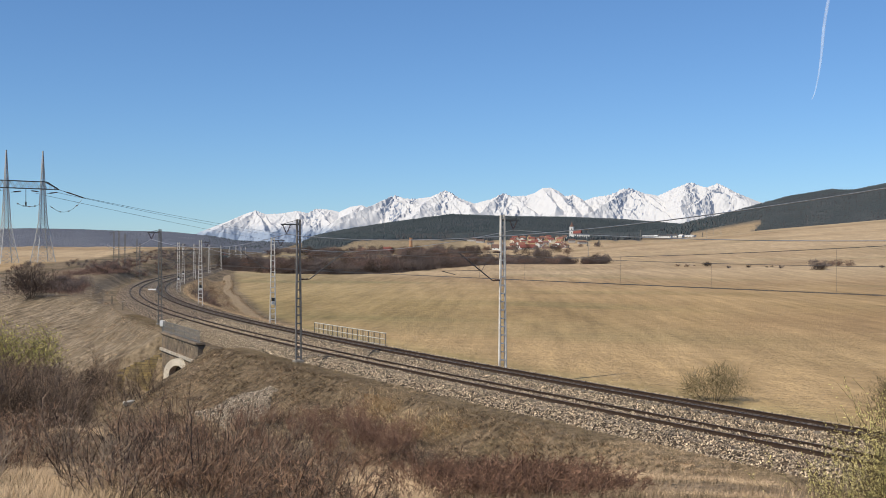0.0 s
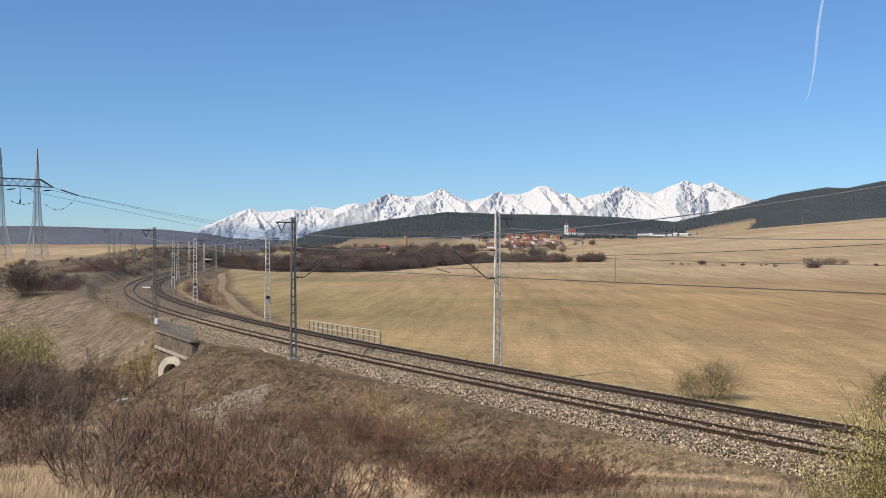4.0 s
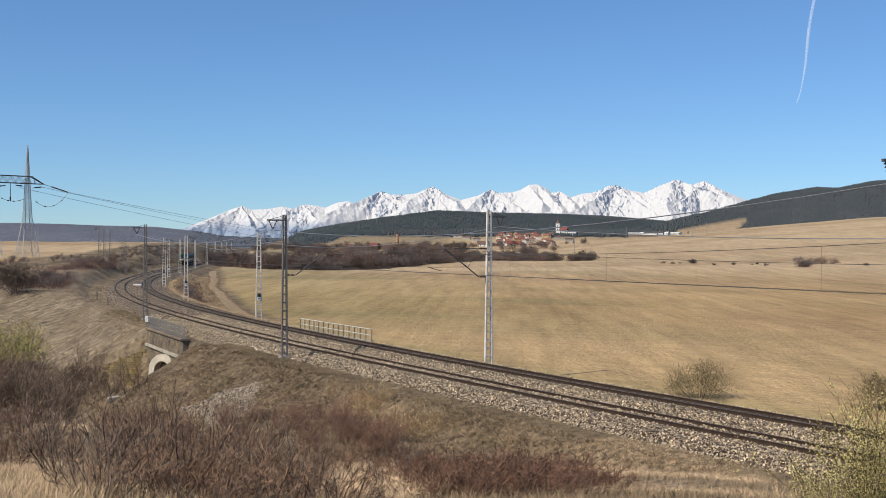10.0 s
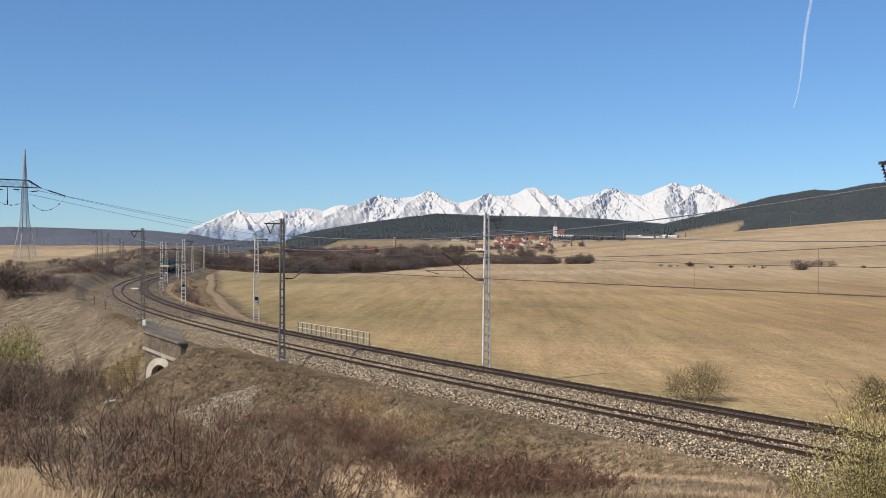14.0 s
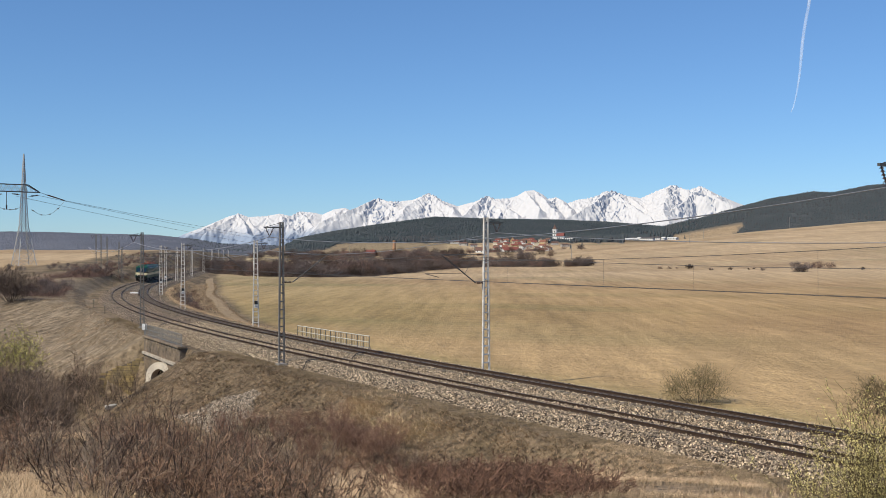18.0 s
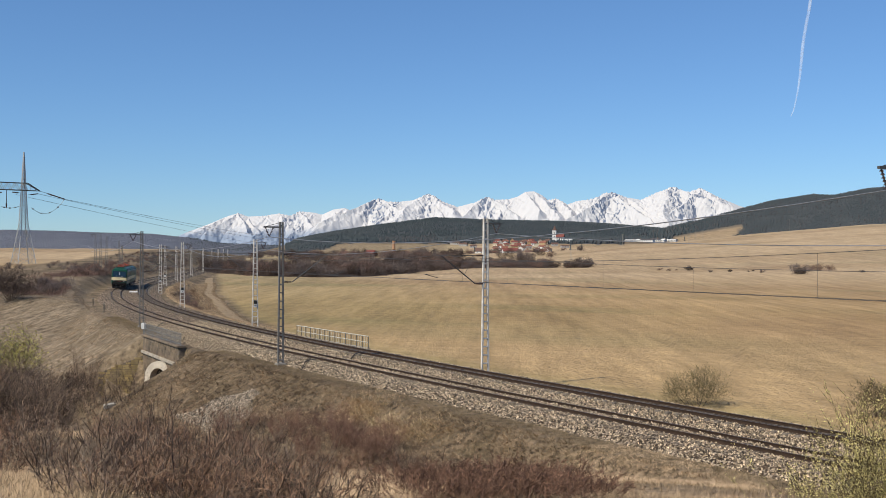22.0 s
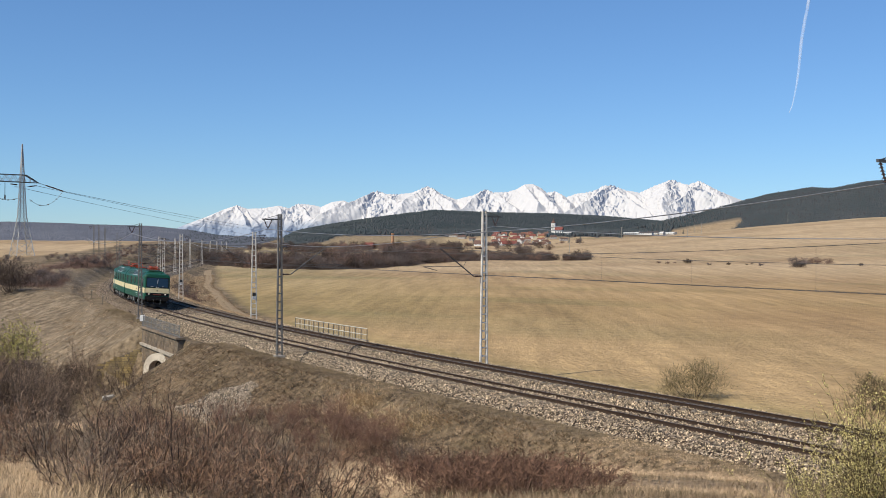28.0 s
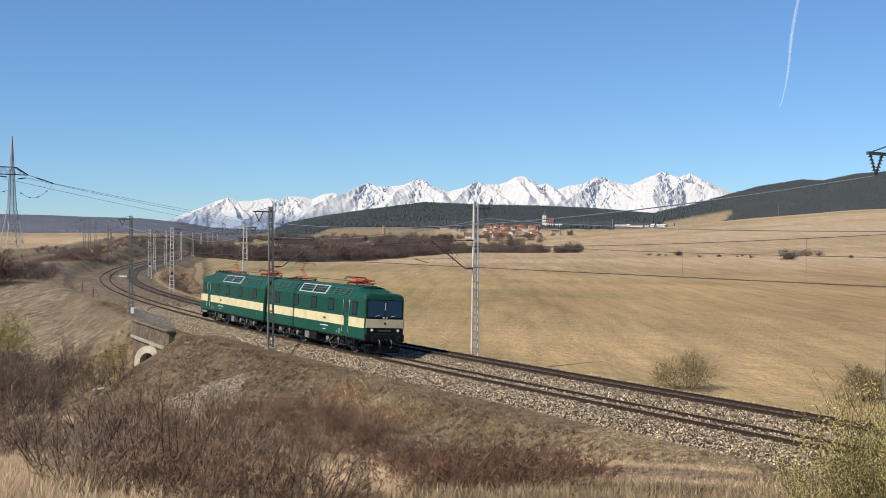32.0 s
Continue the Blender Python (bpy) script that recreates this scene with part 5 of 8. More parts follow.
# brushwood on the bank below the line and in the ditch
for x, y in scatter(95, (-15.5, -0.5, 44.5, 60.0), rnd, 0.75):
    if -o_limit(x, y) > 7.0 and (y < 54 or x > -6) and not -0.35 < x / y < -0.29 and not (-3.2 < x < 0.5 and y > 48.5):
        plant(rnd.choice(K_RED), "red_shrub", x, y, rnd.uniform(0.45, 0.72) if x < -5 and y > 46 else rnd.uniform(0.55, 0.95), "bare reddish shrub with dense upright twigs", "shrub", "red shrubs on the bank", rnd)
for x, y in scatter(96, (-11.5, -0.8, 21.0, 45.0), rnd, 0.8) + scatter(34, (-5.2, -0.6, 15.5, 21.0), rnd, 0.6):
    if -0.35 < x / y < -0.29 and y > 26 or clearing(x, y) and rnd.random() < 0.93:
        continue
    plant(rnd.choice(K_BRIAR), "briar_shrub", x, y, rnd.uniform(0.55, 1.15), "bare tangled grey-brown shrub in dry grass", "shrub", "tangled shrubs below the viewer", rnd)
for x, y in scatter(46, (-1.6, 4.3, 24.5, 37.5), rnd, 0.7) + scatter(20, (-0.9, 2.7, 20.5, 24.5), rnd, 0.6):
    if clearing(x, y):
        continue
    plant(rnd.choice(K_BRAMBLE), "bramble", x, y, rnd.uniform(0.95, 1.5), "low arching bramble with red-brown canes", "shrub", "brambles", rnd)
for x, y in scatter(34, (-44.0, -21.0, 60.0, 97.0), rnd, 2.0):
    if gully(np.array([x]), np.array([y]))[0] < 13 and -o_limit(x, y) > 10:
        plant(rnd.choice(K_THICK), "thicket_shrub", x, y, rnd.uniform(0.6, 1.05), "tall bare grey shrub in the ditch", "shrub", "thicket in the ditch", rnd)
for x, y in scatter(26, (-21.0, -11.0, 32.0, 52.0), rnd, 1.4):
    if -0.35 < x / y < -0.29 and y > 30:
        continue
    plant(rnd.choice(K_BRIAR), "briar_shrub", x, y, rnd.uniform(1.2, 1.7), "bare tangled grey-brown shrub in dry grass", "shrub", "tangled shrubs below the viewer", rnd)
for x, y in scatter(24, (-10.0, -1.0, 17.0, 34.0), rnd, 1.6):
    if clearing(x, y):
        continue
    plant(rnd.choice(K_BRANCHY), "branchy_shrub", x, y, rnd.uniform(0.6, 1.0), "bare shrub with pale crooked branches", "shrub", "pale branchy shrubs", rnd)
for x, y, sz in ((-5.9, 22.5, 0.85), (-5.2, 24.0, 0.8), (-6.2, 25.5, 0.95), (-3.9, 22.0, 0.85), (-7.3, 28.5, 0.9), (-4.6, 27.0, 0.8), (-8.0, 30.0, 0.9), (-2.9, 25.5, 0.7), (-5.9, 30.5, 0.9), (-8.0, 33.0, 0.9), (-2.4, 20.8, 0.7)):
    plant(rnd.choice(K_HAW), "hawthorn_shrub", x, y, sz, "bare shrub with dark crooked branches", "shrub", "dark branched shrubs below the viewer", rnd)
K_SHADE = [shrub_kind("shade_thicket", 150 + k, 3.6, 3.6, 26, 4, 5, M_TWIG_DARK, (M_TWIG_GREY, M_TWIG_BROWN, M_TWIG_DARK)[k], 0.03, 0.5) for k in range(3)]
for x, y in scatter(26, (-31.0, -23.2, 61.0, 77.0), rnd, 1.3):
    if x / y < -0.355:
        plant(rnd.choice(K_SHADE), "thicket_shrub", x, y, rnd.uniform(0.75, 1.3), "tall dark bare shrub at the ditch", "shrub", "thicket in the ditch", rnd)
# dark twig colour here stands in for the shade along the ditch
for x, y in scatter(26, (-39.0, -25.0, 82.0, 94.0), rnd, 1.3):
    if x / y < -0.315:
        plant(K_SHADE[2], "thicket_shrub", x, y, rnd.uniform(0.45, 0.75), "bare shrub in the ditch, shade put into its dark twigs", "shrub", "thicket in the ditch", rnd)
for x, y in scatter(15, (-6.3, -3.0, 17.5, 24.0), rnd, 0.8):
    plant(rnd.choice(K_BRANCHY + K_HAW), "branchy_shrub", x, y, rnd.uniform(0.6, 0.9), "bare shrub with long crooked grey branches", "shrub", "pale branchy shrubs", rnd)
for x, y in scatter(14, (-42.0, -31.5, 79.0, 86.5), rnd, 1.3):
    plant(rnd.choice(K_SHADE[1:]), "thicket_shrub", x, y, rnd.uniform(1.0, 1.45), "dark bare shrub under the willow", "shrub", "thicket in the ditch", rnd)
plant(K_WILLOW, "willow", -35.0, 89.0, 1.0, "willow shrub with yellow-green catkins and grey twigs", "willow", "", rnd)
plant(K_WILLOW, "willow", -40.5, 92.0, 0.95, "willow shrub with yellow-green catkins and grey twigs", "willow", "", rnd)
for k, (x, y, sz) in enumerate(((5.3, 12.6, 0.92), (5.05, 11.9, 0.80), (6.0, 13.4, 1.05), (5.6, 11.6, 0.92), (4.9, 12.6, 0.62), (5.75, 12.4, 1.0), (4.62, 12.3, 0.7), (5.5, 13.0, 0.95))):
    plant(K_SALLOW[k % 3], "sallow_shrub", x, y, sz, "young sallow shrub with yellow-green buds", "willow", "young sallows near the viewer", rnd)
plant(K_BUSH, "field_bush", 16.2, 64.0, 1.0, "round olive-grey bare bush at the field's edge", "bush", "", rnd, 1.0)
plant(K_BUSH, "field_bush", 25.2, 59.5, 0.9, "olive-grey bare bush behind the tracks", "bush", "", rnd, 1.0)
# left bank
plant(K_TREE, "spreading_tree", -61.2, 159.5, 1.0, "low dark spreading bare tree on the grass bank", "tree", "", rnd)
for x, y in scatter(30, (-68.0, -50.0, 169.0, 196.0), rnd, 1.8):
    if -o_limit(x, y) > 8:
        plant(rnd.choice(K_DARK), "dark_shrub", x, y, rnd.uniform(0.5, 0.85), "dark brown bare shrub on the bank", "shrub", "dark shrubs beside the bend", rnd)
for x, y in scatter(40, (-89.0, -66.0, 232.0, 278.0), rnd, 1.8):
    if -o_limit(x, y) > 8 and -0.325 < x / y < -0.27:
        plant(rnd.choice(K_DARK), "dark_shrub", x, y, rnd.uniform(0.6, 1.0), "dark brown bare shrub on the bank", "shrub", "dark shrubs beside the bend", rnd)
for x, y in scatter(8, (-124.0, -108.0, 276.0, 290.0), rnd, 2.0):
    plant(rnd.choice(K_DARK), "dark_shrub", x, y, rnd.uniform(0.5, 0.9), "dark brown bare shrub under the tower", "shrub", "dark shrubs under the tower", rnd)
# cutting slope beyond the bend, and the inside of the bend
for k in range(210):
    s, o = (rnd.uniform(160, 460), -rnd.uniform(7.5, 24 if k % 2 else 36)) if k % 3 else (rnd.uniform(165, 400), -rnd.uniform(5.8, 8.0))
    p = on_line(s, o)
    plant(rnd.choice(K_DARK), "dark_shrub", p.x, p.y, rnd.uniform(0.3, 0.65) if k % 3 else rnd.uniform(0.2, 0.36), "dark brown bare shrub on the cutting slope", "shrub", "shrubs on the cutting slope", rnd)
for k in range(26):
    s = rnd.uniform(60, 150)
    p = on_line(s, rnd.uniform(9.5, float(np.interp(s, FARM_S, FARM_O)) - 1.5))
    plant(rnd.choice(K_BRIAR), "briar_shrub", p.x, p.y, rnd.uniform(0.7, 1.2), "low brown scrub inside the bend", "shrub", "scrub inside the bend", rnd)
for k in range(16):
    p = on_line(rnd.uniform(58, 118), rnd.uniform(9.8, 13.0))
    plant(rnd.choice(K_DARK), "dark_shrub", p.x, p.y, rnd.uniform(0.3, 0.55), "dark brown bare shrub inside the bend", "shrub", "scrub inside the bend", rnd)
for x, y in ((-27.5, 88.0), (-25.5, 86.5), (-29.5, 86.0), (-24.2, 84.5), (-31.5, 88.5), (-30.9, 98.6), (-31.8, 97.6), (-30.0, 97.4), (-33.0, 98.0)):
    plant(rnd.choice(K_THICK), "thicket_shrub", x, y, rnd.uniform(0.5, 0.75), "tall bare grey shrub in the ditch", "shrub", "thicket in the ditch", rnd)
# hedge belt across the valley
BELT_U, BELT_Y = [0, 0.04, 0.155, 0.30, 0.45, 0.54, 0.67, 0.75, 0.90, 1.0], [405, 412, 380, 372, 394, 440, 498, 518, 512, 488]
for k in range(300):
    u = rnd.random()
    if 0.915 < u < 0.945:
        continue
    x0 = -92 + u * 160
    y0 = np.interp(u, BELT_U, BELT_Y) + abs(rnd.gauss(0, 38 if u < 0.9 else 10))
    plant(rnd.choice(K_BELT), "hedge_bush", x0 * y0 / 450, y0, rnd.uniform(0.55, 1.3) * (1.3 if u < 0.6 else 0.95), "brown bare bush in a dense hedge belt", "bush", "hedge belt across the valley", rnd, rnd.uniform(0.75, 1.05))
for x, y, sz in ((105.5, 430, 0.66), (127.9, 365, 1.15), (130.0, 366, 0.8), (107.9, 405, 0.3), (115.3, 405, 0.34), (120.6, 400, 0.18), (124.1, 405, 0.2), (121.4, 385, 0.36), (153.2, 375, 0.35)):
    plant(rnd.choice(K_ROUND), "field_shrub", x, y, sz, "lone bare shrub in the wide field", "shrub", "lone shrubs in the field", rnd, 0.85)
for x, y, sz in ((95.2, 435, 0.36), (97.8, 430, 0.34), (101.0, 432, 0.22), (142.0, 395, 0.75), (145.5, 396, 0.85), (149.0, 394, 0.7)):
    plant(K_BELT[3], "field_shrub", x, y, sz, "pale brown bare shrub in the wide field", "shrub", "lone shrubs in the field", rnd, 0.8)


# ---- dry grass ----
def grass(name, xs, ys, blades, tall, wide, material, label, seed, broad=0.006, flat=(0.2, 1.3), comb=None):
    rs = np.random.RandomState(seed)
    zs = land(xs, ys)[0]
    n = len(xs) * blades
    bx = np.repeat(xs, blades) + rs.normal(0, wide, n)
    by = np.repeat(ys, blades) + rs.normal(0, wide, n)
    bz = np.repeat(zs, blades) - 0.04
    h = np.repeat(tall * rs.uniform(0.5, 1.3, len(xs)), blades) * rs.uniform(0.5, 1.1, n)
    a = rs.uniform(0, 2 * math.pi, n)
    if comb is not None:
        a = comb + rs.normal(0, 0.55, n)
    lean = rs.uniform(*flat, n) * h
    w = broad + 0.012 * h
    px, py = -np.sin(a) * w, np.cos(a) * w
    v = np.empty((n, 3, 3))
    v[:, 0] = np.column_stack([bx - px, by - py, bz])
    v[:, 1] = np.column_stack([bx + px, by + py, bz])
    v[:, 2] = np.column_stack([bx + np.cos(a) * lean, by + np.sin(a) * lean, bz + h])
    me = bpy.data.meshes.new(name)
    me.from_pydata(v.reshape(-1, 3).tolist(), [], np.arange(n * 3).reshape(-1, 3).tolist())
    me.materials.append(material)
    me.update()
    return tagged(new(name, me), label, "grass", kind="stuff")


def grass_places(n, r0, r1, th0, th1, seed, patch, size, low, side=-4.4):
    """Places on the viewer's side of the line, thicker where a slow wave is high."""
    rs = np.random.RandomState(seed)
    r = r0 * (r1 / r0) ** rs.random(n)
    th = np.radians(rs.uniform(th0, th1, n))
    x, y = r * np.sin(th), r * np.cos(th)
    s, o = to_line(x, y)
    ok = (o < side) & (wobble(x, y, size, patch) > low + rs.normal(0, 0.15, n))
    ok &= ~((s > -22) & (s < -3) & (o > -11))
    if patch == 0.5:
        ok &= ~((o > -11) & (s < -5) & (rs.random(n) < 0.75))
    return x[ok], y[ok]


for k, (mt, lab, low, patch) in enumerate(((M_STRAW, "pale dry straw grass on the slope", 0.22, 0.5), (M_BROWNGRASS, "withered brown grass on the slope", -0.35, 2.2), (M_OLIVE, "olive winter grass on the slope", -0.05, 4.1))):
    x, y = grass_places(8000, 13, 36, -25, 24, 100 + k, patch, 5.5, low)
    grass("dry_grass", x, y, 11, 0.22, 0.12, mt, lab, 200 + k)
    x, y = grass_places(15000, 34, 84, -25, 24, 105 + k, patch, 5.5, low)
    grass("dry_grass", x, y, 7, 0.20, 0.13, mt, lab, 205 + k, 0.010, (0.5, 2.4))
    x, y = grass_places((2600, 7000, 3000)[k], 80, 230, -26, -9, 110 + k, patch, 9.0, low + (-0.35 if k == 0 else 0.2))
    grass("dry_grass", x, y, 7, 0.10, 0.3, mt, lab, 210 + k, 0.022, (1.0, 3.5))
rs = np.random.RandomState(5)
x, y = rs.uniform(-11.0, -5.3, 5600), rs.uniform(13.0, 24.0, 5600)
thick = wobble(x, y, 1.1, 3.0) > rs.normal(-0.25, 0.3, 5600)
grass("tall_dry_grass", x[thick], y[thick], 15, 0.21, 0.12, M_STRAW, "tall pale straw grass near the viewer", 301, 0.003, (0.4, 2.6))
x, y = rs.uniform(-11.0, -5.0, 1700), rs.uniform(13.0, 25.0, 1700)
grass("dry_grass", x, y, 12, 0.20, 0.12, M_BROWNGRASS, "withered brown grass among the pale straw", 307, 0.003, (0.4, 2.6))
x, y = rs.normal(-1.5, 0.8, 800), rs.normal(23.5, 1.3, 800)
grass("tall_dry_grass", x, y, 14, 0.30, 0.14, M_STRAW, "tall pale straw grass near the viewer", 302, 0.003, (0.5, 2.4))
x, y = rs.normal(-4.0, 1.4, 170), rs.normal(57.0, 1.5, 170)
grass("tall_dry_grass", x, y, 9, 0.24, 0.2, M_STRAW, "pale straw grass tufts on the bank", 303)
x, y = rs.normal(-18.6, 1.2, 1300), rs.normal(55.0, 3.0, 1300)
grass("tall_dry_grass", x, y, 12, 0.30, 0.16, M_STRAW, "pale flattened straw in a gap of the thicket", 306)
# scrub that fills the hedge belt and the patches on the left bank
u = rs.random(9000)
u = u[(u < 0.915) | (u > 0.945)]
yy = np.interp(u, BELT_U, BELT_Y) + abs(rs.normal(0, 26, len(u)))
grass("hedge_scrub", (-92 + u * 160) * yy / 450, yy, 9, 1.1, 0.9, M_HEDGE, "low purple-brown scrub between the hedge bushes", 310, 0.03, (0.4, 2.2))
xx, yy = np.concatenate([rs.normal(-59, 4.5, 1500), rs.normal(-79, 4.5, 1100)]), np.concatenate([rs.normal(182, 6, 1500), rs.normal(256, 9, 1100)])
far_off = to_line(xx, yy)[1] < -8.5
grass("bank_scrub", xx[far_off], yy[far_off], 14, 0.75, 0.6, M_SCRUB, "dense reddish-brown scrub on the bank", 311, 0.018, (0.4, 2.2))
ss, oo = rs.uniform(-84, 20, 9000), -3.1 - abs(rs.normal(0, 1.3, 9000))
keep = (ss < -23) | (ss > -4)
pts = [on_line(a, b) for a, b in zip(ss[keep], oo[keep])]
grass("shoulder_grass", np.array([p.x for p in pts]), np.array([p.y for p in pts]), 6, 0.16, 0.15, M_OLIVE, "short olive-brown grass along the stone bed", 312, 0.01)
# matted weeds on the bank below the stone bed
for n, tall, mt, lab, seed in ((11000, 0.13, M_BROWNGRASS, "matted brown grass on the bank", 313), (3000, 0.16, M_STRAW, "pale straw among the bank's weeds", 314)):
    ss, oo = rs.uniform(-72, -23, n), -rs.uniform(4.0, 15.0, n)
    if mt is M_STRAW:
        sel = wobble(ss, oo, 3.0, 3.3) > 0.15
        ss, oo = ss[sel], oo[sel]
    hd = heading(ss)
    grass("bank_grass", np.interp(ss, TS, TX) + oo * np.cos(hd), np.interp(ss, TS, TY) + oo * np.sin(hd), 7, tall, 0.2, mt, lab, seed, 0.012, (0.8, 2.8), 3.65)
# dark weed patches and pale straw streaks that break up the banks
rw = np.random.RandomState(77)
for n, s0, s1, size, phase, low, tall, mt, broad, lab, seed in (
        (5500, -72, -23, 2.6, 0.9, 0.12, 0.26, M_DARKWEED, 0.034, "dark withered weeds in patches on the bank", 321),
        (4500, -50, -24, 2.0, 0.4, -0.05, 0.24, M_DARKWEED, 0.034, "dark withered weeds in patches on the bank", 326),
        (5000, -72, -23, 2.2, 5.3, 0.32, 0.2, M_STRAW, 0.026, "pale straw streaks on the bank", 322),
        (2600, -4, 75, 3.2, 2.7, 0.1, 0.14, M_STRAW, 0.02, "pale straw streaks on the bank", 323),
        (1100, -4, 60, 2.4, 4.4, 0.3, 0.20, M_DARKWEED, 0.03, "dark withered weeds in patches on the bank", 325)):
    ss, oo = rw.uniform(s0, s1, n), -rw.uniform(4.2, 16.0, n)
    sel = wobble(ss, oo * 1.8, size, phase) > low + rw.normal(0, 0.12, n)
    sel &= ~((abs(ss + 41.8) < 1.0 + (-oo - 6.3) * 1.35) & (oo < -6.1) & (oo > -10.2) & (rw.random(n) < 0.96))
    ss, oo = ss[sel], oo[sel]
    hd = heading(ss)
    grass("bank_weeds", np.interp(ss, TS, TX) + oo * np.cos(hd), np.interp(ss, TS, TY) + oo * np.sin(hd), 7, tall * 0.6, 0.2, mt, lab, seed, broad * 0.7, (0.8, 3.0), 3.65)
for n, mt, tall, lab, seed in ((7500, M_STRAW, 0.15, "pale yellow straw low on the bank", 334), (900, M_OLIVE, 0.15, "olive grass low on the bank", 335)):
    ss, oo = rw.normal(-58, 6.0, n), -4.9 - abs(rw.normal(0, 2.6, n))
    sel = wobble(ss, oo * 1.6, 2.0, 8.1) > rw.normal(0.05, 0.15, n)
    ss, oo = ss[sel], oo[sel]
    hd = heading(ss)
    grass("bank_grass", np.interp(ss, TS, TX) + oo * np.cos(hd), np.interp(ss, TS, TY) + oo * np.sin(hd), 7, tall, 0.22, mt, lab, seed, 0.009, (0.6, 2.6), 3.7)
# yellow straw tufts lit at the foot of the stone bed
M_YELLOWSTRAW = mat("yellow_straw", (0.70, 0.53, 0.30), (0.50, 0.37, 0.21), 0.6, 0.9, random_tone=0.4, coords="World", spec=0.2)
for (xa, ya), (xb, yb), wide, n, seed in (((-4.0, 57.8), (-2.5, 54.9), 0.30, 75, 336), ((-2.8, 54.6), (-0.6, 50.6), 0.55, 130, 337), ((-0.3, 51.6), (0.4, 49.6), 0.3, 45, 338)):
    u = rw.random(n)
    grass("straw_tufts", xa + (xb - xa) * u + rw.normal(0, wide, n), ya + (yb - ya) * u + rw.normal(0, wide, n), 11, 0.30, 0.20, M_YELLOWSTRAW, "tall yellow straw tufts on the bank", seed, 0.009, (0.4, 2.2))
# straw in the clearing
xx, yy = rw.uniform(-4.2, -0.4, 6000), rw.uniform(19, 37, 6000)
sel = np.array([clearing(a, b) for a, b in zip(xx, yy)]) & (wobble(xx, yy, 0.9, 3.3) > rw.normal(-0.35, 0.25, 6000))
half = rw.random(sel.sum()) < 0.6
grass("tall_dry_grass", xx[sel][half], yy[sel][half], 12, 0.24, 0.14, M_STRAW, "pale straw in a clearing among the shrubs", 340, 0.005, (0.5, 2.6))
grass("withered_grass", xx[sel][~half], yy[sel][~half], 12, 0.30, 0.16, M_BROWNGRASS, "withered grass in a clearing among the shrubs", 341, 0.005, (0.4, 2.2))
# matted grass combed down the high bank beside the bend
for n, mt, phase, low, lab, seed in ((6500, M_STRAW, 1.9, -0.05, "pale matted grass combed down the bank", 331), (9000, M_BROWNGRASS, 3.7, -0.5, "brown matted grass combed down the bank", 332), (5000, M_DARKWEED, 5.9, 0.05, "dark withered weeds on the high bank", 333)):
    ss, oo = rw.uniform(-3, 95, n), -4.6 - 34 * rw.random(n) ** 1.3
    sel = wobble(ss * 1.6, oo * 0.7, 3.4, phase) > low + rw.normal(0, 0.2, n)
    ss, oo = ss[sel], oo[sel]
    hd = heading(ss)
    grass("bank_grass", np.interp(ss, TS, TX) + oo * np.cos(hd), np.interp(ss, TS, TY) + oo * np.sin(hd), 7, 0.15, 0.3, mt, lab, seed, 0.018, (0.8, 3.2), 3.56)
# tufts that ragged the farm track's edges and its middle strip
ss, oo = rw.uniform(22, 200, 3800), rw.choice([-1.05, 0.0, 1.05], 3800, p=[0.42, 0.16, 0.42]) + rw.normal(0, 0.22, 3800)
hd = heading(ss)
oo = oo + np.interp(ss, FARM_S, FARM_O)
grass("track_grass", np.interp(ss, TS, TX) + oo * np.cos(hd), np.interp(ss, TS, TY) + oo * np.sin(hd), 6, 0.2, 0.14, M_BROWNGRASS, "withered grass along the farm track", 324, 0.02)
th, rr = np.radians(rs.uniform(8.0, 17, 8000)), rs.uniform(25, 43, 8000)
sel = wobble(rr * np.sin(th), rr * np.cos(th), 4.0, 1.7) > -0.2
grass("tall_dry_grass", (rr * np.sin(th))[sel], (rr * np.cos(th))[sel], 8, 0.10, 0.22, M_STRAW, "pale matted straw on the viewer's slope", 315, 0.005, (0.8, 3.2))
# fringe between the tracks' stone and the field
ss, oo = rs.uniform(-75, 140, 5200), SPACING + 4.1 + abs(rs.normal(0, 0.7, 5200))
pts = [on_line(a, b) for a, b in zip(ss, oo)]
grass("verge_grass", np.array([p.x for p in pts]), np.array([p.y for p in pts]), 7, 0.15, 0.12, M_STRAW, "pale dry grass verge beside the field", 304, 0.006, (0.5, 2.4))


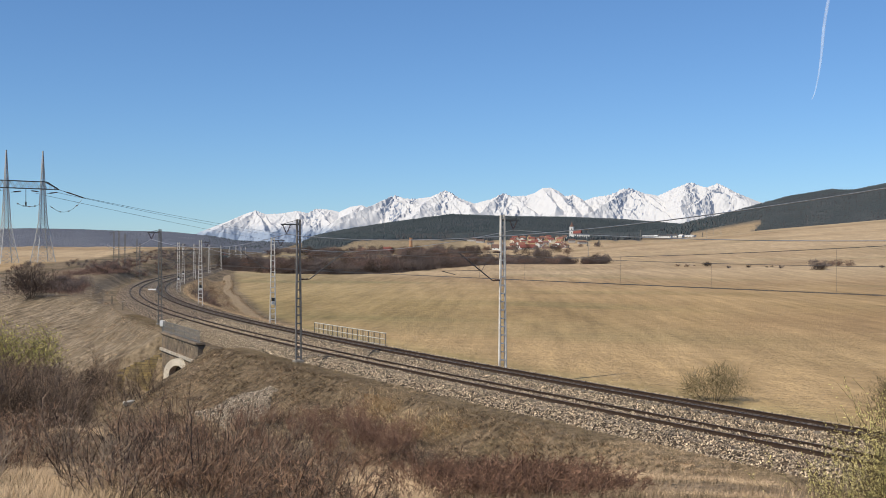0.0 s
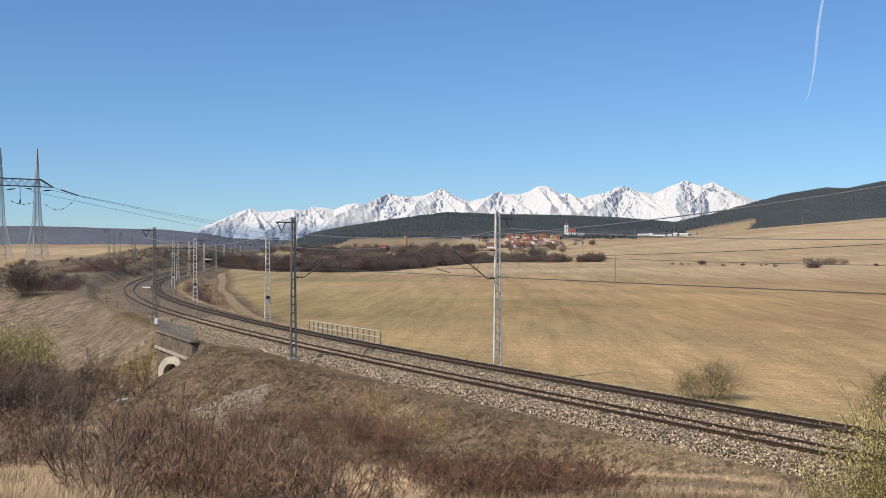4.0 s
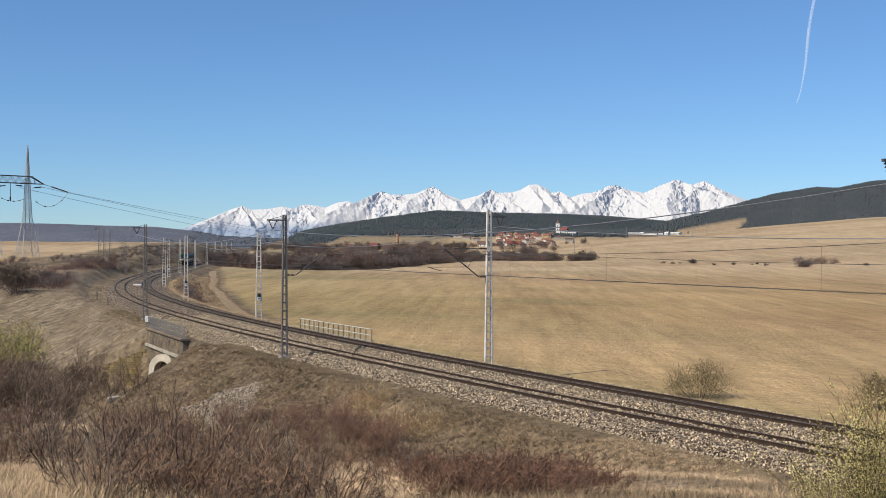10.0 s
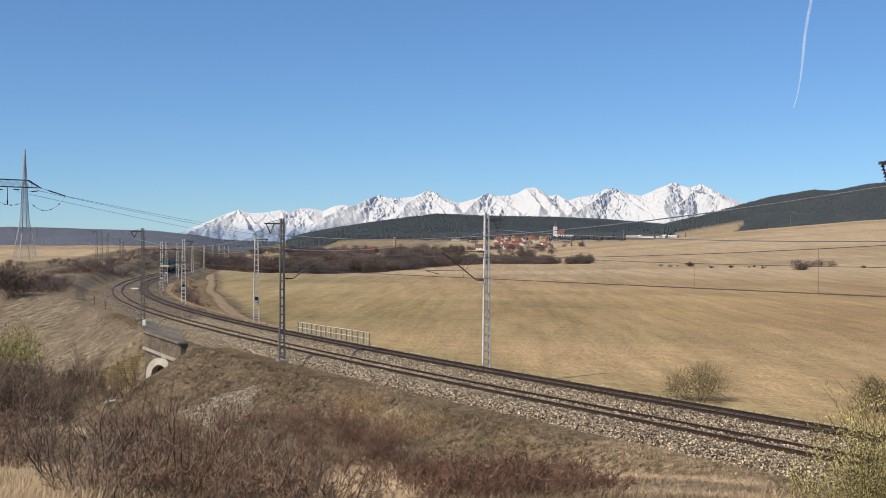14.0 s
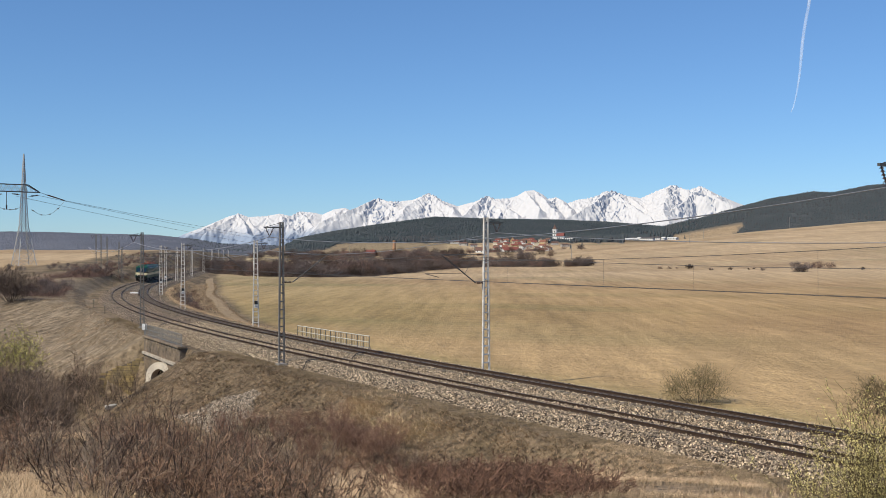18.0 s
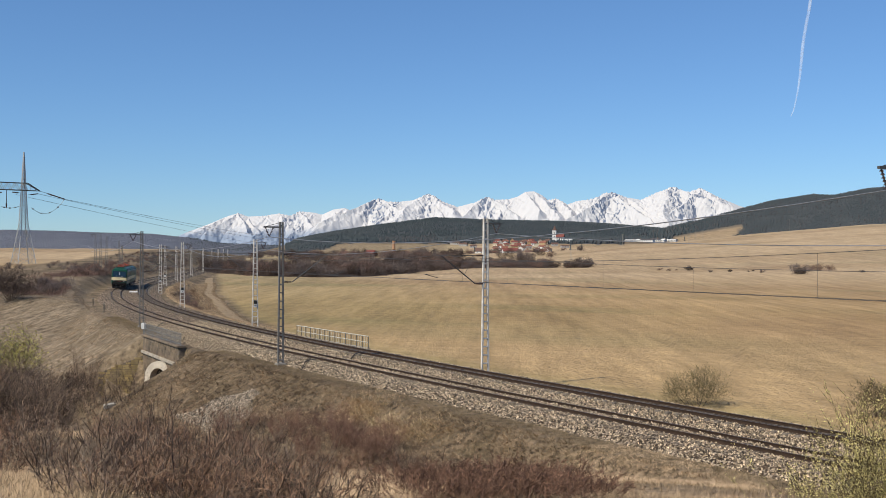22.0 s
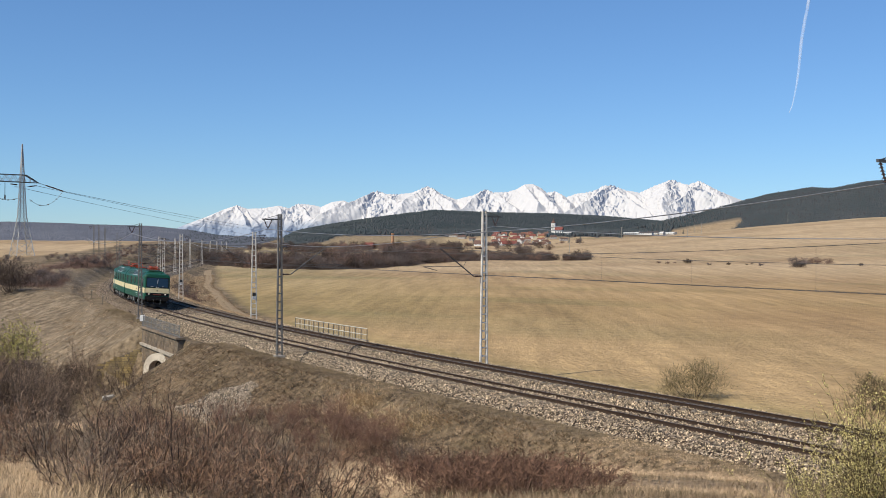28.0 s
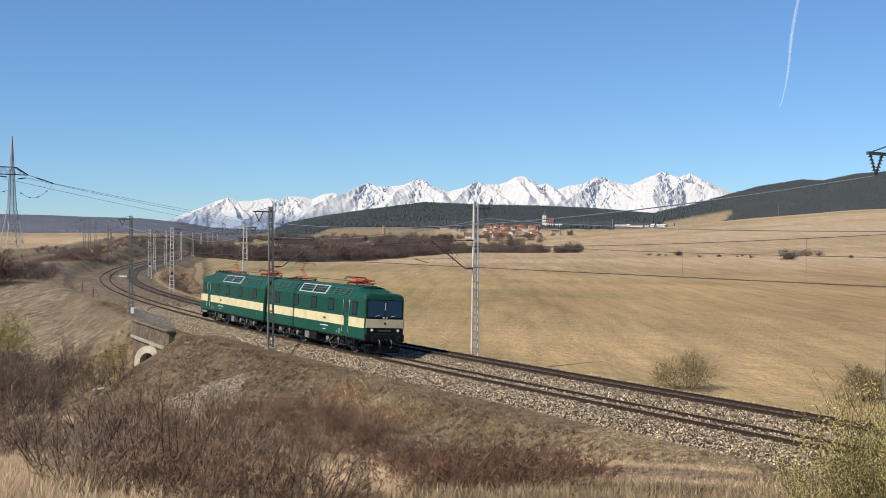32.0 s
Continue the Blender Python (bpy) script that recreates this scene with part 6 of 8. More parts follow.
# ---- loose stones ----
M_BLACKRUBBER = mat("black_rubber", (0.018, 0.016, 0.015), (0.03, 0.027, 0.024), 5, 0.7)
M_HEAP = mat("pale_broken_stone", (0.50, 0.41, 0.31), (0.10, 0.078, 0.058), 9.0, 0.9, 0, 0.0, random_tone=0.9, coords="World", loose=True)
def stones(name, xs, ys, zs, size, material, label, seed):
    rs = np.random.RandomState(seed)
    n = len(xs)
    base = np.array([(1, 0.5, -0.3), (-0.7, 0.9, -0.3), (-1, -0.5, -0.3), (0.7, -0.9, -0.3), (0.55, 0.1, 0.85), (-0.5, 0.0, 1.0)], float)
    v = base[None] * rs.uniform(0.65, 1.3, (n, 6, 1)) * (size * rs.uniform(0.5, 1.3, n))[:, None, None]
    a = rs.uniform(0, 2 * math.pi, n)
    ca, sa = np.cos(a)[:, None], np.sin(a)[:, None]
    vx, vy = v[..., 0] * ca - v[..., 1] * sa, v[..., 0] * sa + v[..., 1] * ca
    tilt = rs.uniform(-0.6, 0.6, n)[:, None]
    vz = v[..., 2] + vx * np.sin(tilt)
    pts = np.stack([vx + xs[:, None], vy + ys[:, None], vz + zs[:, None]], -1).reshape(-1, 3)
    tri = np.array([(0, 1, 5), (0, 5, 4), (1, 2, 5), (2, 3, 4), (2, 4, 5), (3, 0, 4)])
    f = (np.arange(n)[:, None, None] * 6 + tri[None]).reshape(-1, 3)
    me = bpy.data.meshes.new(name)
    me.from_pydata(pts.tolist(), [], f.tolist())
    me.materials.append(material)
    me.update()
    return tagged(new(name, me), label, "stones", kind="stuff")


def on_bed(n, s0, s1, bands, seed):
    rs = np.random.RandomState(seed)
    s = rs.uniform(s0, s1, n)
    pick = rs.randint(0, len(bands), n)
    lo, hi = np.array([b[0] for b in bands])[pick], np.array([b[1] for b in bands])[pick]
    o = lo + (hi - lo) * rs.random(n)
    z = np.interp(o, [p[0] for p in bed], [p[1] for p in bed])
    h = heading(s)
    return np.interp(s, TS, TX) + o * np.cos(h), np.interp(s, TS, TY) + o * np.sin(h), z + rs.uniform(-0.01, 0.04, n)


BANDS = [(-3.9, -2.35), (-3.9, -2.35), (-2.5, -0.85), (-0.65, 0.65), (0.85, 2.2), (2.2, SPACING - 0.85), (2.0, SPACING - 0.85), (SPACING + 0.85, SPACING + 3.5)]
x, y, z = on_bed(66000, -84, 6, BANDS, 1)
stones("ballast_stones", x, y, z, 0.041, M_STONE, "crushed stones of the track bed", 401)
x, y, z = on_bed(19000, 6, 105, BANDS, 2)
stones("ballast_stones", x, y, z, 0.055, M_FARSTONE, "crushed stones of the track bed", 402)
rs = np.random.RandomState(9)
s, o = rs.uniform(-50, -35, 34000), -rs.uniform(5.5, 10.2, 34000)
keep = abs(s + 41.8) < 0.8 + (-o - 6.3) * 1.35 + 0.4 * np.sin(o * 3)
keep &= (o < -6.3) & (o > -9.8) & (wobble(s, o, 1.3, 2.0) > -0.85)
h = heading(s[keep])
x, y = np.interp(s[keep], TS, TX) + o[keep] * np.cos(h), np.interp(s[keep], TS, TY) + o[keep] * np.sin(h)
stones("stone_heap", x, y, land(x, y)[0] + 0.02, 0.075, M_HEAP, "pale tipped stones spread down the bank", 403)
# dark cables that loop from the shoulder to a rail
for way in (((-41.3, -3.0, -0.42), (-40.8, -2.5, 0.05), (-40.0, -1.8, 0.06), (-38.9, -0.85, -0.05)), ((-38.0, 2.0, -0.34), (-37.7, 2.5, 0.02), (-37.2, 3.0, 0.06), (-36.4, 3.6, -0.05)), ((-2.1, -3.1, -0.4), (-1.3, -2.5, 0.08), (-0.4, -2.0, 0.12), (0.8, -1.3, -0.02))):
    tagged(part("bond_cable", Mesh().tube([on_line(*q) for q in way], 0.034, 6), M_BLACKRUBBER, None), "dark cable looped from the stones to a rail", "cable", "cables at the rails")
# cut pale branches lying in the grass
for x, y, a, ln in ((2.6, 39.5, 30, 0.6), (-1.2, 43.0, 70, 0.5)):
    z = height(x, y) + 0.12
    dx, dy = math.cos(radians(a)) * ln / 2, math.sin(radians(a)) * ln / 2
    tagged(part("cut_branch", Mesh().tube([(x - dx, y - dy, z - 0.08), (x, y, z), (x + dx, y + dy, z + 0.05)], [0.03, 0.04, 0.03], 6), M_PALECONC, None), "pale cut branch lying in the grass", "branch")


# ---- worn farm track inside the bend ----
def farm_track():
    m = Mesh()
    rings = []
    for s in np.arange(22, 260, 1.5):
        o = float(np.interp(s, FARM_S, FARM_O))
        row = []
        for d in (-1.1, -0.8, -0.4, 0.4, 0.8, 1.1):
            p = on_line(s, o + d + 0.12 * math.sin(s / 9))
            row.append(Vector((p.x, p.y, height(p.x, p.y) + (0.02 if abs(d) == 1.1 else 0.07 if abs(d) == 0.4 else 0.04))))
        rings.append(row)
    m.loft(rings, closed=False, caps=False)
    tagged(part("farm_track", m, mat("worn_pale_track", (0.39, 0.275, 0.15), (0.27, 0.19, 0.1), 0.9, 0.95, 0, 0.3, c=(0.24, 0.17, 0.095), scale2=0.3, mix2=0.5, coords="World"), None, smooth=True), "worn pale farm track through dry grass", "track", kind="structure")


farm_track()
ss, oo = rs.uniform(-5, 190, 6500), rs.random(6500)
lim = np.interp(ss, FARM_S, FARM_O) - 1.0
pts = [on_line(a, SPACING + 4.2 + (l - SPACING - 4.2) * b) for a, b, l in zip(ss, oo, lim)]
grass("verge_grass", np.array([p.x for p in pts]), np.array([p.y for p in pts]), 7, 0.32, 0.2, M_BROWNGRASS, "withered grass inside the bend", 305)
pale = rs.random(len(pts)) < 0.35
grass("verge_grass", np.array([p.x for p in pts])[pale], np.array([p.y for p in pts])[pale], 8, 0.28, 0.3, M_STRAW, "pale straw inside the bend", 316)

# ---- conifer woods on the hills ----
# blue distance haze is mixed into the conifer and ridge-wood colours
M_CONIFER = mat("hazed_conifer", (0.066, 0.085, 0.092), (0.092, 0.106, 0.113), 0.008, 0.9, random_tone=0.12, coords="World", spec=0.1)
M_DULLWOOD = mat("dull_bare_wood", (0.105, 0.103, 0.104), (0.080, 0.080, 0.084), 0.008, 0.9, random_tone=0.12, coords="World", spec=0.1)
M_HAZEWOOD = mat("hazed_ridge_wood", (0.195, 0.202, 0.236), (0.148, 0.158, 0.194), 0.008, 0.9, random_tone=0.12, coords="World", spec=0.1)


def forest(name, n, x_range, dist, spread, tall, table, material, label, seed, pointed=True):
    """Many small trees joined, standing on a far hill; denser towards its top."""
    rs = np.random.RandomState(seed)
    y = dist + rs.uniform(-spread, spread * 0.25, n)
    xb = rs.uniform(x_range[0], x_range[1], n)
    x = (xb - 784) / 1900 * y
    z, crop, wooded, s, o = land(x, y)
    ok = wooded > 0.5
    x, y, z = x[ok], y[ok], z[ok]
    n = len(x)
    h = tall * rs.uniform(0.6, 1.25, n)
    w = h * (0.30 if pointed else 0.40) * rs.uniform(0.8, 1.3, n)
    k = 3
    ang = np.arange(k) * 2 * math.pi / k
    v = np.empty((n, 2 * k + 1, 3))
    for i in range(k):
        wob = rs.uniform(0.75, 1.25, n)
        v[:, i] = np.column_stack([x + np.cos(ang[i]) * w * 0.8 * wob, y + np.sin(ang[i]) * w * 0.8 * wob, z - 0.5])
        lift_ = 0.35 if pointed else 0.6
        v[:, k + i] = np.column_stack([x + np.cos(ang[i]) * w * wob * (0.85 if pointed else 1.0), y + np.sin(ang[i]) * w * wob, z + h * lift_ * rs.uniform(0.9, 1.1, n)])
    v[:, 2 * k] = np.column_stack([x + rs.normal(0, 0.3, n), y, z + h])
    tri = []
    for i in range(k):
        j = (i + 1) % k
        tri += [(i, j, k + j), (i, k + j, k + i), (k + i, k + j, 2 * k)]
    f = (np.arange(n)[:, None, None] * (2 * k + 1) + np.array(tri)[None]).reshape(-1, 3)
    me = bpy.data.meshes.new(name)
    me.from_pydata(v.reshape(-1, 3).tolist(), [], f.tolist())
    me.polygons.foreach_set("use_smooth", [True] * len(me.polygons))
    me.materials.append(material)
    me.update()
    return tagged(new(name, me), label, "forest", kind="stuff")


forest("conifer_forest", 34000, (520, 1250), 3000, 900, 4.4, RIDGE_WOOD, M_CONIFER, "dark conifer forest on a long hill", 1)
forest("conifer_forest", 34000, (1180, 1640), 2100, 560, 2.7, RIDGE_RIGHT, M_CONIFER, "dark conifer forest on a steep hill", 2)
forest("bare_forest", 20000, (-60, 640), 3700, 1000, 1.6, RIDGE_LEFT, M_HAZEWOOD, "bare wood on a far ridge, blue haze put in its colour", 3, False)
forest("bare_forest", 9000, (-60, 560), 3300, 700, 2.4, RIDGE_LEFT, M_HAZEWOOD, "bare wood low on a far ridge, blue haze put in its colour", 8, False)
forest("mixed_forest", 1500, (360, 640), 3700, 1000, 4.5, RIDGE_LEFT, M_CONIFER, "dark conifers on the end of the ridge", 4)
forest("conifer_forest", 8000, (535, 820), 2120, 690, 3.8, RIDGE_WOOD, M_CONIFER, "dark conifers down to the meadow", 9)
forest("mixed_forest", 7000, (800, 1260), 2250, 540, 5.5, RIDGE_WOOD, M_CONIFER, "conifers and bare trees behind the village", 6)
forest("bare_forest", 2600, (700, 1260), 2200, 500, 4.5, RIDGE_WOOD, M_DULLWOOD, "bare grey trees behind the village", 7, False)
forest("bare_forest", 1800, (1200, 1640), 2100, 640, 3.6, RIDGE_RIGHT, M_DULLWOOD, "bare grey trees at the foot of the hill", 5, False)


# ---- village across the valley ----
M_WALLS = [mat("plaster_" + w, c, tuple(x * 0.85 for x in c), 0.5, 0.9) for w, c in (("white", (0.78, 0.76, 0.72)), ("cream", (0.66, 0.58, 0.44)), ("grey", (0.42, 0.39, 0.36)), ("ochre", (0.55, 0.38, 0.20)))]
M_ROOFS = [mat("roof_" + w, c, tuple(x * 0.75 for x in c), 0.8, 0.85) for w, c in (("red", (0.25, 0.075, 0.058)), ("orange", (0.30, 0.125, 0.085)), ("brown", (0.17, 0.095, 0.07)), ("dark", (0.10, 0.09, 0.09)))]
M_BRICK = mat("chimney_brick", (0.50, 0.29, 0.16), (0.40, 0.22, 0.12), 2, 0.9, c=(0.30, 0.18, 0.11), scale2=0.4)


def house(x, y, w, d, eaves, ridge_, turn, wall, roof, label, group="village houses", name="house"):
    t = thing(name, pose(x, y, height(x, y), 0, 0, turn), label, "house", group)
    part("wall", Mesh().box((0, 0, eaves / 2 - 0.6), (w, d, eaves + 1.2)), wall, t)
    ov = 0.5
    r = Mesh()
    prof = [(-d / 2 - ov, eaves - 0.3), (0, ridge_), (d / 2 + ov, eaves - 0.3), (d / 2 + ov, eaves - 0.05), (0, ridge_ + 0.3), (-d / 2 - ov, eaves - 0.05)]
    r.loft([[Vector((xx, a, b)) for a, b in prof] for xx in (-w / 2 - ov, w / 2 + ov)])
    part("roof", r, roof, t)
    for e in (-1, 1):
        g = Mesh()
        g.add([(e * w / 2 - e * 0.15, -d / 2, eaves - 0.3), (e * w / 2 - e * 0.15, d / 2, eaves - 0.3), (e * w / 2 - e * 0.15, 0, ridge_), (e * w / 2, -d / 2, eaves - 0.3), (e * w / 2, d / 2, eaves - 0.3), (e * w / 2, 0, ridge_)], [(0, 1, 2), (5, 4, 3), (0, 3, 4, 1), (1, 4, 5, 2), (2, 5, 3, 0)])
        part("gable", g, wall, t)
    n = max(2, int(w / 3.2))
    for k in range(n):
        xx = -w / 2 + (k + 0.5) * w / n
        for e in (-1, 1):
            win = part("window", Mesh().box((xx, e * (d / 2 + 0.01), eaves * 0.55), (1.1, 0.08, 1.3)), M_WHITE, t)
            part("pane", Mesh().box((xx, e * (d / 2 + 0.05), eaves * 0.55), (0.9, 0.06, 1.1)), M_PANE, win)
    part("chimney", Mesh().box((w * 0.2, 0.6, ridge_ + 0.4), (0.7, 0.7, 1.8)), M_BRICK, t)
    return t


M_PANE = mat("dim_window_glass", (0.03, 0.04, 0.05), (0.05, 0.06, 0.07), 1, 0.15)
rnd = random.Random(77)


def at_view(xb, r):
    return (xb - 784) / 1900 * r, r


spots = []
for k in range(62):
    for _ in range(20):
        xb, r = rnd.uniform(902, 1000), rnd.uniform(1330, 1760)
        x, y = at_view(xb, r)
        if all(abs(x - a) + abs(y - b) > 17 for a, b in spots):
            break
    spots.append((x, y))
    wi = rnd.choices(range(4), (6, 4, 1, 1))[0]
    ro = rnd.choices(range(4), (5, 5, 2, 1))[0]
    house(x, y, rnd.uniform(7, 10), rnd.uniform(6, 7.5), rnd.uniform(3.8, 5.2), rnd.uniform(5.8, 7.4), rnd.choice((0, 20, 90, 75, -30)), M_WALLS[wi], M_ROOFS[ro], "village house with a %s roof" % ("red", "orange-red tiled", "brown", "dark")[ro])
for xb, r, w in ((835, 1700, 14), (850, 1650, 12), (868, 1600, 10), (880, 1500, 14), (1148, 1790, 13), (1163, 1800, 9), (1177, 1785, 15), (1192, 1800, 10), (1206, 1790, 8), (1221, 1800, 12), (1034, 1790, 17), (1012, 1650, 10), (1030, 1600, 12), (1000, 1500, 10)):
    x, y = at_view(xb, r)
    low = rnd.uniform(2.2, 3.6) if xb > 1040 else 3.6
    house(x, y, w * (rnd.uniform(0.7, 1.7) if xb > 1040 else 1.0), 8, low, low + rnd.uniform(0.8, 1.8), rnd.choice((-48, -35, -20, 5)) if xb > 1040 else rnd.choice((0, 10, -15)), M_WALLS[0 if xb > 1030 else 2], (M_WALLS[0], M_ROOFS[3], M_WALLS[0])[int(xb) % 3] if xb > 1030 else M_ROOFS[2], "pale farm building with a low roof", "farm buildings", "farm_building")
for xb, r, w, h in ((686, 900, 7, 4.2), (933, 1180, 17, 5.5), (944, 1190, 9, 4.5), (970, 1200, 12, 3.5), (988, 1210, 8, 3.4), (640, 900, 6, 3.2), (716, 930, 6, 3.0), (745, 980, 7, 3.0), (880, 1150, 9, 4.0)):
    x, y = at_view(xb, r)
    red = xb in (686, 933)
    house(x, y, w, 7, h * 0.6, h + 1.0, rnd.choice((0, 12, -20)), M_ROOFS[0] if xb == 686 else M_WALLS[rnd.choice((0, 2))], M_ROOFS[0] if red else M_ROOFS[2], "red-roofed barn behind the hedges" if red else "small house behind the hedges", "houses behind the hedges", "house")


def church():
    x, y = at_view(1012, 1800)
    t = thing("church", pose(x, y, height(x, y), 0, 0, -22), "white village church with a tower and red roof", "church")
    part("tower", Mesh().box((0, 0, 8), (6.5, 6.5, 22)), M_WALLS[0], t, bevel=0.1)
    part("cornice", Mesh().box((0, 0, 18.6), (7.3, 7.3, 0.8)), M_WALLS[0], t)
    part("spire", Mesh().tube([(0, 0, 19), (0, 0, 21.2), (0, 0, 23.0), (0, 0, 24.2), (0, 0, 27.0)], [4.2, 3.4, 1.6, 1.7, 0.1], 8), M_ROOFS[2], t, "dark red onion spire")
    for z in (9.0, 15.0):
        part("tower_window", Mesh().box((0, -3.28, z), (1.3, 0.1, 2.4)), M_PANE, t)
    part("nave", Mesh().box((9.5, 0, 3.5), (13, 10, 9)), M_WALLS[0], t)
    r = Mesh()
    r.loft([[Vector((xx, a, b)) for a, b in ((-5.8, 7.6), (0, 13), (5.8, 7.6), (5.8, 8.0), (0, 13.5), (-5.8, 8.0))] for xx in (3.2, 16.6)])
    part("nave_roof", r, M_ROOFS[0], t, "red nave roof")
    for k in range(3):
        part("nave_window", Mesh().box((5.5 + k * 4.0, -5.05, 4.2), (1.2, 0.1, 3.0)), M_PANE, t)


church()


def brick_chimney():
    x, y = at_view(727, 980)
    z = height(x, y)
    t = thing("factory_chimney", pose(x, y, z), "tall slim brick chimney behind the hedges", "chimney")
    top = 7.2 + (441 - 421) / 1900 * 980 - z
    part("shaft", Mesh().tube([(0, 0, -1), (0, 0, top)], [1.8, 1.25], 14), M_BRICK, t)
    part("rim", Mesh().tube([(0, 0, top - 0.9), (0, 0, top)], [1.5, 1.5], 14), M_BRICK, t)
    part("base", Mesh().box((0, 0, 1.2), (4.4, 4.4, 4.0)), M_BRICK, t)


brick_chimney()


def pole(xb, r, high, name="power_pole", arm=True):
    x, y = at_view(xb, r)
    t = thing(name, pose(x, y, height(x, y)), "thin pale power pole in the distance", "pole", "far power poles")
    part("shaft", Mesh().tube([(0, 0, -0.5), (0, 0, high)], [0.22, 0.14], 6), M_CONCRETE, t)
    if arm:
        part("crossarm", Mesh().box((0, 0, high - 0.8), (3.0, 0.16, 0.16)), M_CONCRETE, t)
    return t


for xb, r, h in ((1041, 640, 8.5), (1251, 800, 7.5), (1276, 900, 9), (1133, 1050, 12), (1430, 1700, 34), (690, 2600, 42), (681, 2620, 40), (1263, 1600, 22), (1212, 1500, 14), (648, 1200, 13)):
    pole(xb, r, h)

# dark trees among the houses and along the valley


def spruce(x, y, high, rnd_):
    t = thing("spruce", pose(x, y, height(x, y), 0, 0, rnd_.uniform(0, 360)), "dark green spruce among the houses", "tree", "spruces in the village")
    part("trunk", Mesh().tube([(0, 0, -0.3), (0, 0, high * 0.9)], [0.25, 0.05], 6), M_TWIG_DARK, t)
    c = Mesh()
    n = 9
    for k in range(n):
        z0 = high * (0.12 + 0.86 * k / n)
        rad = high * 0.2 * (1 - k / n) + 0.2
        for q in range(9):
            a = 2 * math.pi * q / 9 + k
            rr = rad * rnd_.uniform(0.7, 1.2)
            a2 = a + 0.35
            c.add([(0, 0, z0 + high * 0.14), (rr * math.cos(a), rr * math.sin(a), z0), (rr * math.cos(a2), rr * math.sin(a2), z0 + 0.1)], [(0, 1, 2)])
    tagged(part("crown", c, M_CONIFER, t, fix=False), kind="stuff")


for xb, r, h in ((938, 1320, 14), (941, 1330, 12), (1243, 1600, 16), (770, 1300, 10), (784, 1320, 11), (788, 1310, 9), (1040, 1500, 12), (1060, 1550, 13), (870, 1500, 9), (910, 1400, 10), (990, 1450, 9)):
    x, y = at_view(xb, r)
    spruce(x, y, h, rnd)
for k in range(75):
    xb, r = rnd.uniform(540, 860), rnd.uniform(560, 980)
    x, y = at_view(xb, r)
    plant(rnd.choice(K_BELT), "valley_tree", x, y, rnd.uniform(1.1, 1.7), "bare brown tree in the valley", "tree", "bare trees in the valley", rnd, rnd.uniform(0.9, 1.2))
for k in range(80):
    xb, r = rnd.uniform(470, 1060), rnd.uniform(620, 1500)
    x, y = at_view(xb, r)
    plant(rnd.choice(K_BELT), "valley_tree", x, y, rnd.uniform(1.0, 1.7), "bare brown tree in the valley", "tree", "bare trees in the valley", rnd, rnd.uniform(0.8, 1.1))
for k in range(26):
    xb, r = rnd.uniform(1240, 1420), rnd.uniform(1450, 1600)
    x, y = at_view(xb, r)
    plant(rnd.choice(K_BELT), "valley_tree", x, y, rnd.uniform(1.0, 1.8), "bare brown tree at the wood's edge", "tree", "bare trees in the valley", rnd, rnd.uniform(0.8, 1.0))


# ---- vapour trail ----
def vapour_trail():
    m = bpy.data.materials.new("thin_vapour")
    m.use_nodes = True
    n, l = m.node_tree.nodes, m.node_tree.links
    p = n["Principled BSDF"]
    p.inputs["Base Color"].default_value, p.inputs["Roughness"].default_value = (0.92, 0.94, 0.97, 1), 1.0
    t = n.new("ShaderNodeTexNoise")
    t.inputs["Scale"].default_value = 0.02
    tc = n.new("ShaderNodeTexCoord")
    l.new(tc.outputs["Object"], t.inputs["Vector"])
    mr = n.new("ShaderNodeMapRange")
    mr.inputs["From Min"].default_value, mr.inputs["From Max"].default_value = 0.3, 0.7
    mr.inputs["To Min"].default_value, mr.inputs["To Max"].default_value = 0.07, 0.22
    l.new(t.outputs["Fac"], mr.inputs["Value"])
    l.new(mr.outputs["Result"], p.inputs["Alpha"])
    d = 4600.0
    pts, rad = [], []
    for k in range(25):
        u = k / 24
        xb = 1437 + 12 * u + 23 * u ** 0.55 + 3 * math.sin(u * 9) * u
        yb = 176 - 236 * u
        pts.append(Vector(((xb - 784) * d / 1900, 0, (441 - yb) * d / 1900)))
        rad.append(2.0 + 5.0 * min(1, u * 2.2))
    ob = part("vapour_trail", Mesh().tube(pts, rad, 8), m, None, smooth=True)
    ob.matrix_basis = pose(0, d, 7.2)
    return tagged(ob, "white vapour trail in the blue sky", "vapour trail", kind="structure")


trail = vapour_trail()

# ---- locomotive in two coupled sections ----
def glass_material():
    m = bpy.data.materials.new("dark_window_glass")
    m.use_nodes = True
    p = m.node_tree.nodes["Principled BSDF"]
    p.inputs["Base Color"].default_value = (0.012, 0.028, 0.045, 1)
    p.inputs["Roughness"].default_value, p.inputs["Specular IOR Level"].default_value = 0.04, 0.6
    return m


M_GREEN = mat("dark_green_paint", (0.006, 0.074, 0.044), (0.009, 0.090, 0.052), 1.5, 0.42, 0, 0.02, 3, c=(0.020, 0.068, 0.034), scale2=0.9, mix2=0.45, spec=0.3)
M_ROOFGREEN = mat("dull_green_roof_paint", (0.012, 0.070, 0.042), (0.022, 0.082, 0.052), 2, 0.6, 0, 0.05, 6, c=(0.03, 0.05, 0.04), scale2=1.1, mix2=0.6)
M_CREAM = mat("cream_paint", (0.87, 0.75, 0.44), (0.81, 0.69, 0.40), 1.5, 0.38, 0, 0.02, 3, c=(0.60, 0.50, 0.29), scale2=1.3, mix2=0.5)
M_BLACK = mat("black_underframe", (0.007, 0.0065, 0.0065), (0.018, 0.016, 0.014), 4, 0.65, 0.0, 0.15, spec=0.2)
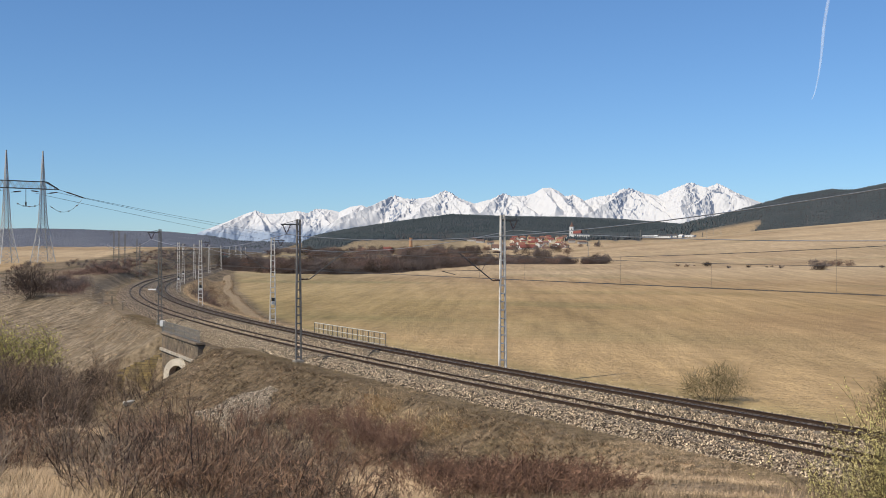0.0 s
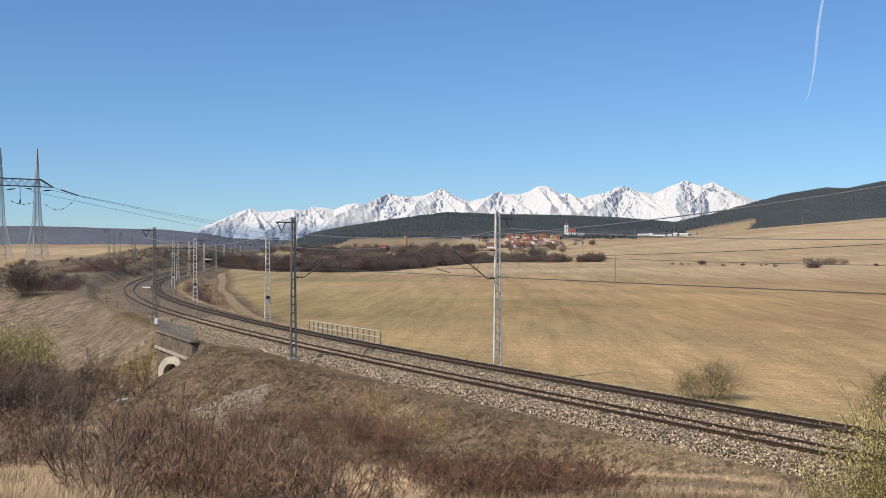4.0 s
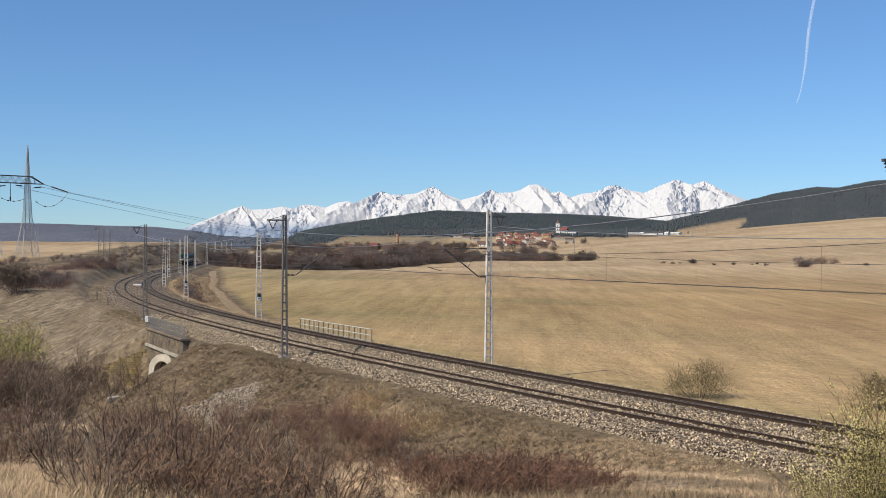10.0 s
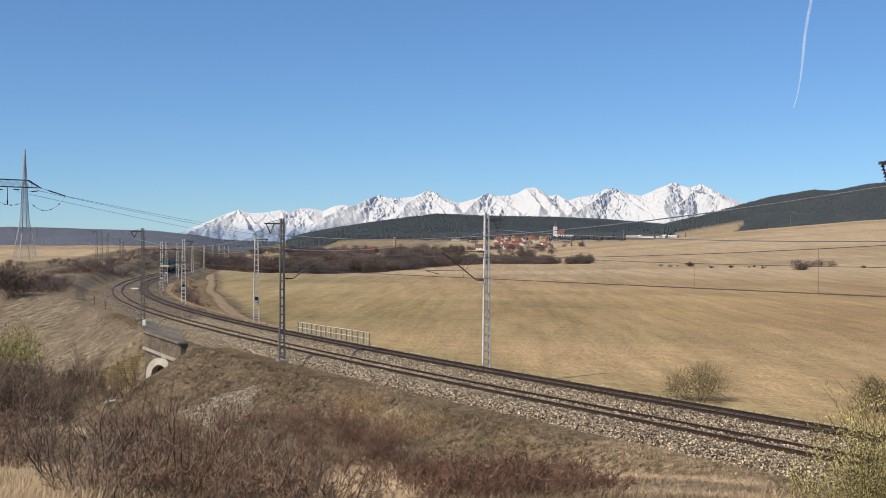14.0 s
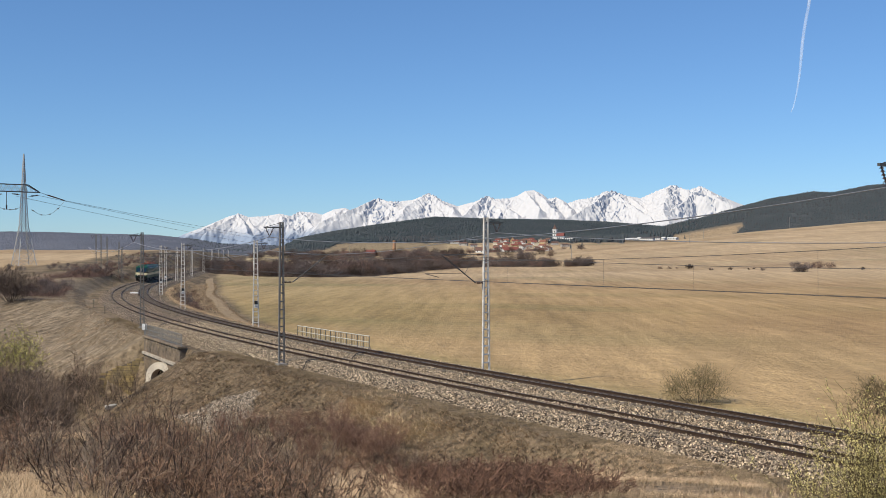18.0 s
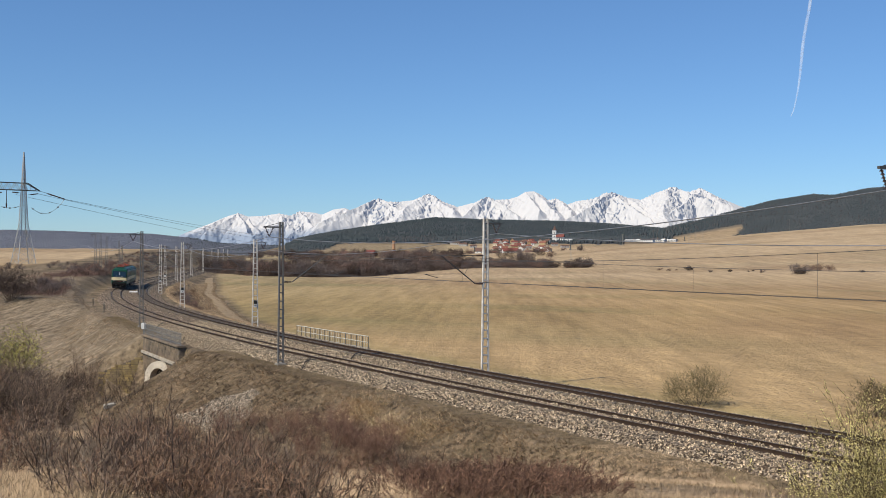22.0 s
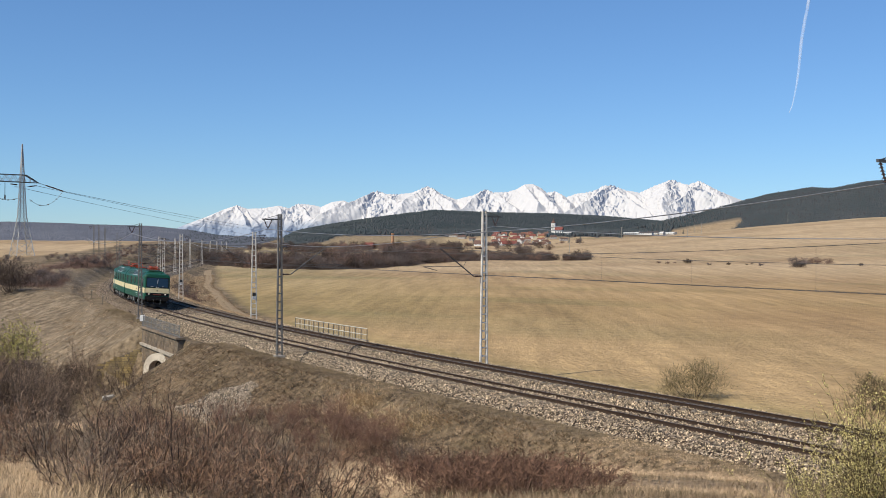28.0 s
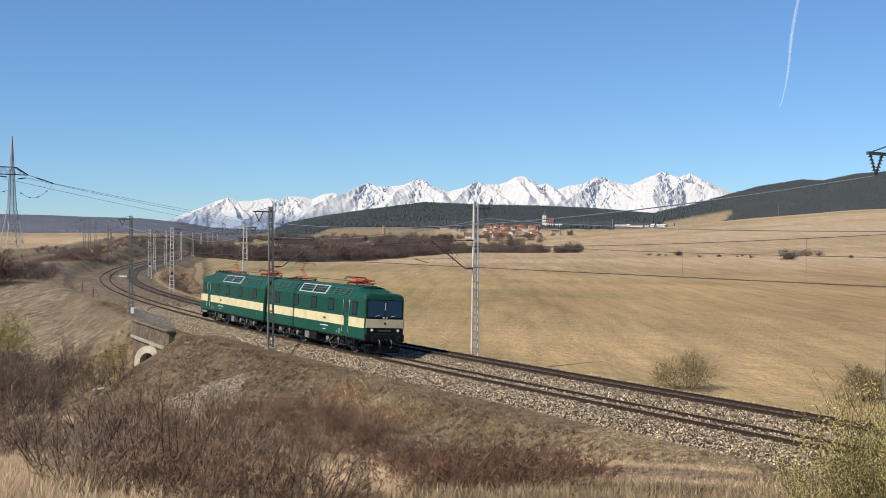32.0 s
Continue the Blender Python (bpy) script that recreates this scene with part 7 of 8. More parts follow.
M_GREYBOX = mat("grey_equipment_box", (0.24, 0.25, 0.24), (0.16, 0.16, 0.155), 3, 0.6, 0, 0.1)
M_GRIME = mat("grimy_grey_metal", (0.085, 0.080, 0.075), (0.03, 0.028, 0.026), 5, 0.6, 0.1, 0.1)
M_RED = mat("orange_red_paint", (0.50, 0.075, 0.026), (0.32, 0.05, 0.022), 4, 0.45)
M_GLASS = glass_material()
M_BADGE = mat("dull_red_enamel", (0.20, 0.06, 0.035), (0.13, 0.04, 0.025), 5, 0.5)
M_WHEEL = mat("wheel_steel", (0.030, 0.026, 0.023), (0.015, 0.013, 0.012), 5, 0.6, 0.2, 0.1)
M_TYRE = mat("bright_wheel_rim", (0.58, 0.56, 0.53), (0.36, 0.34, 0.31), 5, 0.4, 0.0)
M_LAMP = glow("headlamp_lens", (0.9, 0.8, 0.6), 0.35)
M_FRAME = mat("pale_grey_frame_paint", (0.50, 0.52, 0.50), (0.36, 0.38, 0.37), 3, 0.5)
M_LOUVRE = mat("light_green_louvre", (0.05, 0.15, 0.105), (0.06, 0.165, 0.115), 3, 0.5)
M_GRILLE = mat("dark_louvre", (0.008, 0.022, 0.016), (0.014, 0.032, 0.024), 5, 0.5)

HW = 1.46


def section_ring(x, hw, front=0.0, drop=0.0, z0=0.98, lean=0.0):
    """Cross-section of the body; front: 0 for slanting roof sides, 1 for the box-shaped cab."""
    a = [(hw, 3.40), (hw - 0.05, 3.52), (hw - 0.44, 4.08), (hw - 0.60, 4.17)]
    b = [(hw, 3.60), (hw - 0.05, 3.74), (hw - 0.20, 3.84), (hw - 0.50, 3.90)]
    half = [(hw, z0)] + [(p[0] + (q[0] - p[0]) * front, p[1] + (q[1] - p[1]) * front - drop) for p, q in zip(a, b)]
    pts = half + [(-y, z) for y, z in reversed(half)]
    return [Vector((x - lean * max(z - 2.3, 0), y, z)) for y, z in pts]


def on_roof(x, e, u, out=0.0):
    """A point on the slanting roof side: e the side, u from the eaves (0) to the top (1)."""
    a, b = Vector((0, HW - 0.05, 3.52)), Vector((0, HW - 0.44, 4.08))
    nrm = Vector((0, 0.56, 0.39)).normalized()
    p = a.lerp(b, u) + nrm * out
    return Vector((x, e * p.y, p.z))


def slab(m, pts, thick):
    """A plate over four corners, thick along its normal, both ways."""
    n = (pts[1] - pts[0]).cross(pts[3] - pts[0]).normalized() * thick / 2
    return m.add([p - n for p in pts] + [p + n for p in pts], [(0, 1, 2, 3), (7, 6, 5, 4), (0, 4, 5, 1), (1, 5, 6, 2), (2, 6, 7, 3), (3, 7, 4, 0)])


def side_plate(x0, x1, z0, z1, e, out, thick=0.012):
    return Mesh().box(((x0 + x1) / 2, e * (HW + out), (z0 + z1) / 2), (x1 - x0, thick, z1 - z0))


def wheelset(parent, x):
    w = part("wheelset", Mesh().tube([(0, -0.72, 0), (0, 0.72, 0)], 0.09, 10), M_WHEEL, parent, "steel axle with two wheels")
    w.matrix_basis = pose(x, 0, 0.625)
    for e in (-1, 1):
        disc = Mesh().tube([(0, e * 0.685, 0), (0, e * 0.70, 0), (0, e * 0.78, 0), (0, e * 0.80, 0)], [0.30, 0.578, 0.578, 0.57], 28).tube([(0, e * 0.80, 0), (0, e * 0.812, 0), (0, e * 0.815, 0)], [0.578, 0.575, 0.2], 28)
        for k in range(5):
            a = 2 * math.pi * k / 5
            disc.tube([(0.32 * math.cos(a), e * 0.775, 0.32 * math.sin(a)), (0.32 * math.cos(a), e * 0.80, 0.32 * math.sin(a))], 0.07, 8)
        part("wheel", disc, M_WHEEL, w)
        part("tyre", Mesh().tube([(0, e * 0.69, 0), (0, e * 0.695, 0), (0, e * 0.80, 0), (0, e * 0.805, 0)], [0.595, 0.625, 0.625, 0.60], 36), M_TYRE, w, "bright worn wheel rim")
    return w


def bogie(parent, x):
    f = Mesh()
    for e in (-1, 1):
        y = e * 1.08
        f.box((x, y, 0.90), (4.5, 0.16, 0.34))
        f.box((x, y + e * 0.13, 1.02), (4.9, 0.10, 0.12))
        f.box((x, y, 0.66), (1.6, 0.20, 0.34))
        f.box((x, e * 0.96, 0.80), (4.75, 0.06, 0.46))
        for dx in (-1.6, 1.6):
            f.box((x + dx, y + e * 0.05, 0.66), (0.52, 0.22, 0.42))
        for dx in (-2.42, -0.80, 0.80, 2.42):
            f.box((x + dx, e * 0.99, 0.52), (0.10, 0.14, 0.62))
            f.box((x + dx * 0.965, e * 0.80, 0.56), (0.09, 0.10, 0.34))
    f.box((x, 0, 0.8), (1.0, 2.2, 0.3))
    b = part("bogie_frame", f, M_BLACK, parent, "grimy black bogie frame", bevel=0.02)
    for e in (-1, 1):
        for dx in (-1.6, 1.6):
            part("axle_box", Mesh().tube([(x + dx, e * 1.20, 0.62), (x + dx, e * 1.30, 0.62), (x + dx, e * 1.33, 0.62)], [0.17, 0.17, 0.10], 14), M_GREYBOX, b, "pale grey axle box cover")
            for k in (-0.33, 0.33):
                spring = Mesh()
                for q in range(6):
                    z = 0.62 + q * 0.05
                    spring.tube([(x + dx + k, e * 1.17, z), (x + dx + k, e * 1.17, z + 0.03)], 0.085, 10)
                part("spring", spring, M_GRIME, b)
        for dx in (-0.55, 0.55):
            part("brake_cylinder", Mesh().tube([(x + dx - 0.16, e * 1.24, 0.98), (x + dx + 0.16, e * 1.24, 0.98)], 0.12, 12), M_GREYBOX, b)
        part("brake_rod", Mesh().tube([(x - 2.3, e * 1.16, 0.36), (x - 0.8, e * 1.18, 0.42), (x + 0.8, e * 1.18, 0.42), (x + 2.3, e * 1.16, 0.36)], 0.03, 6), M_GRIME, b)
        part("earth_cable", Mesh().tube([(x - 1.4, e * 1.30, 0.70), (x - 1.1, e * 1.33, 0.50), (x - 0.7, e * 1.30, 0.86)], 0.018, 5), M_GREYBOX, b)
        part("levelling_arm", Mesh().tube([(x + 0.1, e * 1.26, 0.52), (x + 0.1, e * 1.26, 0.98)], 0.035, 6).box((x + 0.1, e * 1.26, 0.74), (0.22, 0.08, 0.12)), M_GREYBOX, b)
        for dx in (-0.95, 0.95):
            part("damper", Mesh().tube([(x + dx - 0.3, e * 1.22, 0.55), (x + dx + 0.3, e * 1.22, 0.85)], 0.05, 8), M_GRIME, b)
        part("sandbox", Mesh().box((x + 2.35, e * 1.1, 0.72), (0.28, 0.34, 0.36)), M_BLACK, b, bevel=0.02)
        part("sand_pipe", Mesh().tube([(x + 2.32, e * 0.98, 0.55), (x + 2.28, e * 0.85, 0.3), (x + 2.2, e * 0.76, 0.14)], 0.03, 6), M_BLACK, b)
    return b


def pantograph(parent, x, raised, toward):
    """Half-scissor collector on insulators; toward: the way its knee points."""
    p = part("pantograph", Mesh().box((x, 0, 4.40), (1.6, 0.10, 0.08)).box((x - 0.7, 0, 4.40), (0.09, 1.3, 0.08)).box((x + 0.7, 0, 4.40), (0.09, 1.3, 0.08)), M_RED, parent, "orange-red current collector")
    for dx in (-0.7, 0.7):
        for dy in (-0.55, 0.55):
            ins = Mesh()
            for q in range(4):
                ins.tube([(x + dx, dy, 4.18 + q * 0.05), (x + dx, dy, 4.21 + q * 0.05)], [0.09, 0.05], 8)
            part("insulator", ins, M_INSUL, p)
    if raised:
        knee, head = Vector((x + toward * 0.35, 0, 5.02)), Vector((x - toward * 0.15, 0, 5.50))
    else:
        knee, head = Vector((x + toward * 1.25, 0, 4.62)), Vector((x - toward * 0.7, 0, 4.74))
    low, up = Mesh(), Mesh()
    base = Vector((x - toward * 0.55, 0, 4.44))
    for dy in ((-0.10, 0.10) if raised else (-0.5, 0.5)):
        low.tube([base + Vector((0, dy, 0)), knee + Vector((0, dy * 0.6, 0))], 0.028 if raised else 0.05, 6)
        up.tube([knee + Vector((0, dy * 0.6, 0)), head + Vector((0, dy * (0.3 if raised else 0.9), 0))], 0.010 if raised else 0.04, 6)
    kw = 0.16 if raised else 0.45
    low.tube([knee + Vector((0, -kw, 0)), knee + Vector((0, kw, 0))], 0.035, 6)
    if not raised:
        low.tube([base + Vector((0, -0.55, 0.05)), base + Vector((0, 0.55, 0.05))], 0.06, 6)
        low.tube([base.lerp(knee, 0.5) + Vector((0, -0.5, 0.04)), base.lerp(knee, 0.5) + Vector((0, 0.5, 0.04))], 0.05, 6)
        up.tube([knee.lerp(head, 0.15) + Vector((0, -0.4, 0.1)), knee.lerp(head, 0.7) + Vector((0, 0.4, 0.12))], 0.035, 6)
    uw = 0.22 if raised else 0.5
    up.tube([head + Vector((0, -uw, 0)), head + Vector((0, uw, 0))], 0.016 if raised else 0.03, 6)
    part("lower_arm", low, M_RED, p)
    part("upper_arm", up, M_DARKSTEEL if raised else M_RED, p)
    bow = Mesh()
    for dx in (-0.13, 0.13):
        bow.tube([head + Vector((dx, -0.80, -0.12)), head + Vector((dx, -0.62, 0.05)), head + Vector((dx, 0.62, 0.05)), head + Vector((dx, 0.80, -0.12))], 0.014 if raised else 0.03, 6)
    part("collector_bow", bow, M_DARKSTEEL, p)
    return p


def loco_section(fold_x, raise_x, fold_way):
    t = thing("locomotive_section", Matrix.Identity(4), "dark green electric locomotive section with a cream stripe", "locomotive", "two coupled locomotive sections")
    body = Mesh()
    body.loft([section_ring(-8.25, HW - 0.05), section_ring(-8.15, HW), section_ring(6.2, HW), section_ring(6.75, HW, 0.8), section_ring(7.5, HW, 1.0), section_ring(7.95, HW - 0.02, 1.0, lean=0.10), section_ring(8.12, HW - 0.06, 1.0, 0.03, lean=0.13), section_ring(8.18, HW - 0.12, 1.0, 0.09, lean=0.13)])
    body = part("body", body, M_GREEN, t, bevel=0.03)
    rf = Mesh()
    rf.loft([[Vector((x, y, z)) for y, z in ((0.84, 4.16), (0.5, 4.25), (-0.5, 4.25), (-0.84, 4.16))] for x in (-8.0, 6.3)])
    part("roof", rf, M_ROOFGREEN, t, bevel=0.03)
    # stripe
    for e in (-1, 1):
        part("stripe", side_plate(-8.15, 7.93, 1.70, 2.30, e, 0.002), M_CREAM, t, "cream stripe")
        part("stripe", slab(Mesh(), [Vector((7.93, e * (HW - 0.012), 1.70)), Vector((8.12, e * (HW - 0.054), 1.70)), Vector((8.12, e * (HW - 0.054), 2.30)), Vector((7.93, e * (HW - 0.012), 2.30))], 0.02), M_CREAM, t)
    part("front_stripe", Mesh().box((8.183, 0, 2.02), (0.02, 2.66, 0.54)), M_CREAM, t, "cream stripe across the cab front")
    # side windows and ribs
    for e in (-1, 1):
        for x in (-6.1, -2.65, 0.45, 3.25):
            w = part("side_window", side_plate(x - 0.42, x + 0.42, 2.52, 3.32, e, 0.003, 0.03), M_BLACK, t, "dark side window with rounded corners", bevel=0.01)
            part("pane", side_plate(x - 0.36, x + 0.36, 2.58, 3.26, e, 0.016, 0.012), M_GLASS, w)
        for lo, hi in ((-7.9, -6.6), (-5.6, -3.15), (-2.15, -0.05), (0.95, 2.75), (3.75, 4.95)):
            for k in range(6):
                z = 2.5 + k * 0.155
                part("rib", side_plate(lo, hi, z, z + 0.045, e, 0.012, 0.04), M_GREEN, t)
        part("door_seam", side_plate(5.18, 5.21, 1.15, 3.45, e, 0.006, 0.015), M_BLACK, t)
        d = part("cab_door", side_plate(5.30, 6.0, 1.15, 3.42, e, 0.003, 0.02), M_GREEN, t, "green cab door with a window")
        part("door_window", side_plate(5.43, 5.87, 2.55, 3.25, e, 0.015, 0.012), M_GLASS, d)
        part("door_handle", side_plate(5.83, 5.95, 2.05, 2.09, e, 0.03, 0.05), M_WHITE, d)
        for x in (5.20, 6.10):
            part("handrail", Mesh().tube([(x, e * (HW + 0.01), 1.25), (x, e * (HW + 0.07), 1.32), (x, e * (HW + 0.07), 3.30), (x, e * (HW + 0.01), 3.36)], 0.016, 6), M_WHITE, t, "white handrail")
        cw = part("cab_side_window", side_plate(6.42, 7.15, 2.45, 3.30, e, 0.003, 0.03), M_BLACK, t, bevel=0.01)
        part("pane", side_plate(6.48, 7.09, 2.51, 3.24, e, 0.016, 0.012), M_GLASS, cw)
        # number and builder's marks as plain bars
        part("number_bar", side_plate(1.6, 2.9, 1.46, 1.52, e, 0.004, 0.008), M_WHITE, t, "white painted lettering bar")
        part("number_bar", side_plate(2.0, 2.55, 1.23, 1.27, e, 0.004, 0.008), M_WHITE, t, "white painted lettering bar")
        part("emblem", side_plate(2.1, 2.5, 1.92, 2.05, e, 0.012, 0.012), M_BADGE, t, "small red badge on the stripe")
        for x, z in ((-6.9, 1.4), (-3.2, 1.25), (4.2, 1.2)):
            part("marking", side_plate(x, x + 0.14, z, z + 0.05, e, 0.004, 0.008), M_WHITE, t)
        part("equipment_hatch", side_plate(4.55, 4.80, 1.12, 1.45, e, 0.004, 0.02), M_GREYBOX, t)
        part("footstep", Mesh().box((5.65, e * 1.40, 0.62), (0.62, 0.16, 0.04)).box((5.65, e * 1.40, 0.90), (0.62, 0.12, 0.03)).box((5.36, e * 1.40, 0.8), (0.03, 0.1, 0.4)).box((5.94, e * 1.40, 0.8), (0.03, 0.1, 0.4)), M_BLACK, t)
        # slanting roof side: louvres and white framed windows
        for x0, x1 in ((-6.6, -2.75), (2.45, 5.75)):
            lv = part("roof_louvre", slab(Mesh(), [on_roof(x0, e, 0.10, 0.012), on_roof(x1, e, 0.10, 0.012), on_roof(x1, e, 0.90, 0.012), on_roof(x0, e, 0.90, 0.012)], 0.03), M_GRILLE, t, "dark louvred roof panel")
            n = int((x1 - x0) / 0.82)
            for k in range(n + 1):
                x = x0 + k * (x1 - x0) / n
                part("louvre_bar", slab(Mesh(), [on_roof(x - 0.05, e, 0.08, 0.03), on_roof(x + 0.05, e, 0.08, 0.03), on_roof(x + 0.05, e, 0.92, 0.03), on_roof(x - 0.05, e, 0.92, 0.03)], 0.05), M_LOUVRE, lv)
            for k in range(4):
                u = 0.10 + k * 0.26
                part("louvre_slat", slab(Mesh(), [on_roof(x0, e, u, 0.03), on_roof(x1, e, u, 0.03), on_roof(x1, e, u + 0.04, 0.05), on_roof(x0, e, u + 0.04, 0.05)], 0.015), M_LOUVRE, lv)
        sk = part("roof_window", slab(Mesh(), [on_roof(-2.35, e, 0.02, 0.02), on_roof(2.15, e, 0.02, 0.02), on_roof(2.15, e, 1.05, 0.02), on_roof(-2.35, e, 1.05, 0.02)], 0.05), M_FRAME, t, "pale framed roof window")
        for x0, x1 in ((-2.15, -0.2), (0.0, 1.95)):
            part("pane", slab(Mesh(), [on_roof(x0, e, 0.14, 0.05), on_roof(x1, e, 0.14, 0.05), on_roof(x1, e, 0.93, 0.05), on_roof(x0, e, 0.93, 0.05)], 0.03), M_GRILLE, sk)
            for k in (1, 2):
                u = 0.14 + k * 0.79 / 3
                part("glazing_bar", slab(Mesh(), [on_roof(x0, e, u, 0.07), on_roof(x1, e, u, 0.07), on_roof(x1, e, u + 0.03, 0.07), on_roof(x0, e, u + 0.03, 0.07)], 0.02), M_GREYBOX, sk)
    # cab front
    fx = lambda z: 8.185 - 0.13 * max(z - 2.3, 0)
    scr = part("windscreen_frame", slab(Mesh(), [Vector((fx(2.36), -1.27, 2.36)), Vector((fx(2.36), 1.27, 2.36)), Vector((fx(3.50), 1.24, 3.50)), Vector((fx(3.50), -1.24, 3.50))], 0.03), M_BLACK, t, "black windscreen surround", bevel=0.01)
    for y0, y1 in ((-1.20, -0.03), (0.03, 1.20)):
        part("windscreen_pane", slab(Mesh(), [Vector((fx(2.42) + 0.012, y0, 2.42)), Vector((fx(2.42) + 0.012, y1, 2.42)), Vector((fx(3.44) + 0.012, y1 * 0.975, 3.44)), Vector((fx(3.44) + 0.012, y0 * 0.975, 3.44))], 0.02), M_GLASS, scr)
    for y in (-0.75, 0.35):
        part("wiper", Mesh().tube([(fx(2.45) + 0.04, y, 2.45), (fx(2.5) + 0.05, y + 0.38, 2.52)], 0.014, 5), M_WHITE, scr)
    part("front_mark", Mesh().box((fx(3.0) + 0.03, 0.02, 3.05), (0.012, 0.06, 0.52)), M_WHITE, scr, "white upright bar on the windscreen post")
    for y in (-0.1, 0.1):
        part("front_mark", Mesh().box((fx(2.4) + 0.03, y, 2.38), (0.012, 0.1, 0.09)), M_WHITE, scr)
    part("front_badge", Mesh().tube([(8.19, 0, 2.02), (8.205, 0, 2.02)], 0.07, 10), M_BLACK, t)
    part("lamp_panel", Mesh().box((8.185, 0, 1.58), (0.03, 2.44, 0.30)), M_BLACK, t, "black lamp panel", bevel=0.008)
    for e in (-1, 1):
        hl = part("headlamp", Mesh().tube([(8.19, e * 0.92, 1.60), (8.26, e * 0.92, 1.60)], [0.11, 0.12], 16), M_GREYBOX, t)
        part("lens", Mesh().tube([(8.255, e * 0.92, 1.60), (8.268, e * 0.92, 1.60)], [0.075, 0.06], 16), M_LAMP, hl, "lit headlamp lens")
    part("plate", Mesh().box((8.21, 0, 1.57), (0.012, 0.86, 0.13)), M_BADGE, t, "dull red plate under the windscreen")
    bb = part("buffer_beam", Mesh().box((8.15, 0, 1.12), (0.34, 2.72, 0.44)), M_BLACK, t, bevel=0.02)
    for e in (-1, 1):
        part("buffer", Mesh().tube([(8.3, e * 0.875, 1.06), (8.62, e * 0.875, 1.06), (8.62, e * 0.875, 1.06), (8.66, e * 0.875, 1.06), (8.68, e * 0.875, 1.06)], [0.11, 0.09, 0.24, 0.24, 0.18], 18), M_BLACK, bb)
        part("hose", Mesh().tube([(8.32, e * 0.42, 1.0), (8.46, e * 0.42, 0.86), (8.46, e * 0.40, 0.6), (8.36, e * 0.36, 0.5)], 0.03, 6), M_GREYBOX, bb)
        part("hose", Mesh().tube([(8.32, e * 0.58, 1.0), (8.44, e * 0.60, 0.8), (8.4, e * 0.58, 0.55)], 0.025, 6), M_BLACK, bb)
        part("corner_step", Mesh().box((8.2, e * 1.2, 0.62), (0.3, 0.3, 0.04)).box((8.08, e * 1.33, 0.78), (0.04, 0.03, 0.34)), M_BLACK, bb)
    part("coupling_hook", Mesh().tube([(8.3, 0, 1.04), (8.55, 0, 1.04), (8.62, 0, 0.95), (8.55, 0, 0.88)], 0.05, 8), M_BLACK, bb)
    pl = Mesh()
    slab(pl, [Vector((8.0, -1.25, 0.18)), Vector((8.3, 0, 0.18)), Vector((8.25, 0, 0.62)), Vector((7.95, -1.25, 0.62))], 0.03)
    slab(pl, [Vector((8.3, 0, 0.18)), Vector((8.0, 1.25, 0.18)), Vector((7.95, 1.25, 0.62)), Vector((8.25, 0, 0.62))], 0.03)
    part("rail_guard", pl, M_BLACK, t)
    # underframe
    part("underframe", Mesh().box((-0.05, 0, 0.97), (16.1, 2.75, 0.16)), M_BLACK, t)
    for x, w, mt in ((-0.75, 0.7, M_GREYBOX), (0.35, 1.1, M_BLACK)):
        for e in (-1, 1):
            part("equipment_box", Mesh().box((x, e * 1.08, 0.66), (w, 0.55, 0.50)), mt, t, bevel=0.02)
    part("air_tank", Mesh().tube([(-0.6, -0.2, 0.6), (0.9, -0.2, 0.6)], 0.2, 12), M_BLACK, t)
    for x in (-4.15, 4.15):
        bogie(t, x)
    wheels = [wheelset(t, x) for x in (-5.75, -2.55, 2.55, 5.75)]
    # gangway to the other section
    part("gangway", Mesh().box((-8.42, 0, 2.2), (0.36, 1.1, 2.3)), M_BLACK, t, "black rubber gangway")
    part("end_beam", Mesh().box((-8.3, 0, 1.1), (0.3, 2.5, 0.35)), M_BLACK, t)
    # roof gear
    for x in (fold_x, raise_x):
        part("roof_hatch", Mesh().box((x, 0, 4.26), (2.4, 1.3, 0.06)), M_ROOFGREEN, t, bevel=0.01)
    pantograph(t, fold_x, False, fold_way)
    pantograph(t, raise_x, True, 1 if raise_x > 0 else -1)
    for k in range(5):
        x = -7.2 + k * 0.9 if fold_x > 0 else 2.6 + k * 1.0
        if abs(x - fold_x) > 1.2 and abs(x - raise_x) > 1.2:
            part("roof_insulator", Mesh().tube([(x, 0.35, 4.24), (x, 0.35, 4.32), (x, 0.35, 4.40), (x, 0.35, 4.48)], [0.09, 0.05, 0.08, 0.04], 8), M_INSUL, t)
    part("roof_cable", Mesh().tube([(-7.4, 0.35, 4.5), (-2, 0.35, 4.52), (3, 0.35, 4.5), (6.0, 0.35, 4.45)], 0.02, 5), M_DARKSTEEL, t)
    part("roof_box", Mesh().box((6.6 if fold_x < 0 else -7.0, 0, 4.26), (0.9, 1.2, 0.22)), M_ROOFGREEN, t, bevel=0.03)
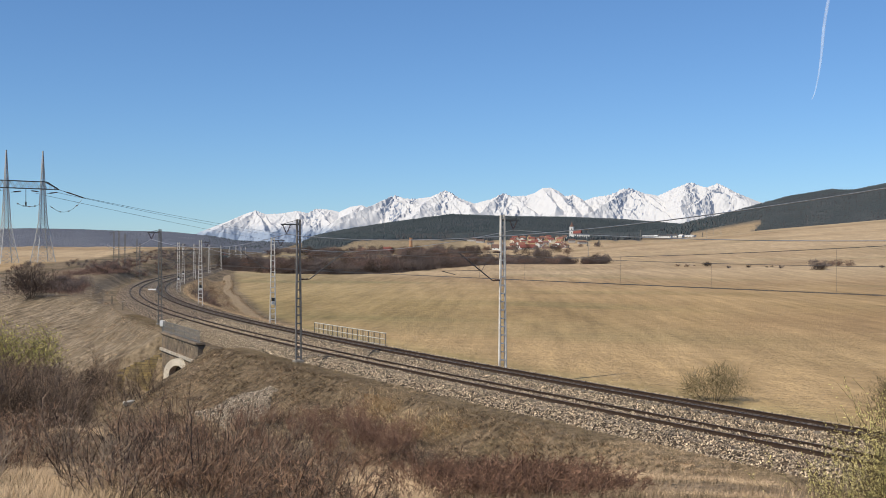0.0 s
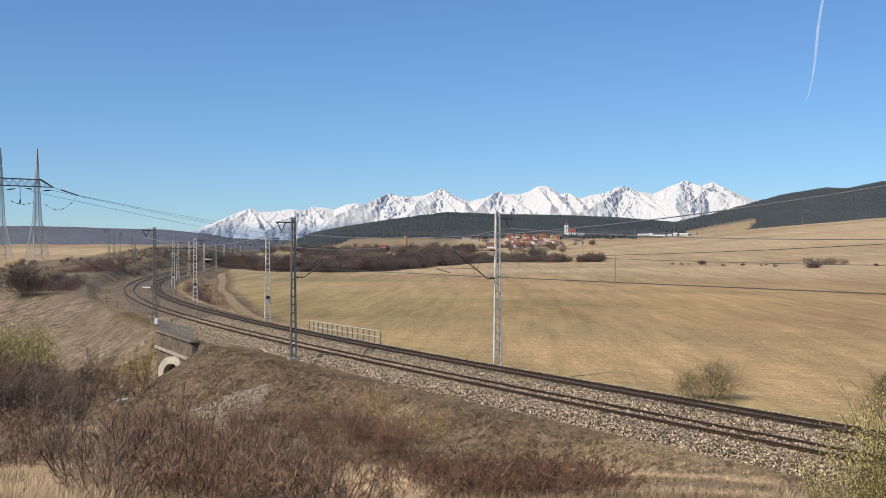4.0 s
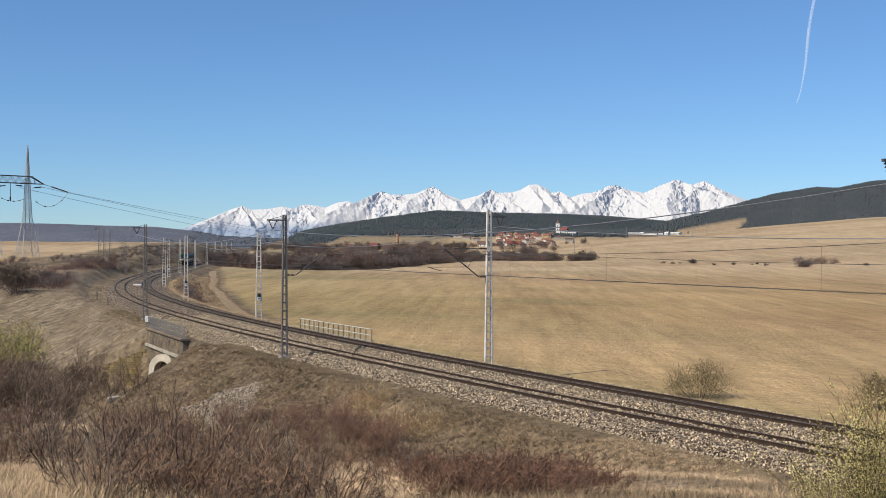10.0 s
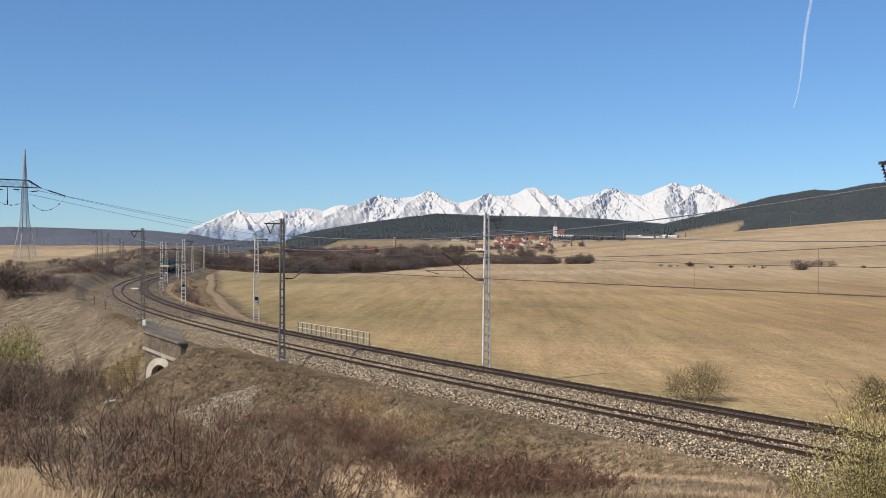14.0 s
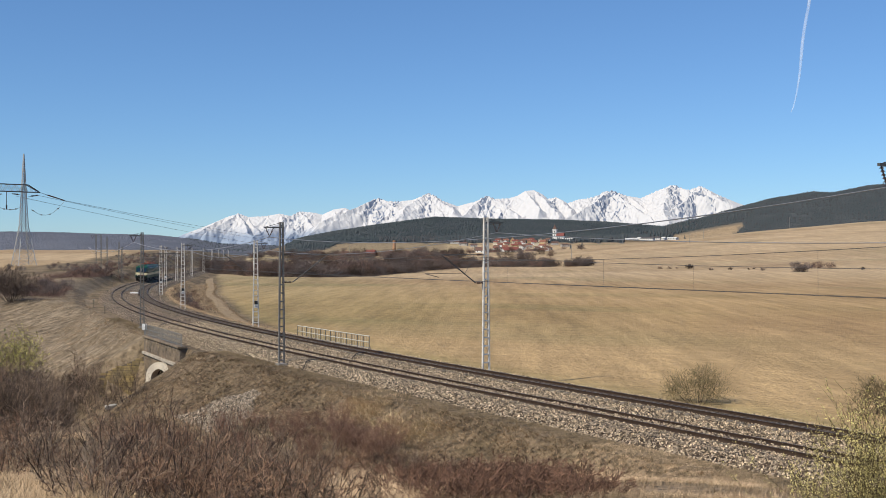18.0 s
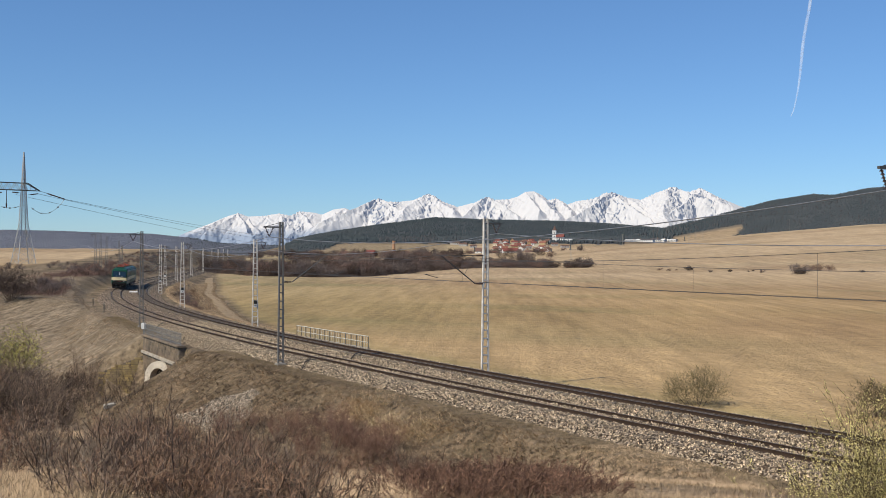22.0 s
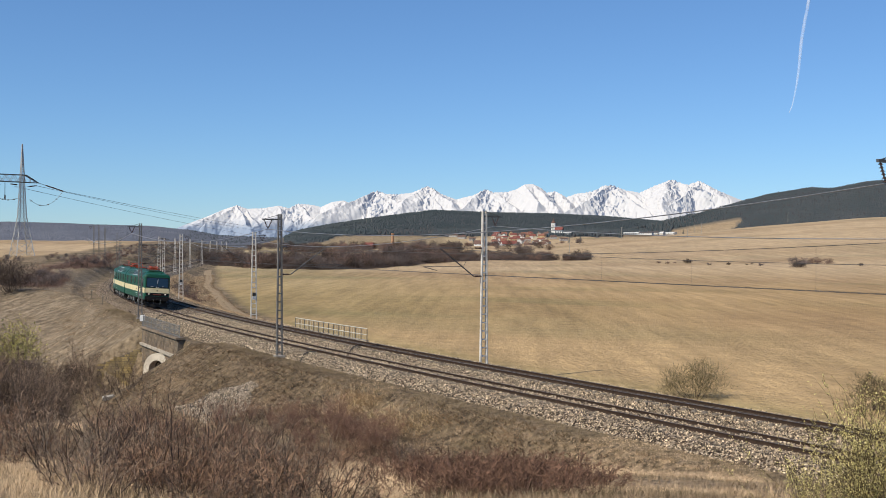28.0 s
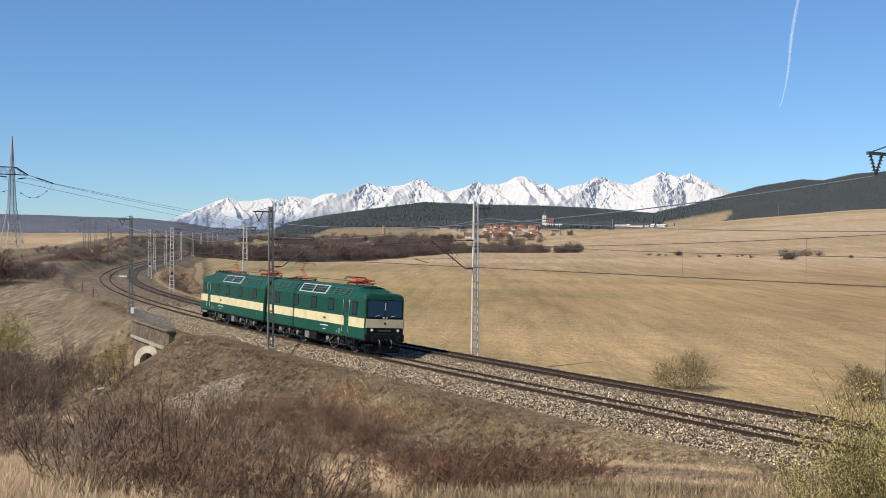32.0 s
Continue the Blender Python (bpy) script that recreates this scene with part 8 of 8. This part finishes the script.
    part("horn", Mesh().tube([(7.1, 0.5, 3.98), (7.45, 0.5, 4.0)], [0.03, 0.08], 10), M_DARKSTEEL, t)
    part("roof_aerial", Mesh().tube([(6.9, -0.4, 3.9), (6.9, -0.4, 4.3)], 0.015, 5), M_BLACK, t)
    return t, wheels


SIZE = 0.965
section_a, wheels_a = loco_section(4.4, -5.0, 1)
section_b, wheels_b = loco_section(-5.6, 2.9, -1)
section_a.scale = section_b.scale = (SIZE, SIZE, SIZE)


# front of the locomotive along the line, by seconds
RUN_T = [0, 5, 10, 13, 16, 19, 22, 25, 28, 29, 30, 31, 32]
RUN_S = [413, 345, 274.5, 231.5, 188.5, 145.5, 101.5, 57.0, 12.5, -2.3, -17.2, -32.65, -48.8]


def line_s(t):
    """Where the front is at t seconds, smoothly between the stations above."""
    k = min(max(int(np.searchsorted(RUN_T, t)) - 1, 0), len(RUN_T) - 2)
    slope = np.gradient(np.array(RUN_S, float), np.array(RUN_T, float))
    h = RUN_T[k + 1] - RUN_T[k]
    u = (t - RUN_T[k]) / h
    return float((2 * u**3 - 3 * u**2 + 1) * RUN_S[k] + (u**3 - 2 * u**2 + u) * h * slope[k] + (3 * u**2 - 2 * u**3) * RUN_S[k + 1] + (u**3 - u**2) * h * slope[k + 1])


def motions():
    cant = Matrix.Rotation(-math.atan2(CANT, GAUGE), 4, "X")
    times = [k / 5 for k in range(161)]
    walk(section_a, [(t, line_pose(line_s(t) + 8.65 * SIZE) @ cant) for t in times])
    walk(section_b, [(t, line_pose(line_s(t) + (8.65 + 17.1) * SIZE) @ cant @ Matrix.Rotation(math.pi, 4, "Z")) for t in times])
    walk(trail, [(0, pose(0, 4600, 7.2)), (16, pose(-8, 4600, -30)), (32, pose(-17, 4600, -66))])
    start = line_s(0)
    for wheels, way in ((wheels_a, 1), (wheels_b, -1)):
        for w in wheels:
            x = w.matrix_basis.translation.x
            walk(w, [(k / 30, pose(x, 0, 0.625) @ Matrix.Rotation(way * (start - line_s(k / 30)) / (0.625 * SIZE), 4, "Y")) for k in range(961)])


motions()
